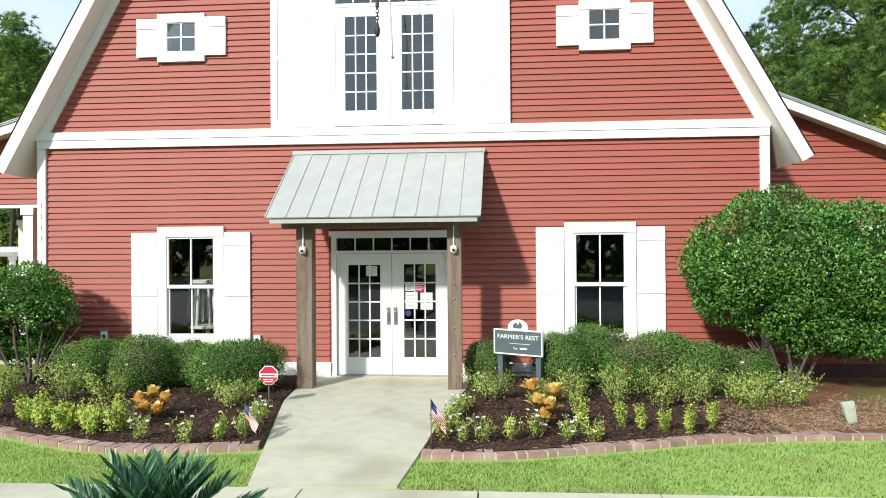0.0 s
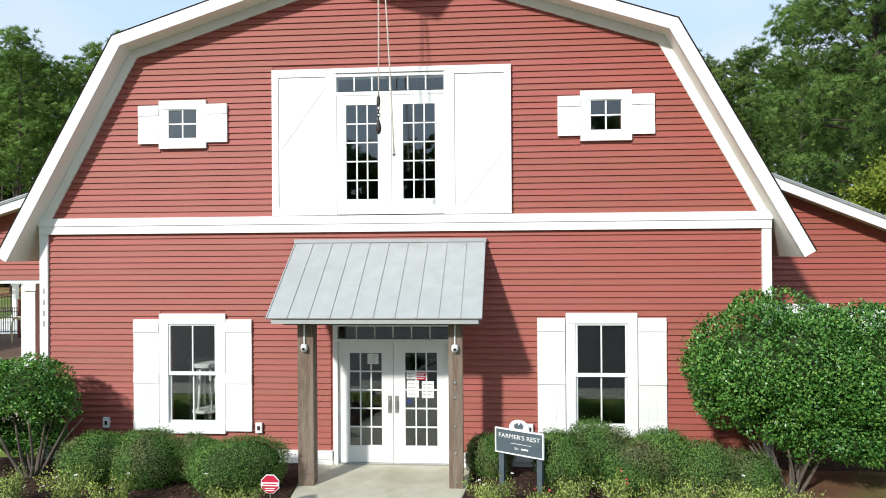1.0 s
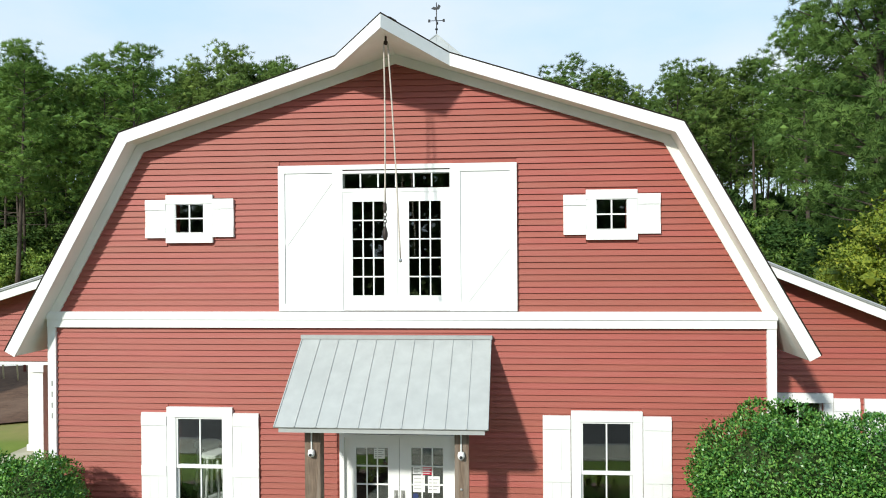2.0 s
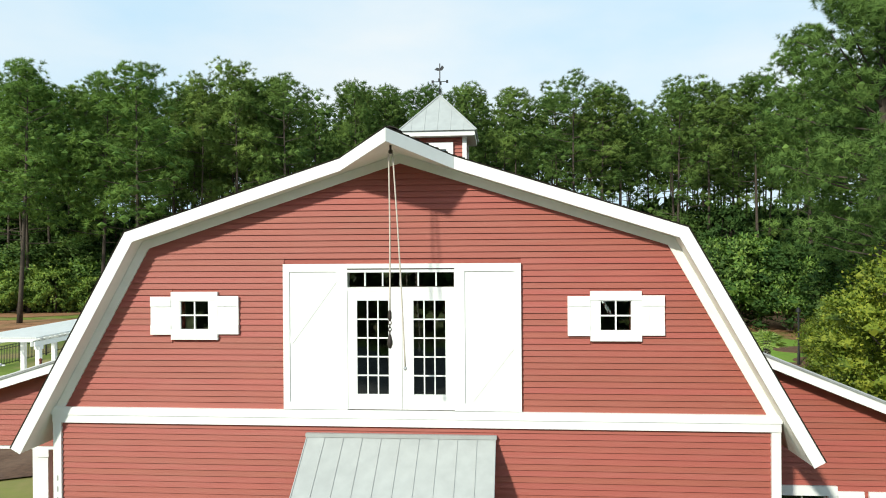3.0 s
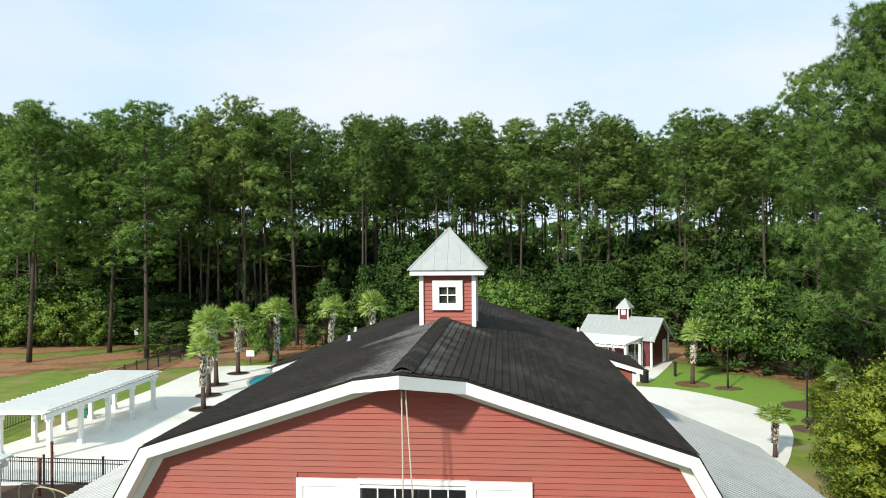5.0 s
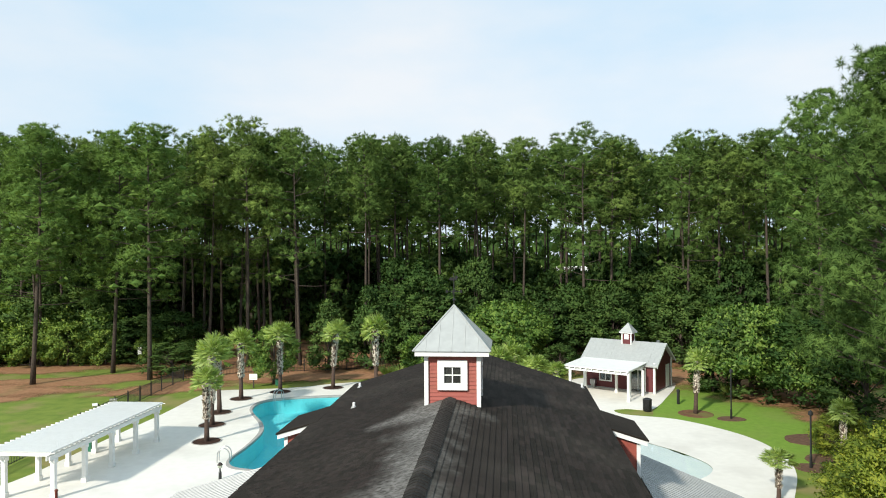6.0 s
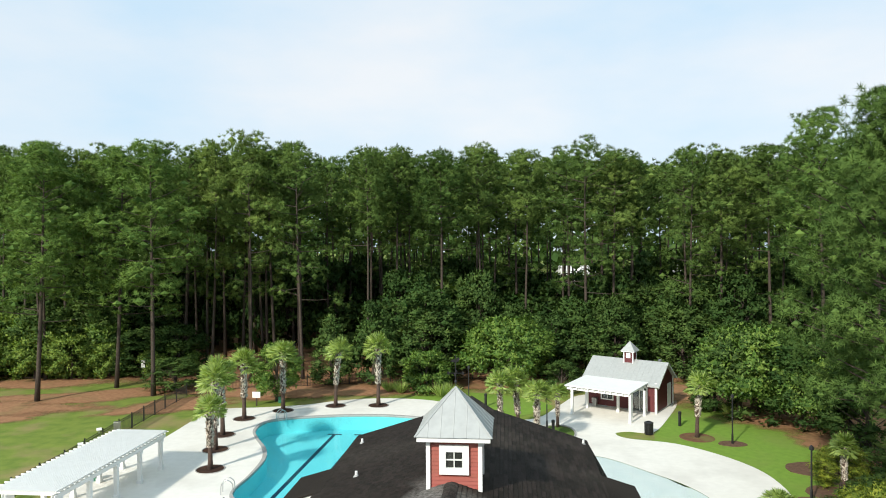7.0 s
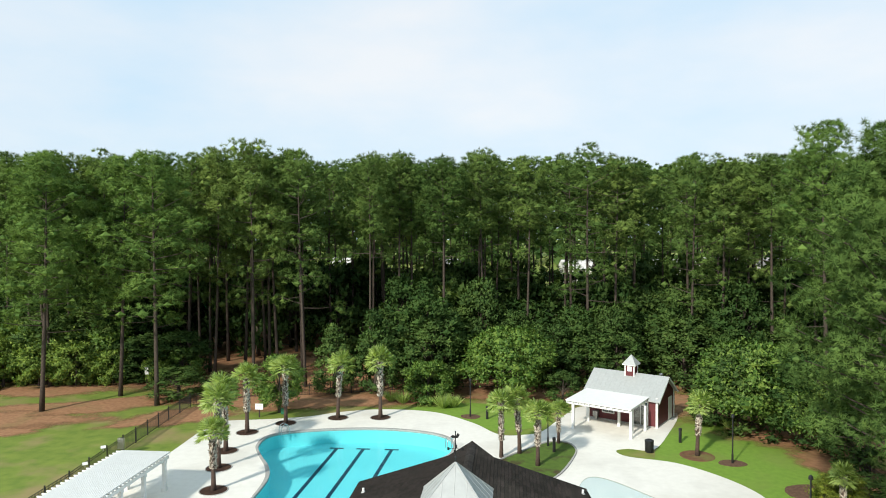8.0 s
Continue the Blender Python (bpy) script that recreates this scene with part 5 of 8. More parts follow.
        bm = bmesh.new()
        extruded(bm, [(-6.06, 1.36, 3.06), (-10.5, 1.36, 3.06), (-10.5, 1.36, rz(10.5) - 0.15), (-6.06, 1.36, rz(6.06) - 0.15)], (0, 0.14, 0))
        part("header", bm, M_RED2, pr, "red siding header")
        bm = bmesh.new()
        box(bm, -10.5, -6.06, 1.34, 1.52, 3.0, 3.058)
        part("header_trim", bm, M_WHITE, pr)
        for x in (-7.25, -10.3):
            for y in (1.44, 5.5, 9.6):
                if x > -8 and y > 2:
                    continue
                bm = bmesh.new()
                box(bm, x - 0.1, x + 0.1, y - 0.1, y + 0.1, 0.05, 2.998)
                box(bm, x - 0.13, x + 0.13, y - 0.13, y + 0.13, 0.05, 0.22)
                box(bm, x - 0.13, x + 0.13, y - 0.13, y + 0.13, 2.86, 2.997)
                part("post", bm, M_WHITE, pr, "white square porch post")
        bm = bmesh.new()
        box(bm, -10.7, -6.06, 1.2, 11.0, 0.0, 0.06)
        part("slab", bm, M_CONC, pr, "concrete porch floor")

# tall white stools behind the window
for x, y, turn in ((-3.36, 0.50, 10), (-3.75, 1.1, 40)):
    st = thing("bar_stool", "white painted tall stool inside the window", "stool", "stools inside", at=pose(x, y, 0.05, 0, 0, turn))
    bm = bmesh.new()
    lathe(bm, [(0.21, 1.50), (0.24, 1.52), (0.24, 1.56), (0.21, 1.58)], 20)
    part("seat", bm, M_WHITE, st)
    bm = bmesh.new()
    lathe(bm, [(0.24, 0.72), (0.27, 0.735), (0.27, 0.765), (0.24, 0.78)], 20)
    part("footrest", bm, M_WHITE, st, "round white footrest")
    for k in range(6):
        c, sn = math.cos(k * math.tau / 6), math.sin(k * math.tau / 6)
        bm = bmesh.new()
        tube(bm, [(0.17 * c, 0.17 * sn, 1.5), (0.22 * c, 0.22 * sn, 0.78)], 0.026, 8)
        part("spindle", bm, M_WHITE, st)
    for k in range(4):
        c, sn = math.cos(k * math.tau / 4 + 0.4), math.sin(k * math.tau / 4 + 0.4)
        bm = bmesh.new()
        tube(bm, [(0.21 * c, 0.21 * sn, 0.72), (0.25 * c, 0.25 * sn, 0.0)], 0.03, 8)
        part("leg", bm, M_WHITE, st)

# ---- behind the barn ----


def pergola(x0, x1, y0, y1, nx, top, label, overhang=0.9, jut=(0.9, 0.9)):
    """White pergola: two rows of posts along y, beams and many rafters across."""
    pg = thing("pergola", label, "pergola")
    ys = [y0 + (y1 - y0) * i / (nx - 1) for i in range(nx)]
    for x in (x0, x1):
        for y in ys:
            bm = bmesh.new()
            box(bm, x - 0.11, x + 0.11, y - 0.11, y + 0.11, 0.03, top - 0.42)
            box(bm, x - 0.15, x + 0.15, y - 0.15, y + 0.15, 0.03, 0.28)
            box(bm, x - 0.15, x + 0.15, y - 0.15, y + 0.15, top - 0.60, top - 0.42)
            part("post", bm, M_WHITE, pg)
        for dx in (-0.09, 0.09):
            boxpart("beam", pg, M_WHITE, x + dx - 0.025, x + dx + 0.025, y0 - overhang, y1 + overhang, top - 0.42, top - 0.20, 0.004)
    n = int((y1 - y0 + 2 * overhang) / 0.40)
    for k in range(n + 1):
        y = y0 - overhang + 0.05 + (y1 - y0 + 2 * overhang - 0.1) * k / n
        bm = bmesh.new()
        a, b = x0 - jut[0], x1 + jut[1]
        extruded(bm, [(a, y, top), (a, y, top - 0.06), (a + 0.12, y, top - 0.199), (b - 0.46, y, top - 0.199), (b - 0.22, y, top - 0.075), (b, y, top - 0.045), (b, y, top)], (0, 0.06, 0))
        part("rafter", bm, M_WHITE, pg)
    m = 26
    a, b = x0 - jut[0] + 0.42, x1 + jut[1] - 0.2
    for k in range(m + 1):
        x = a + (b - a) * k / m
        boxpart("purlin", pg, M_WHITE, x - 0.038, x + 0.038, y0 - overhang, y1 + overhang, top + 0.001, top + 0.06)
    return pg


pergola(-24.25, -21.55, 21.35, 31.65, 5, 2.5, "long white wooden pergola on the pool deck", 0.45, (0.95, 0.35))
pergola(-21.5, -18.45, 9.3, 13.8, 3, 2.35, "white wooden pergola beside the play area", 0.5, (0.5, 0.5))

# pool house
ph = thing("pool_house", "small maroon pool house with grey metal roof, white porch and cupola", "pool house", at=pose(8.72, 51.99, 0.03, 0, 0, -30.5))
W, D, EH, RH = 6.45, 4.5, 2.65, 4.15
bm = bmesh.new()
hole = [(1.5, 2.5, 0.75, 2.0), (4.4, 5.6, 0.1, 2.1)]
for z0, z1 in zip((0, 0.1, 0.75, 2.0, 2.1), (0.1, 0.75, 2.0, 2.1, EH)):
    for a, b in spans(0, W, z0, z1, hole):
        box(bm, a, b, 0, 0.12, z0, z1)
box(bm, 0, W, D - 0.12, D, 0, EH)
for x in (0, W - 0.12):
    extruded(bm, [(x, 0.12, 0), (x, D - 0.12, 0), (x, D - 0.12, EH), (x, D / 2, RH - 0.12), (x, 0.12, EH)], (0.12, 0, 0))
part("wall", bm, M_MAROON, ph, "dark maroon siding walls")
# dark board stands in for the unlit room behind the openings
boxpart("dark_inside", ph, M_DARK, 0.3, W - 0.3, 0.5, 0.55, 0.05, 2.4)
for k in range(24):
    z = 0.06 + 0.108 * k
    if z < EH:
        bm = bmesh.new()
        extruded(bm, [(W, 0.0, z), (W + 0.018, 0.0, z), (W + 0.004, 0.0, z + 0.105), (W, 0.0, z + 0.105)], (0, D, 0))
        part("plank", bm, M_MAROON, ph)
for sx, x in ((0, -0.01), (1, W + 0.01)):
    for y in (0.0, D):
        boxpart("corner_board", ph, M_WHITE, x - 0.09, x + 0.09, y - 0.09, y + 0.09, 0, EH, 0.004)
rise = (RH - EH) / (D / 2)
for sgn in (0, 1):
    bm = bmesh.new()
    y0, y1 = (-0.35, D / 2) if sgn == 0 else (D + 0.35, D / 2)
    zl, zr = RH - rise * abs(D / 2 - y0), RH
    extruded(bm, [(-0.35, y0, zl), (-0.35, y1, zr), (-0.35, y1, zr - 0.10), (-0.35, y0, zl - 0.10)], (W + 0.7, 0, 0))
    part("roof", bm, M_METAL, ph, "light grey metal roof")
    for k in range(17):
        x = -0.33 + (W + 0.66) * k / 16
        bm = bmesh.new()
        tube(bm, [(x, y0, zl + 0.008), (x, y1, zr + 0.008)], 0.009, 5)
        part("seam", bm, M_METAL, ph)
    bm = bmesh.new()
    extruded(bm, [(W + 0.352, y0, zl - 0.01), (W + 0.352, y1, zr - 0.01), (W + 0.352, y1, zr - 0.19), (W + 0.352, y0, zl - 0.19)], (0.025, 0, 0))
    part("rake_fascia", bm, M_WHITE, ph)
bm = bmesh.new()
extruded(bm, [(-0.1, 0.0, 2.66), (-0.1, -4.45, 2.52), (-0.1, -4.45, 2.44), (-0.1, 0.0, 2.58)], (5.9, 0, 0))
part("porch_roof", bm, M_WHITE, ph, "bright white flat porch roof")
for k in range(12):
    x = 0.05 + 5.6 * k / 11
    boxpart("rafter_end", ph, M_WHITE, x - 0.035, x + 0.035, -4.5, -0.05, 2.34, 2.437)
boxpart("beam", ph, M_WHITE, -0.1, 5.8, -4.25, -4.05, 2.15, 2.338, 0.004)
boxpart("beam", ph, M_WHITE, -0.1, 5.8, -1.3, -1.1, 2.15, 2.338, 0.004)
for x, y in ((0.5, -4.15), (5.7, -4.15), (0.6, -1.2), (3.5, -1.2), (5.85, -1.2), (5.2, -2.6)):
    bm = bmesh.new()
    box(bm, x - 0.1, x + 0.1, y - 0.1, y + 0.1, 0.0, 2.15)
    box(bm, x - 0.13, x + 0.13, y - 0.13, y + 0.13, 0.0, 0.2)
    part("post", bm, M_WHITE, ph)
w = new("window")
w.parent = ph
for a in ((1.4, 1.5, 0.65, 2.1), (2.5, 2.6, 0.65, 2.1), (1.5, 2.5, 2.0, 2.1), (1.5, 2.5, 0.65, 0.75)):
    boxpart("casing", w, M_WHITE, a[0], a[1], -0.04, 0.02, a[2], a[3])
boxpart("muntin", w, M_WHITE, 1.98, 2.02, 0.03, 0.06, 0.75, 2.0)
boxpart("muntin", w, M_WHITE, 1.5, 2.5, 0.028, 0.062, 1.36, 1.4)
boxpart("pane", w, M_GLASS, 1.5, 2.5, 0.07, 0.076, 0.75, 2.0)
w = new("sliding_door")
w.parent = ph
for a in ((4.3, 4.4, 0.0, 2.2), (5.6, 5.7, 0.0, 2.2), (4.4, 5.6, 2.1, 2.2), (4.97, 5.03, 0.1, 2.1)):
    boxpart("frame", w, M_WHITE, a[0], a[1], -0.03, 0.03, a[2], a[3])
boxpart("pane", w, M_GLASS, 4.4, 5.6, 0.05, 0.056, 0.1, 2.1)
boxpart("side_door", ph, M_WHITE, W + 0.005, W + 0.05, 3.0, 3.95, 0.0, 2.1, 0.006, "white side door")
boxpart("gable_vent", ph, M_WHITE, W + 0.005, W + 0.04, D / 2 - 0.14, D / 2 + 0.14, 3.05, 3.6, 0.004, "white gable vent")
boxpart("plinth", ph, M_KERB, -0.06, W + 0.06, -0.05, D + 0.06, 0.0, 0.11)
cx, cy = 3.3, D / 2
boxpart("cupola_body", ph, M_MAROON, cx - 0.42, cx + 0.42, cy - 0.42, cy + 0.42, 3.8, 4.85)
for sx in (-1, 1):
    for sy in (-1, 1):
        boxpart("cupola_corner", ph, M_WHITE, cx + sx * 0.42 - 0.05, cx + sx * 0.42 + 0.05, cy + sy * 0.42 - 0.05, cy + sy * 0.42 + 0.05, 3.8, 4.85)
boxpart("cupola_window", ph, M_WHITE, cx - 0.2, cx + 0.2, cy - 0.46, cy - 0.43, 4.3, 4.75)
boxpart("cupola_eave", ph, M_WHITE, cx - 0.62, cx + 0.62, cy - 0.62, cy + 0.62, 4.85, 4.93)
bm = bmesh.new()
vb = [bm.verts.new((cx + a * 0.66, cy + b * 0.66, 4.932)) for a, b in ((-1, -1), (1, -1), (1, 1), (-1, 1))]
va = bm.verts.new((cx, cy, 5.8))
for i in range(4):
    bm.faces.new((vb[i], vb[(i + 1) % 4], va))
bm.faces.new(vb[::-1])
part("cupola_roof", bm, M_METAL, ph, "pale metal pyramid roof")
bm = bmesh.new()
lathe(bm, [(0.12, 0.0), (0.12, 0.35), (0.2, 0.37), (0.2, 0.48), (0.05, 0.55)], 12, pose(5.9, D / 2 + 0.5, 3.75))
part("roof_vent", bm, M_STEEL, ph, "round metal roof vent")
bm = bmesh.new()
for a, b in ((0.7, 1.15),):
    box(bm, a, b, -0.45, -0.05, 0.35, 0.75)
    box(bm, a + 0.05, b - 0.05, -0.4, -0.1, 0.0, 0.35)
bevelled(bm, 0.02)
solid("water_cooler", bm, M_STEEL, "grey wall-side drinking fountain on the porch", "fountain").matrix_basis = pose(8.72, 51.99, 0.03, 0, 0, -30.5)


# palmettos
def palmetto(name, height, crown, seed, boots=0.55, lean=0.0):
    r = np.random.default_rng(seed)
    pm = thing(name, "palmetto palm with a round green crown and shaggy trunk", "palm tree", "palmettos")
    tip = Vector((lean, lean * 0.3, height))
    at = lambda f: Vector((lean * f * f, lean * 0.3 * f * f, height * f))
    bm = bmesh.new()
    tube(bm, [at(k / 6) - (Vector((0, 0, 0.1)) if k == 0 else Vector()) for k in range(7)], [0.20, 0.16, 0.145, 0.14, 0.14, 0.15, 0.12], 10)
    part("trunk", bm, M_PTRUNK, pm, "dark brown fibrous trunk", smooth=True)
    n = 460
    f = r.uniform(1 - boots, 1.0, n)
    a = r.uniform(0, math.tau, n)
    p = np.array([at(v) for v in f]) + np.stack([np.cos(a), np.sin(a), 0 * a], 1) * (0.115 + 0.035 * (f[:, None] - (1 - boots)) / boots)
    d = np.stack([np.cos(a) * 0.75, np.sin(a) * 0.75, np.ones(n)], 1) + r.normal(size=(n, 3)) * 0.2
    part_mesh("boot_sheath", array_mesh("boot_sheath", leaves(p, d, r.uniform(0.18, 0.32, n), 0.10), 4, M_BOOT, np.stack([np.cos(a), np.sin(a), 0.2 + 0 * a], 1)), pm, "grey-brown old leaf boots")
    out, lean = [], []
    for k in range(64):
        az = r.uniform(0, math.tau)
        el = r.uniform(-0.42, 1.45)
        way = np.array([math.cos(az) * math.cos(el), math.sin(az) * math.cos(el), math.sin(el)])
        c = np.array(tip) + way * crown * r.uniform(0.45, 0.62)
        c[2] -= 0.05 * crown
        side = unit(np.cross(way, [0, 0, 1.0]) + 1e-6)
        m = 19
        fan = np.linspace(-1.25, 1.25, m)
        dirs = np.cos(fan)[:, None] * way + np.sin(fan)[:, None] * side
        dirs[:, 2] -= 0.22 * np.abs(fan) + 0.1
        out.append(leaves(np.repeat(c[None], m, 0), dirs + r.normal(size=(m, 3)) * 0.06, crown * r.uniform(0.4, 0.62), crown * 0.052))
        lean.append(np.repeat(unit(way + np.array([0, 0, 0.35]))[None], m + 1, 0))
        st = leaves(np.array(tip)[None], (c - np.array(tip))[None], np.linalg.norm(c - np.array(tip)), 0.04)
        out.append(st)
    part_mesh("crown", array_mesh("crown", np.concatenate(out), 4, M_PALM, np.concatenate(lean)), pm, "grey-green fan leaves")
    return pm


PALMS = [(-18.27, 31.97, 3.9, 1.25), (-19.76, 36.12, 5.0, 1.35), (-20.8, 39.81, 4.9, 1.3), (-21, 44.67, 5.0, 1.45), (-18.57, 47.61, 4.9, 1.4), (-14.3, 49.68, 5.4, 1.35), (-10.39, 50.09, 6.0, 1.45),
         (0.9, 40.2, 3.9, 1.2), (2.3, 41.2, 4.4, 1.25), (3.6, 38.6, 3.8, 1.25), (5.49, 43.96, 2.8, 1.0), (15.85, 41.79, 3.6, 1.25), (20.8, 29.6, 3.3, 0.9), (14.9, 23.6, 2.1, 0.85)]
protos = [palmetto("palmetto", 4.0, 1.25, 11, 0.64), palmetto("palmetto", 4.8, 1.35, 12, 0.7), palmetto("palmetto", 4.4, 1.3, 13, 0.62, 0.35)]
for i, (x, y, h, c) in enumerate(PALMS):
    src = protos[i % 3]
    base_h = (4.0, 4.8, 4.4)[i % 3]
    m = pose(x, y, 0.03, 0, 0, 67 * i)
    if i < 3:
        src.matrix_basis = m
        src.scale = (h / base_h,) * 3
        pm = src
    else:
        pm = copy_thing(src, m)
        pm.scale = (c / 1.3, c / 1.3, 0.5 * (h / base_h + c / 1.3) if h > 3 else h / base_h)
    if i < 7 or i == 11:
        ring = thing("tree_ring", "round mulch ring with a thin kerb at a palm's foot", "mulch ring", "palm rings", "structure", pose(x, y, 0.03))
        bm = bmesh.new()
        lathe(bm, [(0.95, 0.0), (0.95, 0.012), (0.3, 0.03)] if i < 7 else [(1.3, -0.02), (1.25, 0.0), (0.3, 0.02)], 26)
        part("mulch", bm, M_MULCH if i < 7 else M_STRAW, ring, "brown mulch")
        if i < 7:
            bm = bmesh.new()
            tube(bm, [(0.93 * math.cos(a), 0.93 * math.sin(a), 0.01) for a in (j * math.tau / 30 for j in range(31))], 0.04, 6, False)
            part("edge", bm, M_KERB, ring, "grey kerb ring")


# mulch rings at the feet of lamps and shrubs on the lawn
for x, y, rx, ry in ((17.99, 40.32, 1.0, 0.75), (18.85, 29.1, 0.95, 0.85), (20.6, 30.6, 1.4, 1.3), (22.6, 35.0, 3.0, 1.6), (-2.1, 51.15, 0.9, 0.8)):
    bm = bmesh.new()
    rim = wobble_disc(x, y, rx, ry, 0.0, 30, 0.07, int(10 * x) % 97)
    extruded(bm, [(p.x, p.y, 0.0) for p in rim], (0, 0, 0.035))
    solid("mulch_ring", bm, M_RING, "brown mulch ring in the lawn", "mulch ring", "lawn mulch rings", "structure")


# lamps, bollards, bin, signs
def lamp_post(x, y, h):
    lp = thing("lamp_post", "slim black metal lamp post", "lamp post", "lamp posts", at=pose(x, y, 0.0))
    bm = bmesh.new()
    tube(bm, [(0, 0, 0), (0, 0, h)], 0.05, 8)
    part("pole", bm, M_BLACK, lp)
    bm = bmesh.new()
    lathe(bm, [(0.085, 0), (0.075, 0.7), (0.052, 0.78)], 10)
    part("base", bm, M_BLACK, lp)
    bm = bmesh.new()
    lathe(bm, [(0.05, h), (0.14, h + 0.05), (0.12, h + 0.22), (0.02, h + 0.32)], 10)
    part("head", bm, M_BLACK, lp)


for x, y, h in ((-2.11, 51.15, 3.3), (17.99, 40.32, 3.4), (18.78, 29.09, 3.0), (4.59, 43.15, 2.9)):
    lamp_post(x, y, h)
for x, y in ((15.36, 45.03), (-0.53, 50.54), (4.99, 41.74)):
    bl = thing("bollard", "short black bollard light in the grass", "bollard", "bollards", at=pose(x, y, 0.0))
    bm = bmesh.new()
    lathe(bm, [(0.12, 0), (0.12, 0.95), (0.14, 0.97), (0.14, 1.15), (0.05, 1.2)], 12)
    part("body", bm, M_BLACK, bl)
bin_ = thing("trash_can", "black slatted litter bin at the deck's edge", "trash can", at=pose(12.37, 42.35, 0.03))
bm = bmesh.new()
lathe(bm, [(0.28, 0.0), (0.30, 0.85), (0.26, 0.85), (0.26, 0.1)], 18)
part("drum", bm, M_BLACK, bin_)
for k in range(18):
    a = k * math.tau / 18
    bm = bmesh.new()
    tube(bm, [(0.31 * math.cos(a), 0.31 * math.sin(a), 0.03), (0.33 * math.cos(a), 0.33 * math.sin(a), 0.86)], 0.018, 5)
    part("slat", bm, M_BLACK, bin_)
bm = bmesh.new()
lathe(bm, [(0.35, 0.86), (0.36, 0.92), (0.2, 1.0), (0.16, 1.0), (0.16, 0.92)], 18)
part("rim", bm, M_BLACK, bin_)
for x, y, z, w, h in ((-39.3, 61.2, 1.9, 0.42, 0.75), (-21.7, 49.4, 1.25, 0.75, 0.5)):
    sg = thing("sign_board", "small white sign board on a dark post", "sign", at=pose(x, y, 0))
    boxpart("post", sg, M_IRON, -0.05, 0.05, -0.05, 0.05, 0, z)
    boxpart("board", sg, M_WHITE, -w / 2, w / 2, -0.08, -0.055, z - h, z + 0.05, 0.004)
    for k in range(3):
        boxpart("text_bar", sg, M_KERB, -w * 0.36, w * 0.36, -0.086, -0.081, z - h * 0.75 + 0.22 * h * k, z - h * 0.68 + 0.22 * h * k)
for x, y in ((-19.81, 50.64), (-24.8, 29.4)):
    sb = thing("storage_box", "green plastic box standing by the fence", "box", at=pose(x, y, 0.03))
    boxpart("body", sb, M_GREEN, -0.2, 0.2, -0.18, 0.18, 0, 0.5, 0.03)
    boxpart("lid", sb, M_GREEN, -0.22, 0.22, -0.2, 0.2, 0.501, 0.55, 0.02)

# flood lights and a meter box on the fence
for x, y, z in ((-28.5, 35.8, 1.3), (-28.1, 33.0, 1.05)):
    fl = thing("flood_light", "white flood light tilted on a fence post", "flood light", "flood lights", at=pose(x, y, z))
    boxpart("bracket", fl, M_STEEL, -0.03, 0.03, -0.03, 0.03, -0.14, 0.06)
    bm = bmesh.new()
    box(bm, -0.17, 0.17, -0.07, 0.07, -0.1, 0.1, pose(0, 0, 0.14, -30, 0, 40))
    bevelled(bm, 0.02)
    part("lamp_head", bm, M_WHITE, fl, "white lamp housing")
mb = thing("meter_box", "grey metal box mounted on the fence", "box", at=pose(-28.6, 38.3, 0))
boxpart("stand", mb, M_IRON, -0.04, 0.04, -0.02, 0.02, 0, 0.5)
boxpart("cabinet", mb, M_STEEL, -0.25, 0.25, -0.1, 0.1, 0.5, 1.35, 0.02)
boxpart("cabinet_door", mb, M_STEEL, -0.21, 0.21, -0.115, -0.101, 0.55, 1.30, 0.004)
# short lantern at the pool's near end
ln = thing("lantern_post", "short dark post with a pale lantern beside the pool", "lantern", at=pose(-14.25, 24.8, 0.03))
bm = bmesh.new()
lathe(bm, [(0.09, 0.0), (0.08, 0.4), (0.045, 0.46), (0.04, 0.62)], 10)
part("post", bm, M_BLACK, ln)
bm = bmesh.new()
lathe(bm, [(0.05, 0.62), (0.12, 0.68), (0.14, 0.80)], 8)
part("globe", bm, M_STONE, ln, "pale lantern glass")
bm = bmesh.new()
lathe(bm, [(0.16, 0.80), (0.10, 0.88), (0.02, 0.95)], 8)
part("cap", bm, M_IRON, ln)

# play area at the left: rust-red posts and cream handrails
for x, y, h in ((-18.3, 16.1, 1.62), (-18.3, 16.9, 2.1)):
    pp = thing("play_frame_post", "rust-red steel post of a play frame", "post", "play frame posts", at=pose(x, y, 0))
    bm = bmesh.new()
    tube(bm, [(0, 0, 0), (0, 0, h)], 0.06, 10)
    part("pole", bm, M_RUST, pp)
    bm = bmesh.new()
    lathe(bm, [(0.075, h - 0.02), (0.075, h + 0.04), (0.02, h + 0.08)], 10)
    part("cap", bm, M_RUST, pp)
for x, y in ((-18.1, 14.6), (-17.2, 14.2)):
    hr = thing("handrail", "bent cream metal handrail", "handrail", "play handrails", at=pose(x, y, 0, 0, 0, 20))
    bm = bmesh.new()
    tube(bm, smooth_line([(0, 0, 0), (0, 0, 0.9), (0.3, 0, 1.1), (1.2, 0, 0.7), (1.3, 0, 0.0)], 5), 0.03, 8)
    part("rail", bm, M_YELLOW, hr, smooth=True)

# ---- trees ----


def limb_tubes(bm, limbs, sides=5):
    for a, b, r in limbs:
        a, b = Vector(a), Vector(b)
        mid = a.lerp(b, 0.5) + Vector((0, 0, -0.03 * (b - a).length))
        tube(bm, [a, mid, b], [r, r * 0.7, r * 0.3], sides, False)


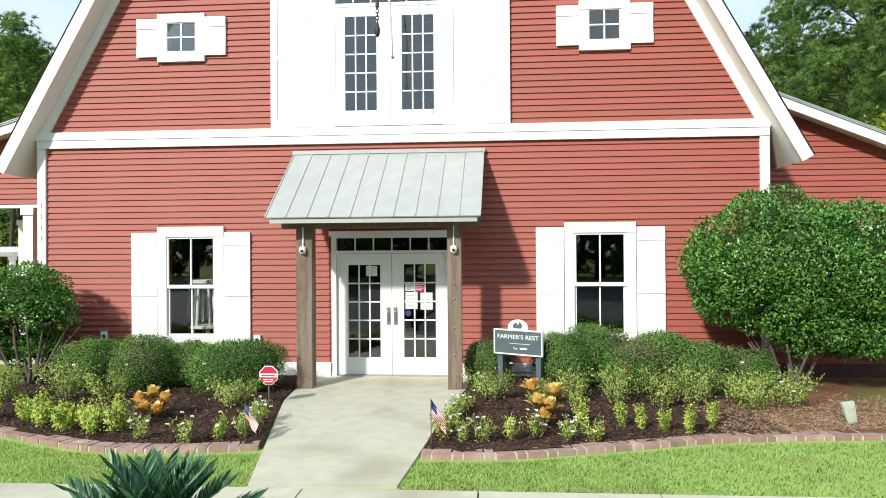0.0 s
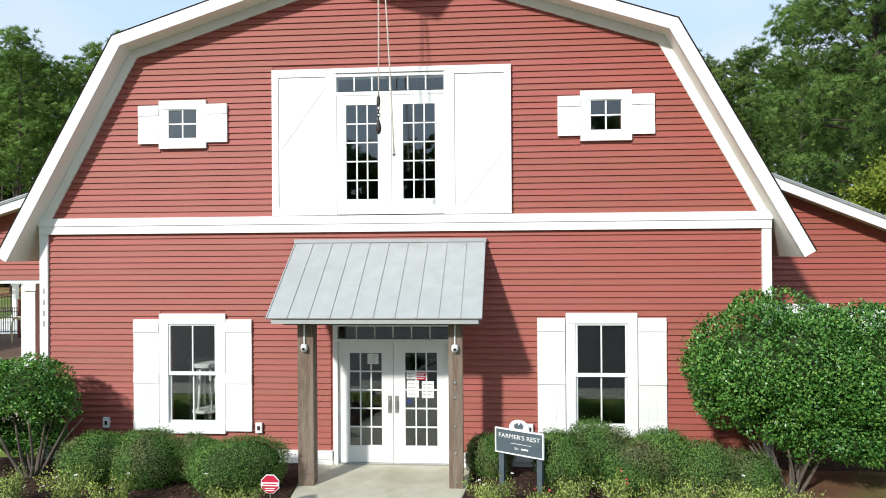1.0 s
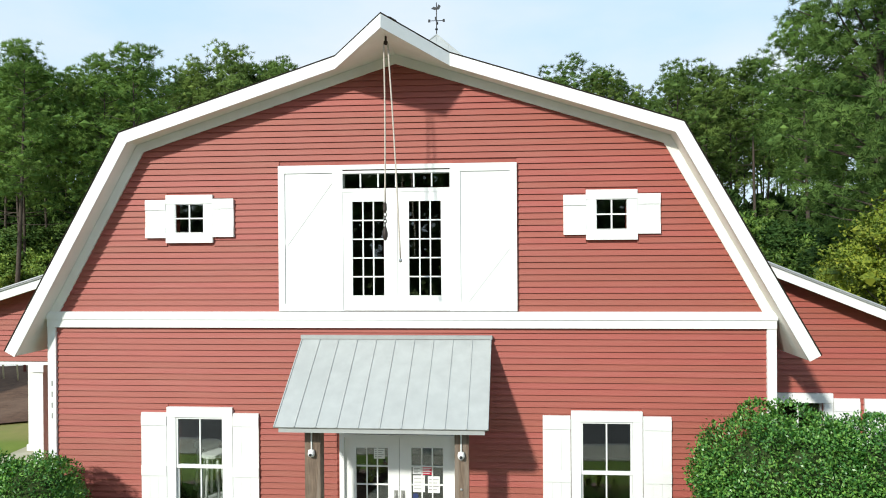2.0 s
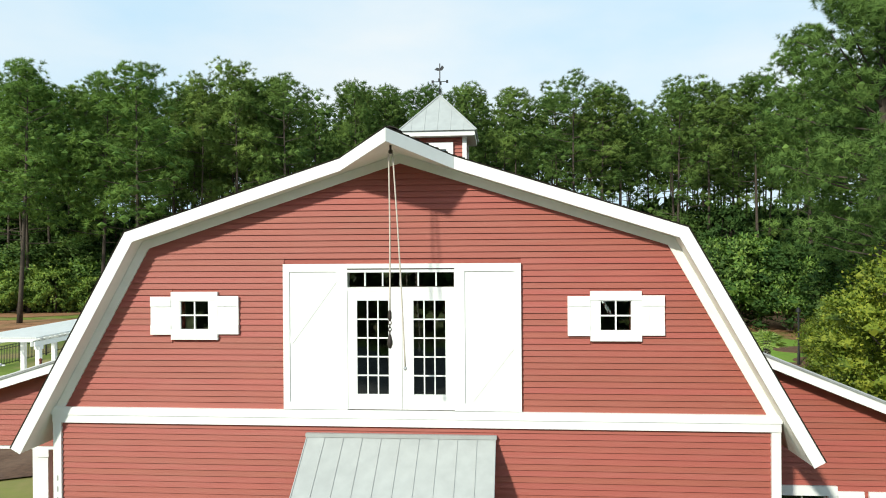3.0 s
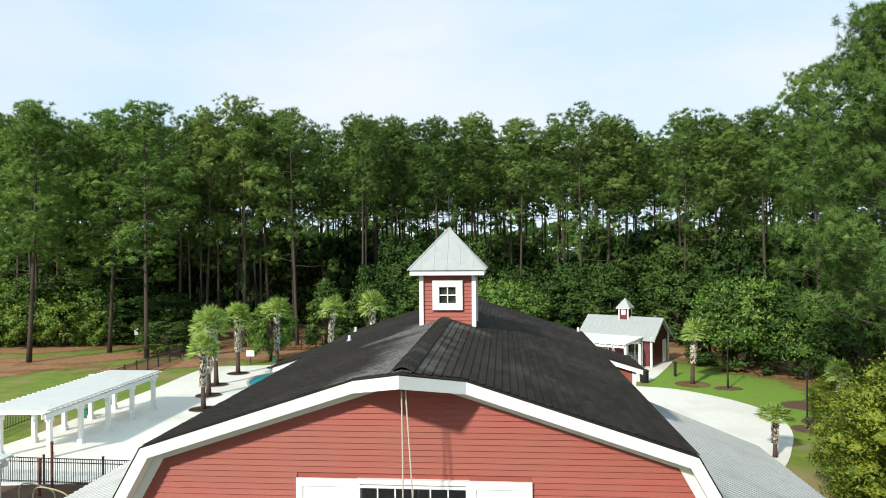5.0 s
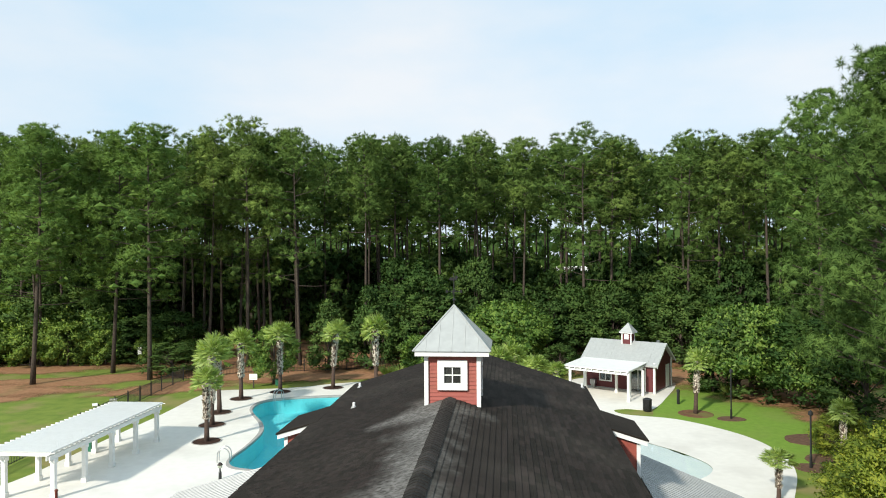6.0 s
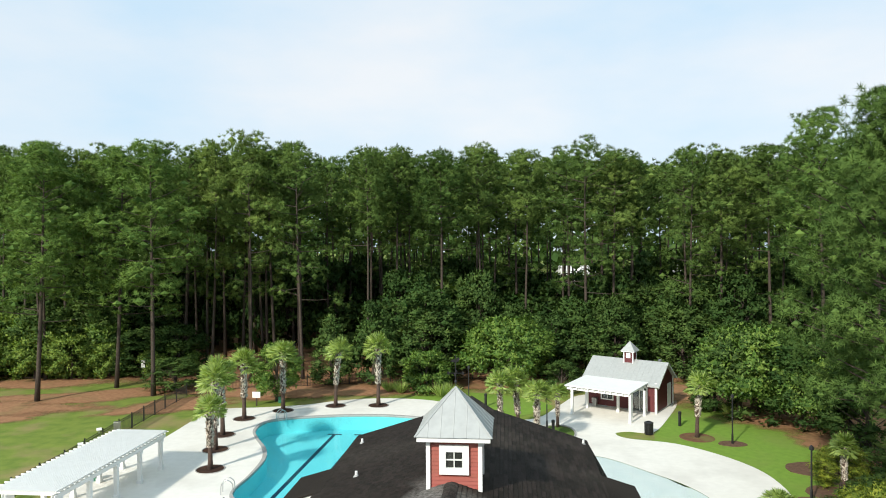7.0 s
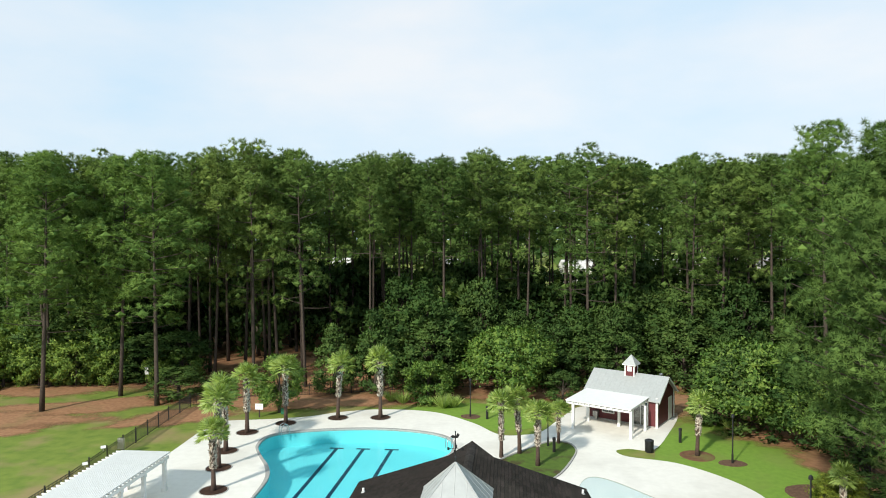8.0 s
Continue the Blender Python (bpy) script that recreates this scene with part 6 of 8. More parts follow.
def pine(name, label, seed, height, base, radius, limbs, clumps, tufts, needles, length, width, material, spread=0.5, trunk_r=0.22, group="pines", droop=0.0, body=0.3, core=0.5, low=0, cone=0.0):
    """A pine: limbs that carry clumps, each clump a cluster of round needle tufts; body: the dense inside of a far tree's tufts; low: longer boughs below the crown."""
    r = np.random.default_rng(seed)
    tr = thing(name, label, "pine tree", group)
    bend = r.uniform(-0.5, 0.5, 2)
    axis = lambda z: np.array([bend[0] * math.sin(2.2 * z / height), bend[1] * math.sin(1.7 * z / height), z])
    bm = bmesh.new()
    zs = np.linspace(-0.1, height * 0.97, 9)
    tube(bm, [axis(z) for z in zs], [trunk_r * (1.25 if i == 0 else 1.0 - 0.85 * (i / 8) ** 1.4) for i in range(9)], 8)
    part("trunk", bm, M_BARK, tr, "grey-brown furrowed bark", smooth=True)
    out, outw, tubes = [], [], []
    for k in range(limbs + low):
        if k < limbs:
            f = (k + r.uniform(0, 1)) / limbs
            z = base + (height - base) * f
            prof = (math.sin(math.pi * (0.24 + 0.69 * f)) ** 0.8) * r.uniform(0.6, 1.15) * (1 - cone * f)
        else:
            f, z, prof = 0.0, base - r.uniform(0.3, 4.5), r.uniform(0.6, 1.1)
        L = radius * prof
        az = k * 2.4 + r.uniform(-0.5, 0.5)
        rise = r.uniform(-0.1, 0.3) + 0.55 * f - droop
        way = np.array([math.cos(az), math.sin(az), rise])
        a = axis(z)
        tubes.append((a, a + way * L * 0.92, 0.028 + 0.008 * L))
        for c in range(clumps if k < limbs else 1):
            u = 1.0 - 0.66 * (c / max(1, clumps)) * r.uniform(0.7, 1.2)
            s = spread * r.uniform(0.6, 1.3)
            shape = np.array([1.0, 1.0, 0.84])
            whole = unit(np.array([way[0], way[1], 0.1 + 0.9 * f])) * 0.55
            ctr = a + way * max(0.0, L * u - 0.4 * s) + r.normal(size=3) * np.array([0.4, 0.4, 0.22]) * spread
            q, qn = heart(ctr, shape * s * core)
            out.append(q)
            outw.append(unit(qn + np.array([0, 0, 0.2])))
            tw = unit(r.normal(size=(tufts, 3)) + np.array([0, 0, 0.35]) + 0.3 * unit(way))
            mid = ctr + tw * s * shape * r.uniform(0.7, 1.0, (tufts, 1))
            if body > 0.2:
                rb = body * r.uniform(0.7, 1.25, (tufts, 1, 1, 1))
                out.append((mid[:, None, None, :] + OCTA[None] * rb).reshape(-1, 3, 3))
                outw.append(unit(np.tile(unit(OCTA.mean(axis=1)), (tufts, 1)) * 0.4 + np.repeat(tw, 8, 0) + whole))
            foot, tw = np.repeat(mid, needles, 0), np.repeat(tw, needles, 0)
            d = unit(unit(r.normal(size=(tufts * needles, 3))) + tw * 0.5 + np.array([0, 0, 0.2]))
            outw.append(unit(d * 0.35 + tw + whole))
            out.append(spikes(foot + d * body * 0.35, d, r.uniform(0.75, 1.2, tufts * needles) * length, width))
    bm = bmesh.new()
    limb_tubes(bm, tubes)
    tagged(part("branchwork", bm, M_BARK, tr), kind="stuff")
    part_mesh("crown", array_mesh("crown", np.concatenate(out), 3, material, np.concatenate(outw)), tr, "round tufts of long green needles")
    return tr


def broadleaf(name, label, seed, height, radius, blobs, per, size, material, low=0.12, group="broadleaf trees", category="tree", cone=0.0, bark=None):
    """A leafy tree or tall shrub: many leaf clusters on limbs, uneven and with gaps."""
    r = np.random.default_rng(seed)
    tr = thing(name, label, category, group)
    out, lean, tubes = [], [], []
    for k in range(blobs):
        f = r.uniform(0, 1) ** 0.8
        z = height * (low + (0.97 - low) * f)
        w = radius * (math.sin(math.pi * (0.18 + 0.76 * f)) ** 0.6) * (1 - cone * f)
        az = r.uniform(0, math.tau)
        rad = w * r.uniform(0.45, 1.0) ** 0.6
        ctr = np.array([rad * math.cos(az), rad * math.sin(az), z])
        s = radius * r.uniform(0.16, 0.30)
        outw = unit(ctr * np.array([1, 1, 0.35]))
        q, qn = heart(ctr, np.array([1.1, 1.1, 0.8]) * s * 0.5)
        out.append(q)
        lean.append(unit(qn + 0.4 * outw))
        way = unit(r.normal(size=(per, 3)) + np.array([0, 0, 0.2]))
        p = ctr + way * s * np.array([1.15, 1.15, 0.85]) * r.uniform(0.35, 1.0, (per, 1))
        lean.append(unit(way + 0.5 * outw + np.array([0, 0, 0.2])))
        d = way * 0.6 + outw * 0.3 + r.normal(size=(per, 3)) * 0.7
        out.append(spikes(p, d, r.uniform(0.7, 1.3, per) * size, size * 0.75))
        if k % 4 == 0:
            tubes.append((np.array([0, 0, z * 0.5]), ctr, 0.006 * height))
    bm = bmesh.new()
    tube(bm, [(0, 0, -0.1), (0.1, 0, height * 0.3), (0.0, 0.1, height * 0.75)], [0.028 * height, 0.022 * height, 0.006 * height], 7)
    part("trunk", bm, bark or M_BARK, tr)
    bm = bmesh.new()
    limb_tubes(bm, tubes, 4)
    tagged(part("branchwork", bm, bark or M_BARK, tr), kind="stuff")
    part_mesh("crown", array_mesh("crown", np.concatenate(out), 3, material, np.concatenate(lean)), tr)
    return tr


LAB_PINE = "tall loblolly pine with a bare trunk and tufted crown"
CROWNS = ((17.8, 3.3), (16.6, 3.5), (18.6, 3.2), (13.6, 4.3), (17.4, 3.4))
pines = [pine("pine_tree", LAB_PINE, 100 + i, 27.0, cb, rad, 23, 2, 17, 19, 0.40, 0.060, M_NEEDLE, 1.1, 0.18, body=0.1, core=0.36, low=(3, 4, 2, 6, 3)[i]) for i, (cb, rad) in enumerate(CROWNS)]
pines += [pine("pine_tree", LAB_PINE, 150 + i, 27.0, (15.4, 18.4, 17.0)[i], 3.4, 16, 2, 9, 9, 0.46, 0.11, M_NEEDLE, 1.2, 0.18, body=0.15, core=0.45, low=(5, 1, 3)[i]) for i in range(3)]
pines += [pine("pine_tree", LAB_PINE, 170 + i, 27.0, 16.4 + 3.2 * i, 3.3, 14, 2, 6, 4, 0.5, 0.22, M_NEEDLE, 1.2, 0.18, body=0.34, core=0.55) for i in range(2)]
pines.append(pine("pine_tree", "tall pine with a full crown at the lawn, coloured bright as if sunlit", 190, 27.0, 11.4, 4.1, 40, 2, 17, 19, 0.40, 0.060, M_NEEDLE_N, 1.15, 0.19, body=0.1, core=0.36, low=4))
SET = [(-55.0, 63.0, 25.6, 3), (-43.55, 49.63, 24.8, 10), (-49.87, 59.65, 26.2, 10), (-50.86, 60.56, 25.6, 0), (-39.35, 56.01, 25.1, 10), (-33.5, 52.67, 25.2, 10), (-32.81, 64.41, 26.6, 1), (-21, 61.47, 25.5, 3), (10.55, 67.44, 26.5, 3), (-26.56, 60.36, 27, 1), (30.9, 54.29, 27.0, 10)]
rnd = random.Random(4)
for tries in range(4000):
    if len(SET) > 190:
        break
    x, y = rnd.uniform(-108, 86), 64.5 + 46 * rnd.random() ** 1.4
    y += max(0.0, abs(x + 10) - 60) * 0.05
    if x > 32:
        y -= 10 * min(1.0, (x - 32) / 14)
    if x < -56:
        y -= 8 * min(1.0, (-56 - x) / 20)
    if abs(x + 0.5 + 0.1 * y) < 14 + 0.66 * y and not (-2 < x < 20 and y < 69) and all((x - a) ** 2 + (y - b) ** 2 > 8.0 for a, b, *_ in SET):
        SET.append((x, y, rnd.uniform(25.9, 27.1) + (y - 72) * 0.03 - 0.9 * min(1.0, max(0.0, (x - 4) / 12)), (rnd.choice((0, 2, 4, 0, 2, 4, 1, 3)) if x > -30 else rnd.randrange(5)) if y < 73.5 else 5 + rnd.randrange(3)))
# the deeper rows of the wood
for row in range(3):
    for k in range(30):
        SET.append((-98 + 6.0 * k + rnd.uniform(-1.6, 1.6) + 1.7 * row, 104 + 7 * row + rnd.uniform(-2, 2), rnd.uniform(25.5, 28.0) + row, 8 + (k + row) % 2))
used = set()
for x, y, h, kind in SET:
    src = pines[kind]
    m = pose(x, y, 0, rnd.uniform(-1.5, 1.5), rnd.uniform(-1.5, 1.5), rnd.uniform(0, 360))
    if kind in used:
        tr = copy_thing(src, m)
    else:
        src.matrix_basis = m
        tr = src
        used.add(kind)
    s = (h - 0.8) / 27.0
    w = rnd.uniform(0.92, 1.15)
    tr.scale = (w, w, s)

# the big pines close by at the right
near = pine("pine_tree", "large dense pine with long drooping green boughs", 301, 23.0, 6.2, 6.4, 84, 3, 22, 24, 0.31, 0.040, M_NEEDLE_D, 0.95, 0.34, "pines", -0.12, 0.1, 0.26, cone=0.42)
near.matrix_basis = pose(21.3, 25.2, 0)
near.scale = (1, 1, 0.95)
n2 = copy_thing(near, pose(21.2, 15.0, 0, 0, 0, 140))
n2.scale = (0.95, 0.95, 0.92)
back = pine("pine_tree", "large dense pine behind the lawn", 302, 23.0, 4.5, 6.6, 80, 3, 27, 18, 0.34, 0.050, M_NEEDLE_D, 0.98, 0.34, "pines", -0.12, 0.1, 0.28, cone=0.42)
back.matrix_basis = pose(28.5, 33.8, 0, 0, 0, 250)
back.scale = (1, 1, 0.88)
n4 = copy_thing(back, pose(31.5, 23.6, 0, 0, 0, 50))
n4.scale = (1, 1, 1)

LAB_UNDER = "leafy green understorey tree at the wood's edge"
under = [broadleaf("understorey_tree", LAB_UNDER, 400 + i, 9.5, 3.6, 90, 54, 0.31, M_LEAF, 0.05, cone=c) for i, c in enumerate((0.0, 0.35, 0.15, 0.6))]
under += [broadleaf("understorey_tree", LAB_UNDER, 420 + i, 9.5, 3.8, 55, 26, 0.62, M_LEAF, 0.04, cone=c) for i, c in enumerate((0.0, 0.3, 0.15))]
USET = []
for tries in range(4000):
    if len(USET) > 160:
        break
    x, y = rnd.uniform(-100, 84), rnd.choice((rnd.uniform(61, 72), rnd.uniform(70, 95), rnd.uniform(80, 122)))
    if x > 26:
        y -= 9 * min(1.0, (x - 26) / 12)
    if abs(x + 0.5 + 0.1 * y) < 14 + 0.66 * y and all((x - a) ** 2 + (y - b) ** 2 > 5.5 for a, b, *_ in USET) and not (7 < x < 20 and y < 61) and not (-42 < x < -17 and y < 75):
        USET.append((x, y, rnd.uniform(6.0, 12.0) + (2.0 if y > 84 else 0.0) + (1.5 if x < -22 else 0.0) if y > 66 else rnd.uniform(4.5, 8.5), rnd.uniform(0.85, 1.3), rnd.randrange(3) if y < 70 else 4 + rnd.randrange(3)))
USET += [(6.0, 64.0, 7.0, 1.0, 0), (9.0, 65.8, 8.5, 1.1, 1), (13.2, 65.0, 8.0, 1.0, 2), (-58, 66, 7.5, 1.2, 1), (-63, 65, 7.0, 1.2, 2), (-70, 66, 8.0, 1.3, 0), (-17.03, 58.64, 7.2, 0.75, 3), (-12.77, 59.75, 8.6, 0.85, 3), (-7.41, 61.88, 10.0, 1.1, 0), (21.36, 49.02, 7.6, 1.15, 0), (25.03, 45.38, 7.0, 1.0, 2), (26.81, 39.11, 6.5, 0.9, 0), (19.6, 50.2, 3.4, 0.6, 0),
         (6.78, 56.31, 3.2, 0.5, 0), (19.5, 67.0, 8.5, 1.1, 1), (22.5, 70.5, 9.0, 1.1, 0), (17.5, 72.5, 9.5, 1.1, 2), (24.5, 64.5, 8.0, 1.0, 2), (20.5, 77.0, 10.0, 1.1, 1), (-32.71, 55.5, 3.3, 0.85, 0), (-41.14, 64.38, 5.0, 1.2, 0), (-36.67, 63.9, 5.5, 1.1, 2)]
# the far edge of the wood
for k in range(30):
    USET.append((-92 + 5.6 * k + rnd.uniform(-1.5, 1.5), 126 + rnd.uniform(-4, 4), rnd.uniform(8.0, 10.2), 1.2, 4 + k % 3))
# trees in front of the barn, seen only in the window glass
for k in range(22):
    USET.append((-38 + 3.6 * k + rnd.uniform(-1, 1), -40 + rnd.uniform(-5, 3), rnd.uniform(10, 15), 1.25, 4 + k % 3))
used = set()
for x, y, h, w, kind in USET:
    m = pose(x, y, 0, 0, 0, rnd.uniform(0, 360))
    if kind in used:
        tr = copy_thing(under[kind], m)
    else:
        tr = under[kind]
        tr.matrix_basis = m
        used.add(kind)
    tr.scale = (w, w, h / 9.5)
cm = broadleaf("crape_myrtle", "spreading green crape myrtle with pale flower tips", 451, 6.5, 4.1, 120, 110, 0.27, M_CRAPE, 0.22, "flowering trees")
cm.matrix_basis = pose(1.42, 59.14, 0)
cm.scale = (1.15, 1.15, 1.05)
for x, y, k in ((22.3, 48.6, 1.12), (26.0, 44.5, 0.85)):
    copy_thing(cm, pose(x, y, 0, 0, 0, 40 * k)).scale = (k, k, k)
broadleaf("wood_edge_shrub", "rounded light green shrub at the wood's edge", 452, 3.9, 2.4, 60, 80, 0.24, M_CRAPE, 0.06, "shrubs", "shrub").matrix_basis = pose(-6.72, 56.21, 0)
yl = bpy.data.objects["wood_edge_shrub"]
for x, y, k in ((-53.2, 62.6, 1.6), (-60.8, 60.5, 1.7), (-36.0, 63.0, 0.9), (-45.5, 63.6, 1.4), (24.5, 58.5, 1.1)):
    copy_thing(yl, pose(x, y, 0, 0, 0, 50 * x)).scale = (k, k, k)
# shrubs whose leaf colour carries the sun on the wood's edge
th = broadleaf("thicket_shrub", "sunlit yellow-green thicket at the wood's edge", 455, 4.6, 2.6, 75, 64, 0.26, M_THICKET, 0.03, "thicket", "shrub")
th.matrix_basis = pose(-47.2, 60.2, 0)
for x, y, k in ((-51.2, 59.6, 1.1), (-55.0, 59.0, 1.25), (-59.0, 57.6, 1.3), (-63.5, 56.4, 1.5), (-43.4, 61.4, 0.85), (-49.3, 62.0, 1.35), (-38.6, 62.6, 0.7), (-56.8, 61.5, 1.5)):
    copy_thing(th, pose(x, y, 0, 0, 0, 70 * x)).scale = (k, k, k * 0.95)
broadleaf("young_tree", "young light green tree beside a palm", 453, 5.4, 2.3, 70, 120, 0.17, M_CRAPE, 0.15, "young trees").matrix_basis = pose(-20.41, 51.15, 0)
yt = broadleaf("wax_myrtle", "large yellow-green wax myrtle beside the wing", 454, 7.0, 3.1, 130, 210, 0.125, M_LEAF_Y, 0.05, "shrubs", "shrub")
yt.matrix_basis = pose(16.4, 13.4, 0)
yt.scale = (1, 1, 0.95)
y2 = copy_thing(yt, pose(16.6, 17.9, 0, 0, 0, 100))
y2.scale = (0.7, 0.7, 0.66)
y3 = copy_thing(yt, pose(19.6, 20.0, 0, 0, 0, 200))
y3.scale = (0.8, 0.8, 0.62)
for i, (x, y, h, w) in enumerate(((21.5, 31.5, 2.6, 0.5), (24.2, 33.5, 1.8, 0.6), (22.8, 28.5, 1.7, 0.6), (20.5, 27.5, 1.2, 0.45), (24.5, 29.5, 1.5, 0.6))):
    b = copy_thing(yt if i == 0 else under[0], pose(x, y, 0, 0, 0, 60 * i))
    b.scale = (w, w, h / (7.0 if i == 0 else 9.5))


def grass_clump(x, y, h, seed):
    r = np.random.default_rng(seed)
    gc = thing("grass_clump", "clump of tall arching ornamental grass", "ornamental grass", "grass clumps", at=pose(x, y, 0))
    n = 260
    a = r.uniform(0, math.tau, n)
    d = np.stack([np.cos(a) * 0.6, np.sin(a) * 0.6, np.ones(n) * r.uniform(0.5, 1.6, n)], 1)
    p = np.stack([np.cos(a) * 0.15, np.sin(a) * 0.15, np.zeros(n)], 1)
    part_mesh("blade_tuft", array_mesh("blade_tuft", leaves(p, d, r.uniform(0.7, 1.15, n) * h, 0.05), 4, M_PALM), gc)


for i, (x, y, h) in enumerate(((-9.1, 55.3, 1.4), (-4.93, 53.88, 1.6), (-3.94, 54.29, 1.3), (-10.39, 55.91, 1.2), (20.6, 49.4, 1.2))):
    grass_clump(x, y, h, 600 + i)

# houses far behind the woods
HOUSES = [(-52, 205, 11, 5.0), (-20, 214, 9, 4.2), (24, 200, 11, 4.6), (48, 194, 12, 5.0), (66, 206, 13, 5.0), (88, 205, 14, 5.0)]
for i, (x, y, w, h) in enumerate(HOUSES):
    hs = thing("house", "pale distant house behind the pines", "house", "far houses", at=pose(x, y, 0, 0, 0, 8 * (i % 3 - 1)))
    boxpart("wall", hs, M_FARWALL, -w / 2, w / 2, 0, 9, 0, h)
    bm = bmesh.new()
    extruded(bm, [(-w / 2 - 0.5, -0.6, h), (-w / 2 - 0.5, 9.6, h), (-w / 2 - 0.5, 4.5, h + 2.6)], (w + 1, 0, 0))
    part("roof", bm, M_FARROOF if i % 2 else M_FARWALL, hs)
    for k in range(4):
        boxpart("window", hs, M_DARK, -w * 0.38 + k * w * 0.22, -w * 0.38 + k * w * 0.22 + 1.1, -0.05, 0.0, 1.0, 2.5)

# low hazy woods on the horizon
n = 8000
a = rng.uniform(-1.25, 1.25, n)
dist = rng.uniform(300, 420, n)
p = np.stack([dist * np.sin(a), dist * np.cos(a), rng.uniform(0, 1, n) ** 0.8 * (21 + 2.5 * np.sin(a * 23) + 2 * np.sin(a * 57))], 1)
d = rng.normal(size=(n, 3))
tagged(new("far_woods", array_mesh("far_woods", leaves(p, d, rng.uniform(4, 7, n), 4.5), 4, M_LEAF)), "low green woods on the horizon", "woods", kind="stuff")

# ---- front garden ----


def bush(name, label, category, group, at, rx, ry, rz, count, size, material, seed, lobes=7, sink=0.0, fuzz=0.05):
    """A clipped shrub: a core coloured dark for its inner shade, and leaves over a lobed round outline."""
    r = np.random.default_rng(seed)
    b = thing(name, label, category, group, at=at)
    dirs = unit(r.normal(size=(lobes, 3)) * np.array([1, 1, 0.6]) + np.array([0, 0, 0.25]))
    lob = r.uniform(0.08, 0.24, lobes)

    def radius(v):
        square = 1 / (np.abs(v) ** 2.7).sum(axis=1) ** (1 / 2.7)
        return square * (0.86 + (np.maximum(0, (v @ dirs.T) - 0.7) / 0.3 * lob).max(axis=1))

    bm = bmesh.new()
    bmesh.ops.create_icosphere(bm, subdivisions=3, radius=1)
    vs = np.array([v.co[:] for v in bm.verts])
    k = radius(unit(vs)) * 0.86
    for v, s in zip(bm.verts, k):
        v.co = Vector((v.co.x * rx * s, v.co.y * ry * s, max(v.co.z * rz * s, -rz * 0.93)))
    part("inside", bm, M_CORE, b, "dark core standing in for the shaded inside", smooth=True)
    v = unit(r.normal(size=(count, 3)))
    rad = radius(v) * (1 + r.normal(size=count) * fuzz - 0.05 * r.uniform(size=count))
    p = v * rad[:, None] * np.array([rx, ry, rz])
    d = v * 0.7 + r.normal(size=(count, 3)) * 0.75 + np.array([0, 0, 0.3])
    part_mesh("foliage", array_mesh("foliage", leaves(p, d, r.uniform(0.7, 1.3, count) * size, size * 0.55), 4, material, unit(v + r.normal(size=v.shape) * 0.22)), b)
    stray = max(20, count // 120)
    v = unit(r.normal(size=(stray, 3)) + np.array([0, 0, 0.6]))
    p = np.repeat(v * radius(v)[:, None] * np.array([rx, ry, rz]), 5, 0) + r.normal(size=(stray * 5, 3)) * size * 0.9 + np.repeat(v, 5, 0) * size * r.uniform(0.4, 2.2, (stray * 5, 1))
    tagged(part_mesh("loose_foliage", array_mesh("loose_foliage", leaves(p, r.normal(size=(stray * 5, 3)) + np.repeat(v, 5, 0), size, size * 0.5), 4, material), b), kind="stuff")
    return b


BOXES = [(-4.42, -1.1, 0.46, 0.52, 0.37), (-3.62, -1.1, 0.48, 0.54, 0.39), (-2.92, -0.9, 0.33, 0.42, 0.34), (-2.1, -1.3, 0.56, 0.66, 0.39), (1.62, -0.5, 0.32, 0.32, 0.33),
         (2.70, -0.95, 0.38, 0.45, 0.40), (3.25, -0.75, 0.44, 0.46, 0.46), (3.68, -1.2, 0.34, 0.40, 0.35), (4.15, -0.85, 0.45, 0.50, 0.42), (4.75, -1.05, 0.44, 0.50, 0.36), (5.3, -1.15, 0.36, 0.42, 0.30)]
for i, (x, y, rx, ry, rz) in enumerate(BOXES):
    bush("boxwood_shrub", "rounded clipped boxwood shrub with brownish patches", "shrub", "clipped shrubs", pose(x, y, 0.05 + rz * 0.9, 0, 0, 40 * i), rx, ry, rz, 14000, 0.027, M_BOX, 700 + i, 14, 0.0, 0.07)


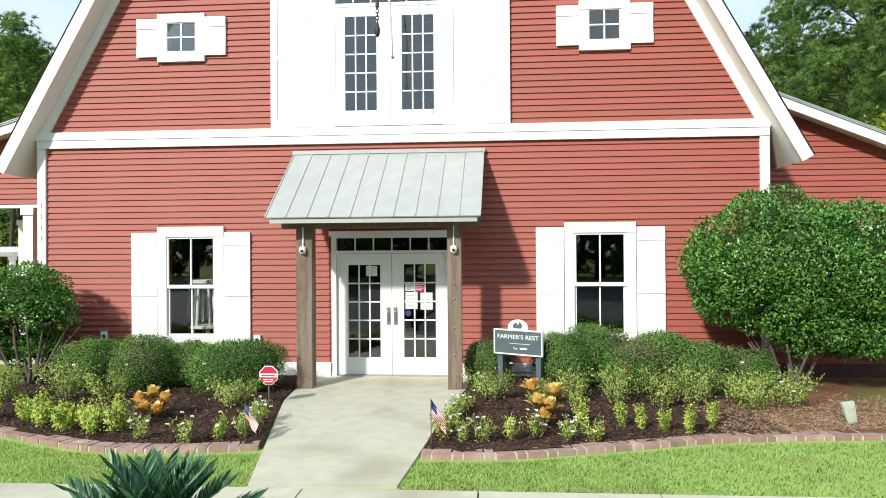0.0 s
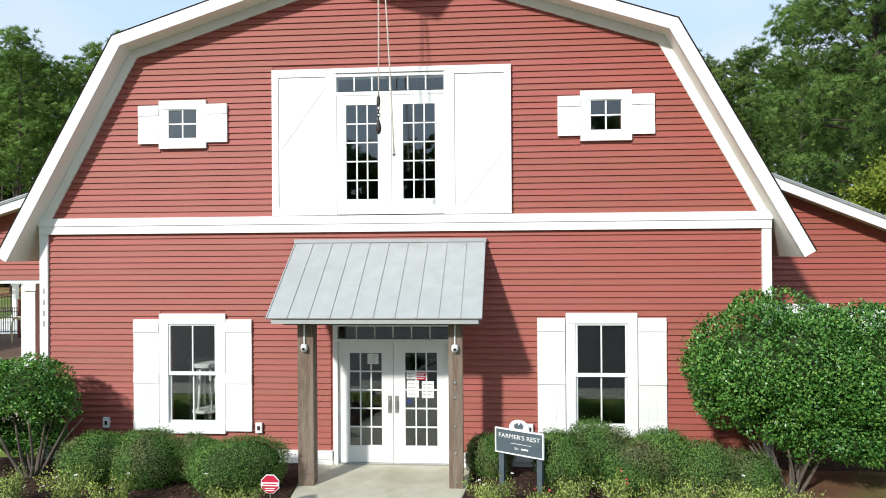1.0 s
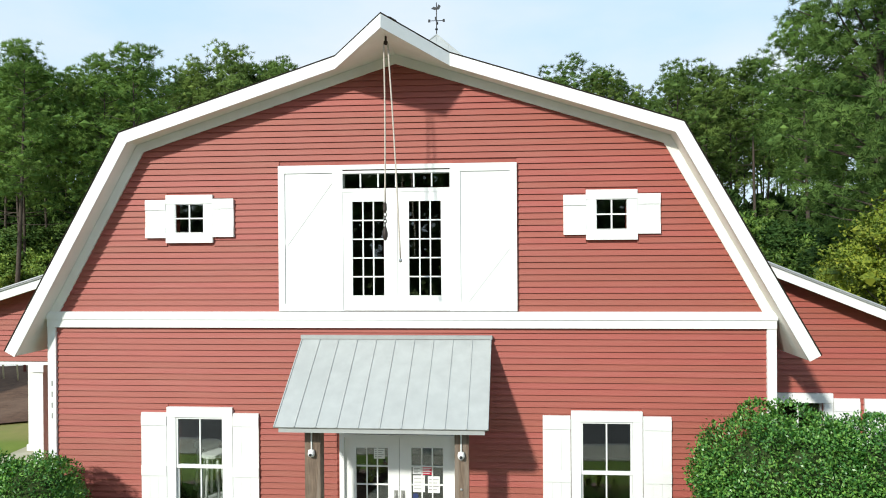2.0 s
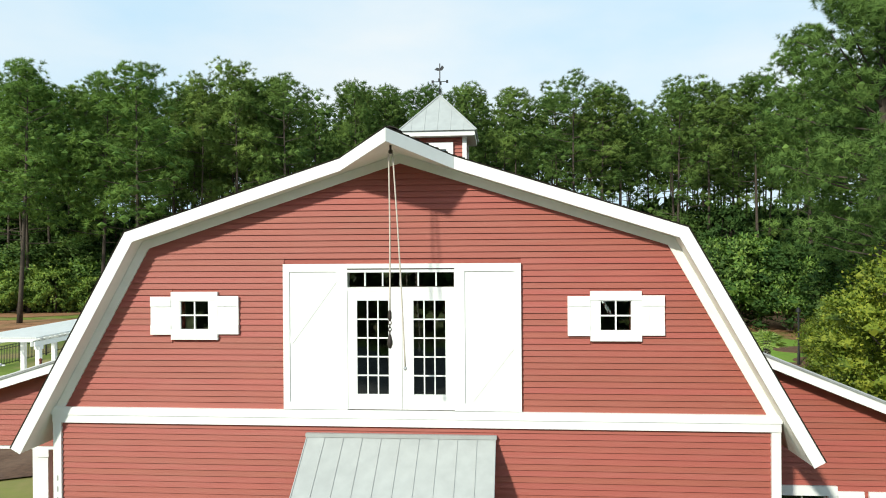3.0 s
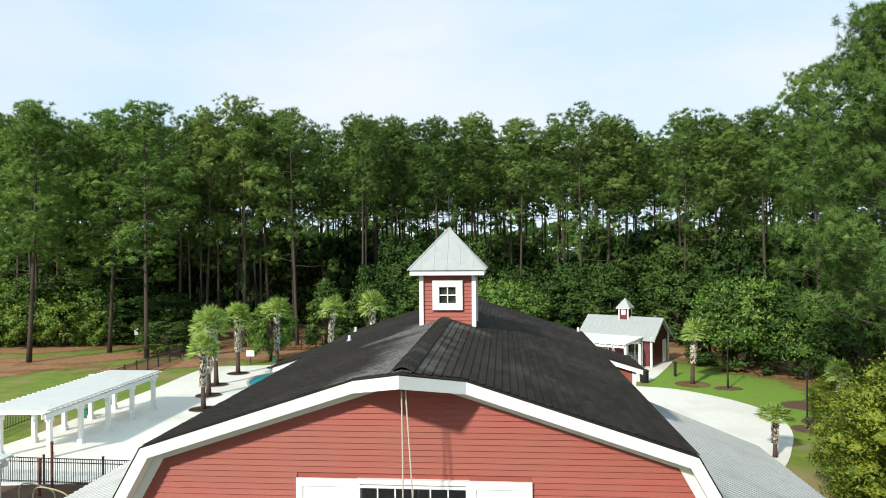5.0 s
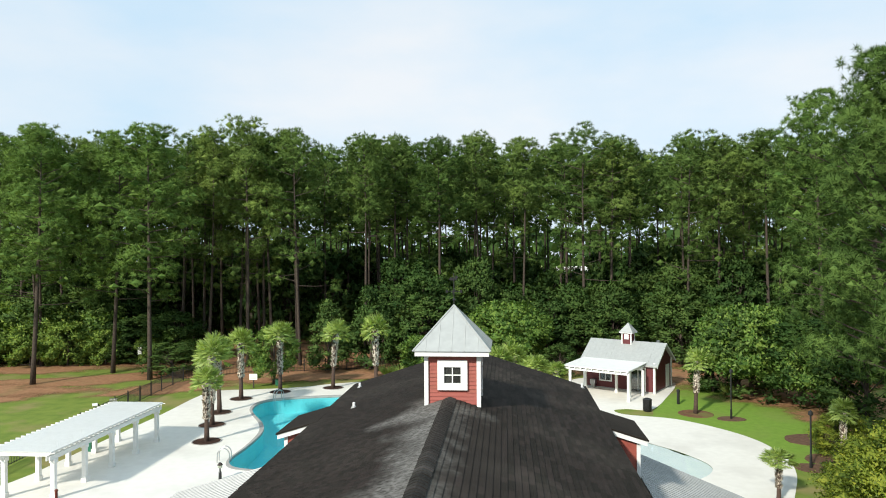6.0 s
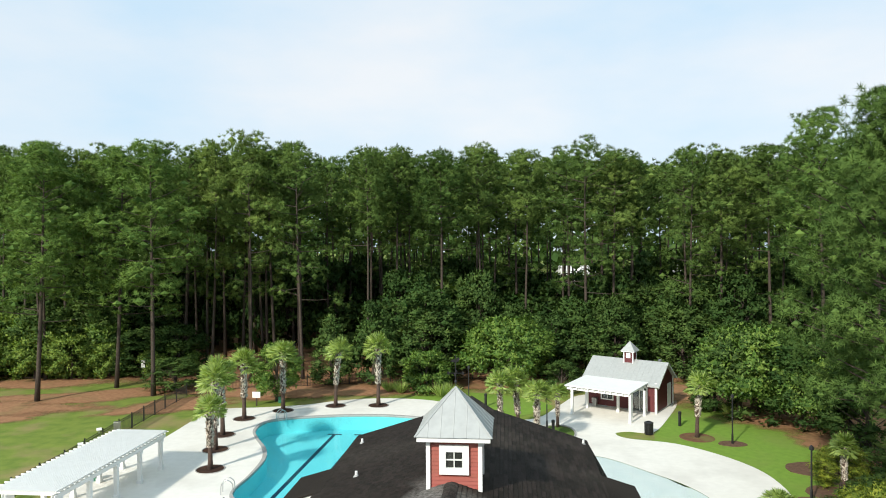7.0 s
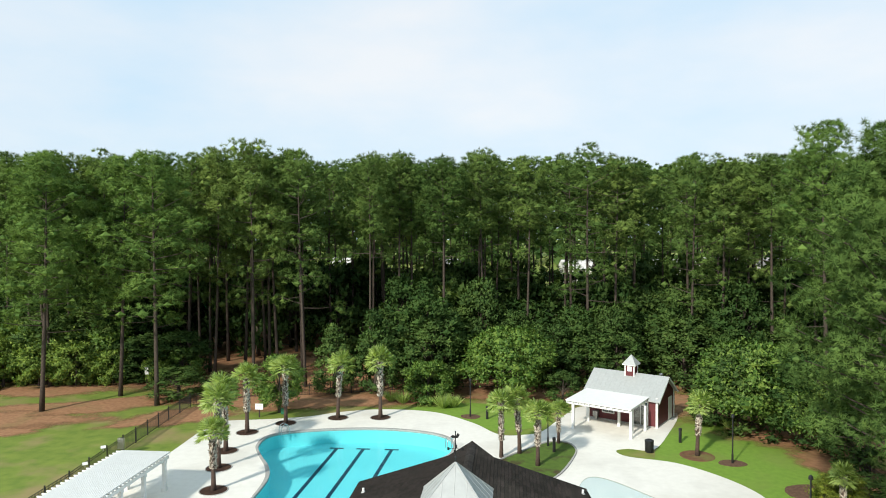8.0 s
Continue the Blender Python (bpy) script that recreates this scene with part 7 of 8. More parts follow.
def privet(x, y, foot, blobs, seed, label, count):
    """A tall clipped shrub on several bare stems."""
    r = np.random.default_rng(seed)
    pv = thing("privet_shrub", label, "shrub", "tall shrubs", at=pose(x, y, 0.04))
    for k in range(11):
        a = k * math.tau / 11 + r.uniform(-0.3, 0.3)
        top = Vector((math.cos(a) * r.uniform(0.3, 0.9), math.sin(a) * r.uniform(0.2, 0.5), foot + r.uniform(0.1, 0.4)))
        bm = bmesh.new()
        tube(bm, smooth_line([(0.08 * math.cos(a), 0.08 * math.sin(a), -0.05), Vector((top.x * 0.45 + r.uniform(-0.06, 0.06), top.y * 0.45, foot * 0.45)), top], 4), [0.035 - 0.0028 * j for j in range(9)], 7)
        part("stem", bm, M_TWIG, pv, "pale grey bare stem", smooth=True)
    out, lean = [], []
    for cx, cy, cz, rx, ry, rz in blobs:
        # solid dark core in place of the shade inside each clump
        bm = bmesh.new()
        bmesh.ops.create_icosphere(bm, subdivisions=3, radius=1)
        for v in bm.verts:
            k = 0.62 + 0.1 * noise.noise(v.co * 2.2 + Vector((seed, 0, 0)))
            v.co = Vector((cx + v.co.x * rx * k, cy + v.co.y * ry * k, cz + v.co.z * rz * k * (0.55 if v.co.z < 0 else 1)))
        part("inside", bm, M_CORE, pv, "dark core standing in for the shaded inside", smooth=True)
        lobes = 34
        n = int(count * (rx * rz) / sum(b[3] * b[5] for b in blobs) / lobes)
        big = np.array([rx, ry, rz])
        for q in range(lobes):
            az, h = q * 2.39996 + seed, 1 - 1.55 * (q + 0.5) / lobes
            way = unit(np.array([math.cos(az) * math.sqrt(1 - h * h), math.sin(az) * math.sqrt(1 - h * h), h]) + r.normal(size=3) * 0.12)
            size = r.uniform(0.22, 0.46)
            ctr = np.array([cx, cy, cz]) + way * big * (r.uniform(0.93, 1.06) - size * 0.95)
            v = unit(r.normal(size=(n, 3)) + way * 0.5)
            p = ctr + v * size * (big * 0.55 + 0.42 * rz) * (1 + r.normal(size=(n, 1)) * 0.07 - 0.12 * r.uniform(size=(n, 1)))
            lean.append(unit(v + way * 0.2 + r.normal(size=v.shape) * 0.65))
            out.append(leaves(p, v * 0.5 + r.normal(size=(n, 3)) * 0.7 + np.array([0, 0, 0.3]), r.uniform(0.7, 1.35, n) * 0.052, 0.031))
    part_mesh("foliage", array_mesh("foliage", np.concatenate(out), 4, M_PRIVET, np.concatenate(lean)), pv, "glossy bright green leaves")
    return pv


privet(5.95, -1.0, 0.6, [(-0.15, 0, 1.78, 1.38, 0.95, 1.12), (0.95, 0.05, 1.64, 1.15, 0.9, 1.08), (-0.45, 0.0, 1.58, 0.98, 0.8, 0.78), (1.75, 0.1, 1.5, 0.9, 0.8, 0.9), (1.3, 0.45, 0.85, 0.9, 0.6, 0.6), (2.4, 0.3, 1.0, 0.8, 0.7, 0.8), (0.0, -0.05, 1.12, 0.9, 0.75, 0.5), (0.75, 0.1, 0.95, 1.0, 0.8, 0.55), (1.9, 0.3, 0.72, 0.95, 0.7, 0.5), (2.9, 0.3, 0.8, 0.9, 0.7, 0.6), (0.55, -0.05, 0.80, 0.95, 0.75, 0.42), (1.45, 0.0, 0.70, 1.0, 0.75, 0.42), (2.35, 0.05, 0.62, 0.95, 0.7, 0.42)], 31,
       "large clipped privet shrub with dense glossy leaves", 125000)
privet(-5.62, -0.9, 0.75, [(-0.1, 0.0, 1.38, 0.78, 0.6, 0.55), (-0.95, 0.0, 1.32, 0.8, 0.6, 0.6), (0.25, 0.05, 1.12, 0.45, 0.45, 0.42), (-0.9, 0.1, 0.6, 0.6, 0.5, 0.45), (-0.2, 0.35, 0.5, 0.55, 0.32, 0.42)], 37,
       "tall open privet shrub on bare stems at the barn's corner", 23000)


def leafy_plant(name, label, category, group, x, y, h, w, n, size, material, seed, flowers=None, fcount=0, stems=8, droop=0.0, upright=0.6):
    r = np.random.default_rng(seed)
    pl = thing(name, label, category, group, at=pose(x, y, bed_height(x, y)))
    bm = bmesh.new()
    tips = []
    for k in range(stems):
        a = r.uniform(0, math.tau)
        q = r.uniform(0.2, 1.0)
        tip = np.array([math.cos(a) * w * q, math.sin(a) * w * q, h * r.uniform(0.65, 1.0)])
        tips.append(tip)
        tube(bm, [(0, 0, -0.02), Vector(tip * 0.55) + Vector((0, 0, h * 0.1)), Vector(tip)], [0.006, 0.005, 0.003], 4)
    tagged(part("stem", bm, M_TWIG, pl), kind="stuff")
    t = np.array(tips)[r.integers(0, stems, n)]
    f = r.uniform(0.25, 1.05, n)[:, None]
    p = t * f + r.normal(size=(n, 3)) * np.array([w, w, h]) * 0.13
    p[:, 2] = np.maximum(p[:, 2], 0.02)
    d = r.normal(size=(n, 3)) * 0.8 + np.array([0, 0, upright]) + unit(t) * 0.5
    d[:, 2] -= droop
    part_mesh("foliage", array_mesh("foliage", leaves(p, d, r.uniform(0.7, 1.3, n) * size, size * 0.42), 4, material, unit(unit(p - np.array([0, 0, h * 0.35])) + np.array([0, -0.2, 0.5]) + r.normal(size=p.shape) * 0.3)), pl)
    for k in range(fcount):
        c = np.array(tips[k % stems]) * r.uniform(0.8, 1.08) + r.normal(size=3) * w * 0.25
        c[2] = max(c[2], 0.08) + 0.02
        m = 6
        an = np.arange(m) * math.tau / m
        dd = np.stack([np.cos(an), np.sin(an) - 0.3, 0.35 * np.ones(m)], 1)
        part_mesh("flower", array_mesh("flower", leaves(np.repeat(c[None], m, 0), dd, 0.026, 0.024), 4, flowers), pl, "small white flower" if flowers == M_PETAL else "coral red bloom")
    return pl


LIME = [(-4.5, -3.21), (-3.55, -3.61), (-3.2, -3.71), (-2.95, -3.61), (-2.62, -3.68), (-2.85, -3.76), (-3.9, -3.36), (2.68, -3.26), (3.12, -3.34), (3.33, -3.46), (3.55, -3.51), (3.78, -3.58), (4.15, -3.26)]
for i, (x, y) in enumerate(LIME):
    k = 0.8 + 0.4 * ((i * 37) % 10) / 10
    leafy_plant("lime_plant", "lime green drooping bedding plant", "plant", "lime plants", x, y, (0.34 if x < 0 else 0.30) * k, (0.17 if x < 0 else 0.10) * k, 1000 if x < 0 else 600, 0.040 if x < 0 else 0.034, M_LIME, 800 + i, droop=1.5 if x < 0 else 1.0)
VINCA = [(-1.3, -3.99), (-1.05, -3.89), (-1.6, -4.13), (-1.15, -3.12), (-1.08, -3.42), (-2.15, -4.02), (1.15, -3.89), (1.35, -3.99), (1.55, -3.97), (1.85, -3.87), (2.12, -3.77), (2.45, -3.89), (2.72, -3.89), (1.22, -2.97), (1.18, -3.37), (1.3, -2.62), (-0.98, -3.72)]
for i, (x, y) in enumerate(VINCA):
    leafy_plant("vinca_plant", "small bedding plant with white flowers", "plant", "white flowers", x, y, 0.25, 0.15, 330, 0.036, M_LIME if i % 3 == 0 else M_OLIVE, 840 + i, M_PETAL, 4 + i % 4, 7)
ROSES = [(-5.0, -2.2, 0.46), (-4.2, -2.15, 0.5), (-5.6, -2.45, 0.42), (-3.55, -2.2, 0.44), (-1.75, -2.35, 0.34), (1.66, -1.9, 0.38), (2.25, -2.1, 0.30), (3.3, -2.1, 0.5), (3.85, -2.25, 0.55), (4.3, -2.2, 0.5), (4.95, -2.25, 0.42), (5.45, -2.2, 0.42), (2.8, -2.0, 0.42), (5.0, -1.9, 0.4)]
for i, (x, y, h) in enumerate(ROSES):
    leafy_plant("rose_bush", "loose olive-green rose bush with thin stems", "shrub", "rose bushes", x, y, h, 0.36, 1300, 0.038, M_OLIVE, 880 + i, M_PINK if i in (6, 7, 10, 8) else M_PETAL, 2 + i % 2, 14)


def croton(x, y, s, seed, heads):
    """Upright rosettes of broad leaves on short stems; heads: their places above the foot."""
    r = np.random.default_rng(seed)
    cr = thing("croton_plant", "croton plant with broad orange and yellow leaves", "plant", "croton plants", at=pose(x, y, bed_height(x, y)))
    for hx, hy, hz in heads:
        for k in range(24):
            az = k * 2.4 + r.uniform(-0.3, 0.3)
            el = (1.45 if k < 8 else 1.22 if k < 17 else 0.7) + r.uniform(-0.1, 0.1)
            L, w = s * r.uniform(0.13, 0.18), s * r.uniform(0.034, 0.044)
            bm = bmesh.new()
            rows = []
            for j in range(6):
                f = j / 5
                e = el - 0.15 * f * f
                wd = w * math.sin(math.pi * (0.10 + 0.86 * f) ** 1.15 * 0.95) if j < 5 else 0.003
                c = Vector((hx + math.cos(az) * math.cos(e) * L * f, hy + math.sin(az) * math.cos(e) * L * f, hz + math.sin(e) * L * f))
                sd = Vector((-math.sin(az), math.cos(az), 0)) * wd
                rows.append([bm.verts.new(c - sd + Vector((0, 0, wd * 0.35))), bm.verts.new(c), bm.verts.new(c + sd + Vector((0, 0, wd * 0.35)))])
            for a, b in zip(rows, rows[1:]):
                bm.faces.new((a[0], a[1], b[1], b[0]))
                bm.faces.new((a[1], a[2], b[2], b[1]))
            part("leaf", bm, M_CROTON if k < 18 else M_CROTON_LOW, cr, smooth=True)
        bm = bmesh.new()
        tube(bm, [(hx * 0.3, hy * 0.3, -0.03), (hx, hy, hz + 0.02)], 0.012, 6)
        part("stem", bm, M_TWIG, cr)


croton(-2.52, -3.05, 1.12, 1, [(-0.15, 0.0, 0.15), (0.0, 0.03, 0.22), (0.16, 0.0, 0.16), (-0.05, -0.1, 0.07), (0.12, -0.12, 0.05)])
croton(2.25, -3.2, 1.2, 2, [(-0.12, 0.04, 0.35), (0.14, 0.03, 0.30), (-0.06, -0.06, 0.20), (0.07, -0.1, 0.16), (0.02, -0.12, 0.05)])


# sago palm by the pavement
def sago(x, y, seed):
    r = np.random.default_rng(seed)
    sg = thing("sago_palm", "dark green sago palm with stiff feathered fronds", "palm", at=pose(x, y, 0))
    bm = bmesh.new()
    lathe(bm, [(0.12, 0), (0.14, 0.07), (0.10, 0.14), (0.05, 0.17)], 12)
    part("trunk", bm, M_PTRUNK, sg)
    for k in range(24):
        az = k * 2.39996 + r.uniform(-0.1, 0.1)
        el = 1.5 - 0.62 * (k / 24) + r.uniform(-0.06, 0.06)
        L = r.uniform(0.66, 0.80)
        pts = []
        for j in range(15):
            f = j / 14
            e = el - 0.22 * f * f
            pts.append(np.array([math.cos(az) * math.cos(e) * L * f, math.sin(az) * math.cos(e) * L * f, -0.02 + math.sin(e) * L * f]))
        out = []
        for j in range(2, 15):
            c = pts[j]
            fw = unit(pts[j] - pts[j - 1])
            sd = unit(np.cross(fw, [0, 0, 1.0]))
            up = np.cross(sd, fw)
            for q in range(6):
                cc = c - (pts[j] - pts[j - 1]) * q / 6
                ll = 0.15 * math.sin(math.pi * min(1, 0.3 + 0.65 * (1 - (j - q / 6) / 15))) + 0.03
                for s in (-1, 1):
                    out.append(leaves(cc[None], (sd * s * 0.62 + fw * 0.9 + up * 0.25)[None], ll, 0.021))
        fr = part_mesh("frond", array_mesh("frond", np.concatenate(out), 4, M_SAGO), sg)
        bm = bmesh.new()
        tube(bm, [Vector(q) for q in pts[::2]], [0.012 - 0.0012 * j for j in range(8)], 5)
        part("rachis", bm, M_SAGO, fr)


sago(-0.46, -7.0, 5)

# name sign on two posts
sign = thing("name_sign", "slate blue garden sign with white lettering and arched crest", "sign", at=pose(2.06, -1.12, 0, 0, 0, -30))
sign.scale = (1.16, 1, 1)
for x in (-0.27, 0.27):
    boxpart("post", sign, M_SLATE, x - 0.035, x + 0.035, 0.0, 0.07, 0.0, 0.90, 0.006)
boxpart("board", sign, M_SLATE, -0.335, 0.335, -0.03, -0.002, 0.57, 0.92, 0.004, "slate blue board")
for a in ((-0.345, 0.345, 0.912, 0.93), (-0.345, 0.345, 0.56, 0.578), (-0.345, -0.327, 0.578, 0.912), (0.327, 0.345, 0.578, 0.912)):
    boxpart("border", sign, M_WHITE, a[0], a[1], -0.038, -0.004, a[2], a[3])
bm = bmesh.new()
extruded(bm, [(-0.14, -0.03, 0.931)] + [(0.14 * math.cos(math.pi - math.pi * k / 12), -0.03, 0.96 + 0.12 * math.sin(math.pi * k / 12)) for k in range(13)] + [(0.14, -0.03, 0.931)], (0, 0.026, 0))
part("crest", bm, M_WHITE, sign, "white arched crest")
bm = bmesh.new()
extruded(bm, [(-0.06, -0.034, 0.95), (-0.07, -0.034, 1.0), (-0.02, -0.034, 1.04), (0.0, -0.034, 1.0), (0.03, -0.034, 1.05), (0.07, -0.034, 1.0), (0.05, -0.034, 0.95)], (0, 0.003, 0))
part("crest_mark", bm, M_SLATE, sign)
boxpart("rule", sign, M_WHITE, -0.12, 0.17, -0.034, -0.031, 0.722, 0.728)
boxpart("date_bar", sign, M_WHITE, 0.03, 0.13, -0.034, -0.031, 0.645, 0.668)


def lettering(text, size, x, z, parent, material):
    cu = bpy.data.curves.new("lettering", "FONT")
    cu.body, cu.size, cu.extrude, cu.align_x, cu.align_y = text, size, 0.0015, "CENTER", "CENTER"
    tmp = bpy.data.objects.new("lettering", cu)
    scene.collection.objects.link(tmp)
    bpy.context.view_layer.update()
    me = bpy.data.meshes.new_from_object(tmp.evaluated_get(bpy.context.evaluated_depsgraph_get()))
    bpy.data.objects.remove(tmp)
    me.materials.clear()
    me.materials.append(material)
    ob = part_mesh("lettering", me, parent, "white raised lettering")
    ob.matrix_basis = pose(x, -0.0325, z, 90)


lettering("FARMER'S REST", 0.088, 0.0, 0.82, sign, M_WHITE)
lettering("Est.", 0.045, -0.03, 0.655, sign, M_WHITE)

# small octagonal yard sign, with bars for its writing
ys = thing("yard_sign", "small red octagonal yard sign with white band on a stake", "sign", at=pose(-1.35, -2.15, 0.05))
bm = bmesh.new()
tube(bm, [(0, 0, 0), (0, 0, 0.36)], 0.007, 6)
part("stake", bm, M_STEEL, ys)
for rad, y, mt, nm in ((0.137, 0.004, M_WHITE, "rim"), (0.125, -0.004, M_SIGNRED, "face")):
    bm = bmesh.new()
    extruded(bm, [(rad * math.cos(math.radians(22.5 + 45 * k)), y - 0.004, 0.375 + rad * math.sin(math.radians(22.5 + 45 * k))) for k in range(8)], (0, 0.006, 0))
    part(nm, bm, mt, ys)
boxpart("band", ys, M_WHITE, -0.124, 0.124, -0.0125, -0.0085, 0.35, 0.40)
boxpart("text_bar", ys, M_WHITE, -0.07, 0.07, -0.0125, -0.0085, 0.312, 0.324)
boxpart("text_bar", ys, M_WHITE, -0.06, 0.06, -0.0125, -0.0085, 0.285, 0.297)
boxpart("text_bar", ys, M_SIGNRED, -0.095, 0.095, -0.0145, -0.013, 0.368, 0.384)


def flag(x, y, turn, seed, size):
    fl = thing("small_flag", "small striped red, white and blue flag drooping on a stick", "flag", "small flags", at=pose(x, y, 0.03, 0, 0, turn))
    fl.scale = (size, size, size)
    bm = bmesh.new()
    tube(bm, [(0, 0, 0), (0.0, 0, 0.46)], 0.005, 6)
    part("stick", bm, M_WOOD, fl)
    wave = lambda u, v: Vector((0.006 + 0.16 * u - 0.02 * u * v, 0.02 * math.sin(6 * u + 5 * v + seed), 0.45 - 0.17 * v - 0.23 * u * (1 - 0.2 * v)))
    for k in range(13):
        for u0, u1, mt in ((0, 0.34, M_BLUE), (0.34, 1.0, None)) if k < 7 else ((0, 1.0, None),):
            bm = bmesh.new()
            n = 6
            grid = [[bm.verts.new(wave(u0 + (u1 - u0) * i / n, (k + j) / 13)) for j in (0, 1)] for i in range(n + 1)]
            for a, b in zip(grid, grid[1:]):
                bm.faces.new((a[0], a[1], b[1], b[0]))
            part("canton" if mt else "stripe", bm, mt or (M_STRIPE if k % 2 == 0 else M_WHITE), fl)


flag(1.02, -4.02, 20, 0, 1.08)
flag(-1.0, -3.98, -10, 2, 0.92)

stone = bmesh.new()
box(stone, -0.07, 0.07, -0.03, 0.03, -0.03, 0.25)
bmesh.ops.subdivide_edges(stone, edges=stone.edges[:], cuts=3, use_grid_fill=True)
for v in stone.verts:
    k = 0.74 + 0.26 * min(1.0, max(0.0, v.co.z / 0.22))
    v.co = Vector((v.co.x * k + 0.004 * noise.noise(v.co * 14), v.co.y * k + 0.006 * noise.noise(v.co * 11), v.co.z + 0.010 * noise.noise(v.co * 9)))
bevelled(stone, 0.004)
bmesh.ops.rotate(stone, verts=stone.verts[:], cent=(0, 0, 0), matrix=Matrix.Rotation(-0.17, 3, "Y") @ Matrix.Rotation(-0.12, 3, "X"))
solid("stone_marker", stone, M_STONE, "small grey-green stone marker leaning in the pine straw", "stone", smooth=True).matrix_basis = pose(5.81, -2.99, bed_height(5.81, -2.99))

# ---- pieces: siding, bricks, fence pickets, shingles ----
COURSE = 0.1016


def plank_mesh(a0, a1, b0, b1, y, z0, z1):
    """A lap board from a to b: thick at its lower edge."""
    bm = bmesh.new()
    t0, t1 = 0.028, 0.004
    loop0 = [(a0, y - t0, z0), (b0, y - t0, z0), (b1, y - t1, z1), (a1, y - t1, z1)]
    back = [(a0, y + 0.003, z0), (b0, y + 0.003, z0), (b1, y + 0.003, z1), (a1, y + 0.003, z1)]
    va, vb = [bm.verts.new(p) for p in loop0], [bm.verts.new(p) for p in back]
    bm.faces.new(va)
    bm.faces.new(vb[::-1])
    for i in range(4):
        j = (i + 1) % 4
        bm.faces.new((va[j], va[i], vb[i], vb[j]))
    return bm


CASED = [(-1.03, 1.03, 0.0, 2.44), (-3.975, -2.825, 0.52, 2.54), (2.855, 3.995, 0.54, 2.55), (-3.96, -3.14, 5.34, 6.155), (3.115, 3.935, 5.34, 6.155), (-0.955, 0.955, 4.17, 6.62)]
CASED += [(-1.995, 1.995, 4.17, 6.62)]


def side_half(z):
    return min(5.953, half_width(z, THICK + 0.10))


z = 0.262
while z < 8.42:
    z1 = z + COURSE
    if z < 3.9:
        z1 = min(z1, 3.9)
    if 3.899 <= z < 4.17:
        z = 4.17
        continue
    w0, w1 = side_half(z), side_half(z1)
    if w0 > 0.05:
        for a, b in spans(-w0, w0, z, z1, CASED):
            a1 = max(a, -w1) if a < -w0 + 1e-6 else a
            b1 = min(b, w1) if b > w0 - 1e-6 else b
            if b1 > a1:
                part("plank", plank_mesh(a, a1, b, b1, 0.027, z, z1 - 0.0005), M_RED, wall_front)
    z = z1
wing_wall = bpy.data.objects["wall_wing"]
z = 0.262
while z < 4.7:
    z1 = z + COURSE
    xr = min(10.4, (7.53 - 0.17 - z1) / 0.408)
    for a, b in spans(6.06, xr, z, z1, [(6.47, 7.6, 0.55, 2.59), (8.6, 9.73, 0.55, 2.59)]):
        part("plank", plank_mesh(a, a, b, b, 1.377, z, z1 - 0.0005), M_RED, wing_wall)
    z = z1
porch_header = [o for o in bpy.data.objects if o.name.startswith("header") and o.parent and o.parent.name.startswith("side_porch") and "trim" not in o.name][0]
z = 3.07
while z < 4.6:
    z1 = z + COURSE
    xl = -min(10.5, (6.85 - 0.17 - z1) / 0.305)
    if xl < -6.2:
        part("plank", plank_mesh(xl, xl, -6.1, -6.1, 1.357, z, z1 - 0.0005), M_RED, porch_header)
    z = z1
for k in range(16):
    z = 8.18 + COURSE * k
    if z > 9.72:
        break
    for a, b in spans(CUX - CUH + 0.057, CUX + CUH - 0.057, z, z + COURSE, [(CUX - 0.40, CUX + 0.40, 8.87, 9.66)]):
        part("plank", plank_mesh(a, a, b, b, CUY - CUH + 0.027, z, z + COURSE - 0.001), M_RED, cupola)
    bm = plank_mesh(-CUH + 0.057, -CUH + 0.057, CUH - 0.057, CUH - 0.057, -CUH + 0.027, z, z + COURSE - 0.001)
    bmesh.ops.transform(bm, verts=bm.verts[:], matrix=pose(CUX, CUY, 0, 0, 0, 90))
    part("plank", bm, M_RED, cupola)

# brick edging: a brick across, then two side by side lengthwise, along the curve of each bed
bm = bmesh.new()
box(bm, -0.0925, 0.0925, -0.0435, 0.0435, 0.0, 0.062)
bevelled(bm, 0.007)
brick_me = mesh_of("brick", bm, M_BRICK)
for line in (EDGE_L, EDGE_R):
    ed = thing("brick_edging", "curved edging of pink-red bricks with pale mortar", "brick edging", kind="structure")
    bm = bmesh.new()
    for a, b in zip(line, line[1:]):
        n = Vector((-(b - a).y, (b - a).x)).normalized() * 0.087
        extruded(bm, [(a.x - n.x, a.y - n.y, -0.01), (b.x - n.x, b.y - n.y, -0.01), (b.x + n.x, b.y + n.y, -0.01), (a.x + n.x, a.y + n.y, -0.01)], (0, 0, 0.065))
    part("mortar_bed", bm, M_MORTAR, ed, "pale mortar")
    left, across = 0.05, True
    for a, b in zip(line, line[1:]):
        d = (b - a).length
        turn = math.degrees(math.atan2((b - a).y, (b - a).x))
        while left < d:
            q = a.lerp(b, left / d)
            for row in ((0,) if across else (-1, 1)):
                n = Vector((-(b - a).y, (b - a).x)).normalized() * 0.051 * row
                ob = new("brick", brick_me)
                ob.parent = ed
                ob.matrix_basis = pose(q.x + n.x, q.y + n.y, rnd.uniform(-0.003, 0.004), rnd.uniform(-1.5, 1.5), rnd.uniform(-1.5, 1.5), turn + (90 if across else 0) + rnd.uniform(-1.5, 1.5))
            left += 0.157
            across = not across
        left -= d

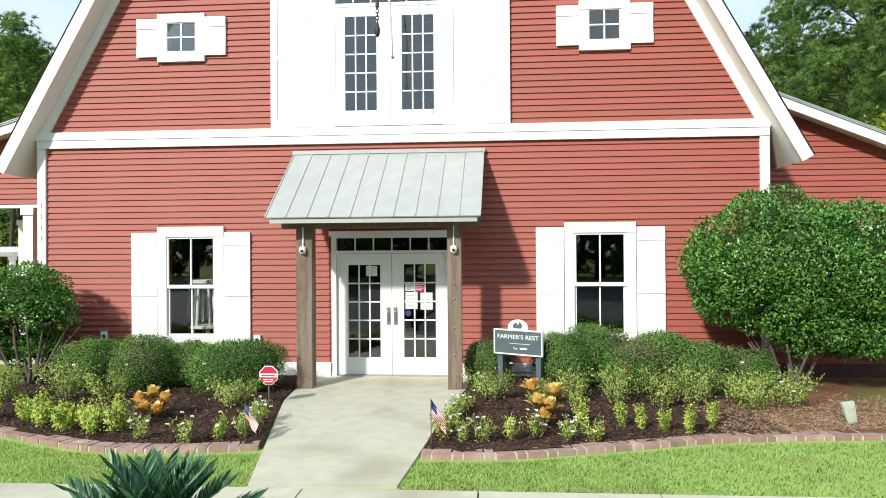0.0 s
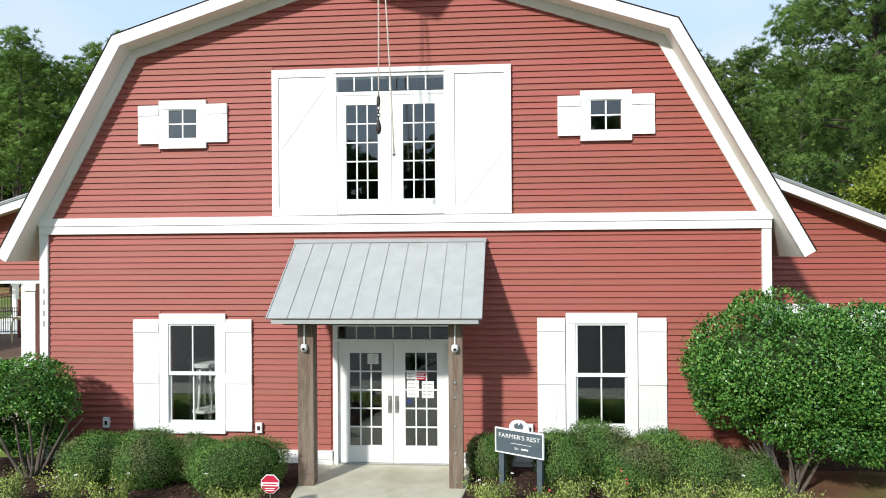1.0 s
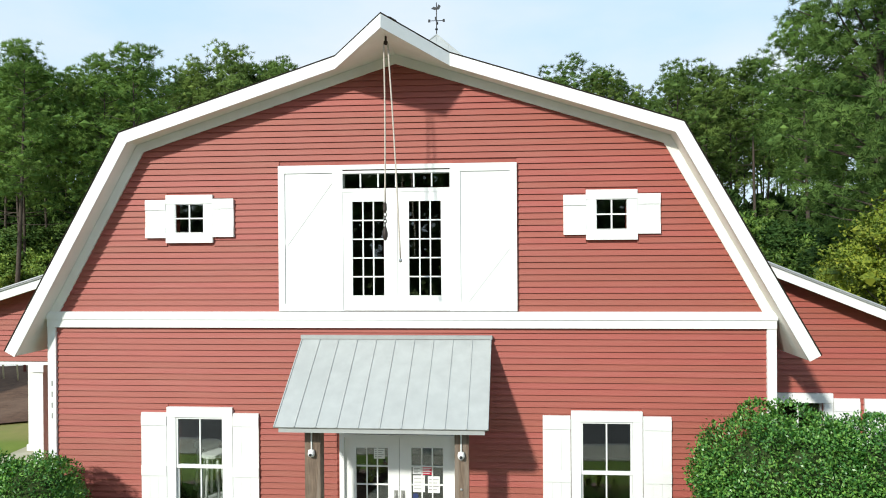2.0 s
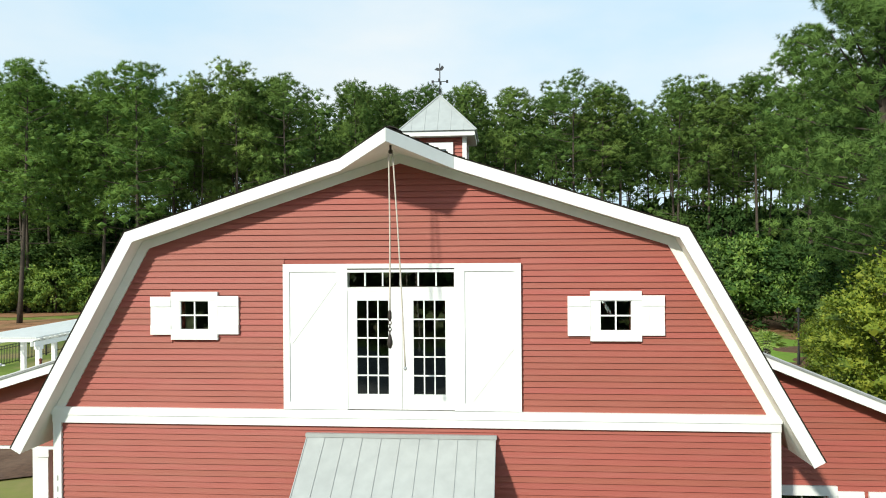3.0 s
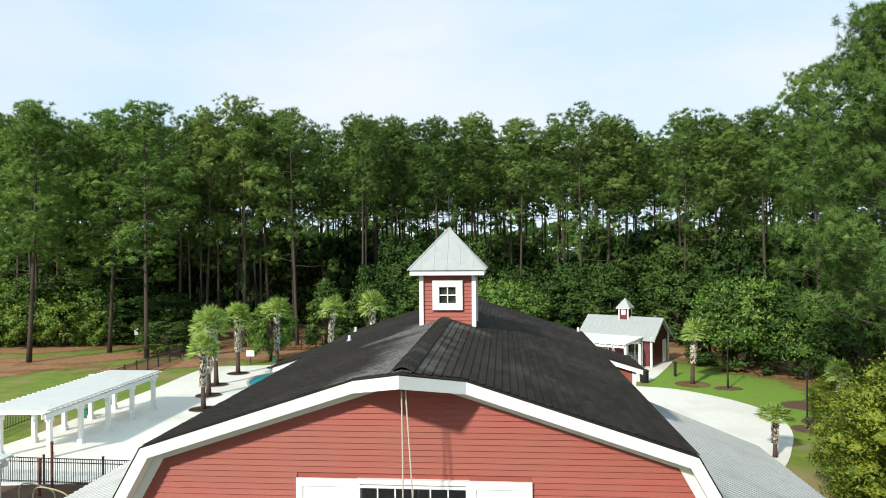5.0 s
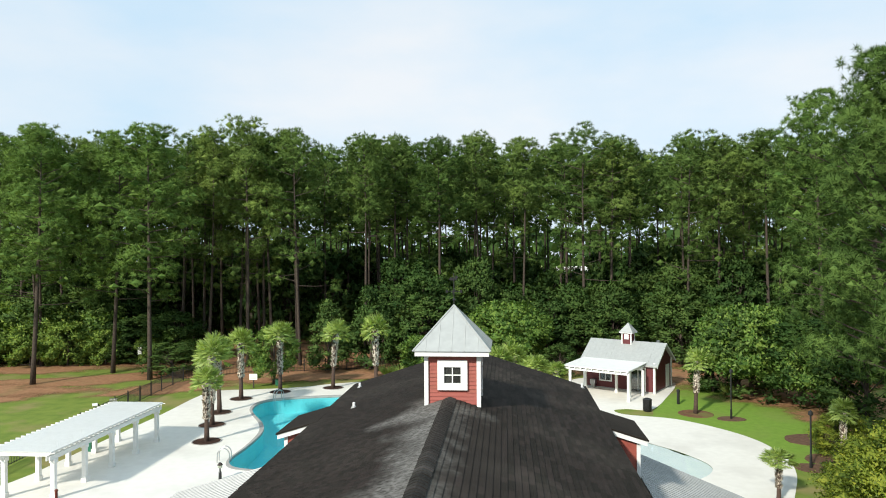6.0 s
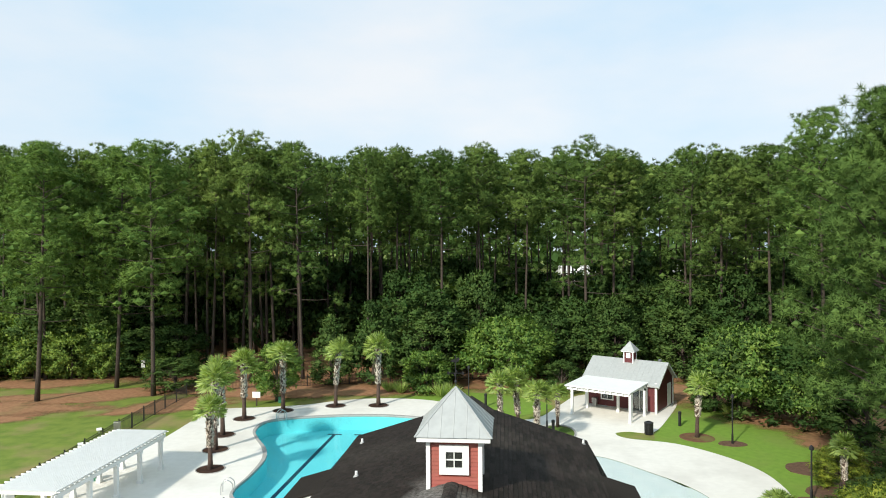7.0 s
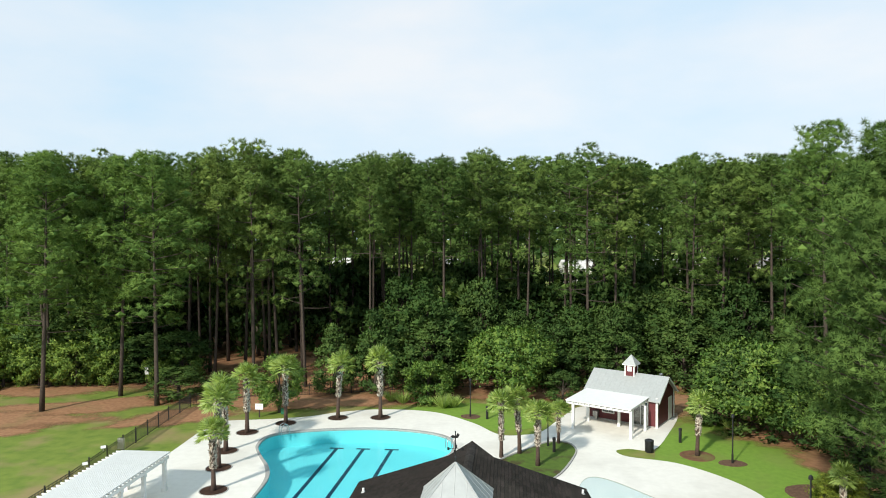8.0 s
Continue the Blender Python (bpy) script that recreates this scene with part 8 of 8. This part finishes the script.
# black metal fences: posts, rails, pickets
bm = bmesh.new()
box(bm, -0.011, 0.011, -0.011, 0.011, 0.06, 1.22)
picket_me = mesh_of("picket", bm, M_BLACK)
bm = bmesh.new()
box(bm, -0.035, 0.035, -0.035, 0.035, 0.0, 1.32)
box(bm, -0.045, 0.045, -0.045, 0.045, 1.32, 1.35)
post_me = mesh_of("fence_post", bm, M_BLACK)


def fence(pts, single_limit, gap):
    fn = thing("fence", "black metal picket fence", "fence", "fences")
    bm_rest, singles = bmesh.new(), 0
    for a, b in zip(pts, pts[1:]):
        a, b = Vector((*a, 0)), Vector((*b, 0))
        d = b - a
        turn = math.degrees(math.atan2(d.y, d.x))
        n = max(1, round(d.length / 2.4))
        for k in range(n + 1):
            ob = part_mesh("post", post_me, fn)
            ob.matrix_basis = pose(*(a + d * k / n), 0, 0, turn)
        for z in (0.14, 1.02, 1.19):
            bm = bmesh.new()
            box(bm, 0, d.length, -0.017, 0.017, z - 0.017, z + 0.017)
            part("rail", bm, M_BLACK, fn).matrix_basis = pose(*a, 0, 0, turn)
        m = int(d.length / gap)
        for k in range(1, m):
            q = a + d * k / m
            if singles < single_limit:
                part_mesh("picket", picket_me, fn).matrix_basis = pose(*q, 0, 0, turn)
                singles += 1
            else:
                box(bm_rest, q.x - 0.011, q.x + 0.011, q.y - 0.011, q.y + 0.011, 0.06, 1.22)
    if bm_rest.verts:
        tagged(part("picket_fill", bm_rest, M_BLACK, fn), kind="stuff")
    else:
        bm_rest.free()


fence([(-10.78, 17.45), (-16.34, 17.55), (-22.09, 17.75), (-27.35, 18.06)], 180, 0.11)
fence([(-27.35, 18.06), (-28.04, 31.21), (-28.94, 39.11), (-29.63, 47.61), (-29.93, 52.46)], 110, 0.14)
fence([(-29.93, 52.46), (-25.76, 56.51), (-17.33, 58.33), (-6.91, 61.98), (4.49, 63.19)], 60, 0.15)
fence([(28.3, 45.68), (26.02, 37.08), (25.82, 28.48)], 60, 0.15)

# shingles of the upper slopes: tabs in courses, and the ridge caps
TAB_W, TAB_H = 0.305, 0.142
slope = Vector((K0.x, K0.y - R0))
slope_len, dirn = slope.length, slope.normalized()
nrm = Vector((-dirn.y, dirn.x))


def tab_verts(s, u, y0, y1, t, side=0.0):
    """A tab whose lower edge lies u down the slope."""
    lo, hi = dirn * u, dirn * (u - TAB_H - 0.01)
    pt = lambda q, y, l: (s * (q.x + nrm.x * l), y, R0 + q.y + nrm.y * l)
    return [pt(hi, y0, 0.003 + side), pt(hi, y1, 0.003), pt(lo, y1, t), pt(lo, y0, t + side), pt(lo, y1, 0.001), pt(lo, y0, 0.001)]


def y_range(u):
    x = dirn.x * u
    lead = max(0.0, 1 - x / 0.93) * (PROW - RAKE)
    return -RAKE - lead + 0.06, Y_BACK + RAKE + lead - 0.06


west_v, east_v, singles = [], [], []
rows = int(slope_len / TAB_H)
for s in (-1, 1):
    for k in range(1, rows + 1):
        u = k * TAB_H + 0.012
        ya, yb = y_range(u)
        y = ya - TAB_W * (rnd.uniform(0, 3) if s > 0 else 0.0 if k % 2 else 0.5)
        while y < yb:
            w = TAB_W * (rnd.uniform(1.0, 2.2) if s > 0 else rnd.uniform(0.5, 0.62))
            gap = 0.002 if s > 0 else 0.005
            y0, y1 = max(y + gap + rnd.uniform(-0.003, 0.003), ya), min(y + w - gap, yb)
            y += w
            if y1 - y0 < 0.03:
                continue
            t = rnd.choice((0.008, 0.010, 0.013)) + rnd.uniform(0, 0.003)
            v = tab_verts(s, u, y0, y1, t if s < 0 else 0.02 + rnd.uniform(0, 0.004))
            if s > 0 and 0.5 < y0 < 6.0 and u < 1.5 and len(singles) < 300:
                singles.append(v)
            else:
                (west_v if s < 0 else east_v).append(v)
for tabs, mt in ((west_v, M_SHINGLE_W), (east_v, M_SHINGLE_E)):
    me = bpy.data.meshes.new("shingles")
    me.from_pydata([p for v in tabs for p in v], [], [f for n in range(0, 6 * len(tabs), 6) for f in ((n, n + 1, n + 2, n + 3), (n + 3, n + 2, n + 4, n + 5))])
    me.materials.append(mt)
    tagged(part_mesh("shingles", me, roof), "near-black asphalt shingles, pale with painted sheen and wear along the ridge", kind="stuff")
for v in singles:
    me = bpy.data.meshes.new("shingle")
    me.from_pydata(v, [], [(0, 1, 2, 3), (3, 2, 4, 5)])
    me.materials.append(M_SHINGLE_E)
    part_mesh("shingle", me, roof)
n = int((Y_BACK + 2 * PROW - 0.6) / 0.15)
bm = bmesh.new()
prof = [(-0.18, -0.035), (-0.09, 0.018), (0, 0.045), (0.09, 0.018), (0.18, -0.035)]
a = [bm.verts.new((x, 0.0, z + 0.004)) for x, z in prof]
b = [bm.verts.new((x, 0.19, z - 0.010)) for x, z in prof]
c = [bm.verts.new((x, 0.0, z - 0.012)) for x, z in prof]
for i in range(4):
    bm.faces.new((a[i], a[i + 1], b[i + 1], b[i]))
    bm.faces.new((c[i], c[i + 1], a[i + 1], a[i]))
cap_me = mesh_of("ridge_cap", bm, M_SHINGLE1)
for k in range(n):
    y = -PROW + 0.30 + 0.15 * k
    if CUY - CUH - 0.2 < y < CUY + CUH:
        continue
    ob = part_mesh("ridge_cap", cap_me, roof)
    ob.matrix_basis = pose(rnd.uniform(-0.006, 0.006), y, R0 + 0.016, 0, 0, rnd.uniform(-1, 1))
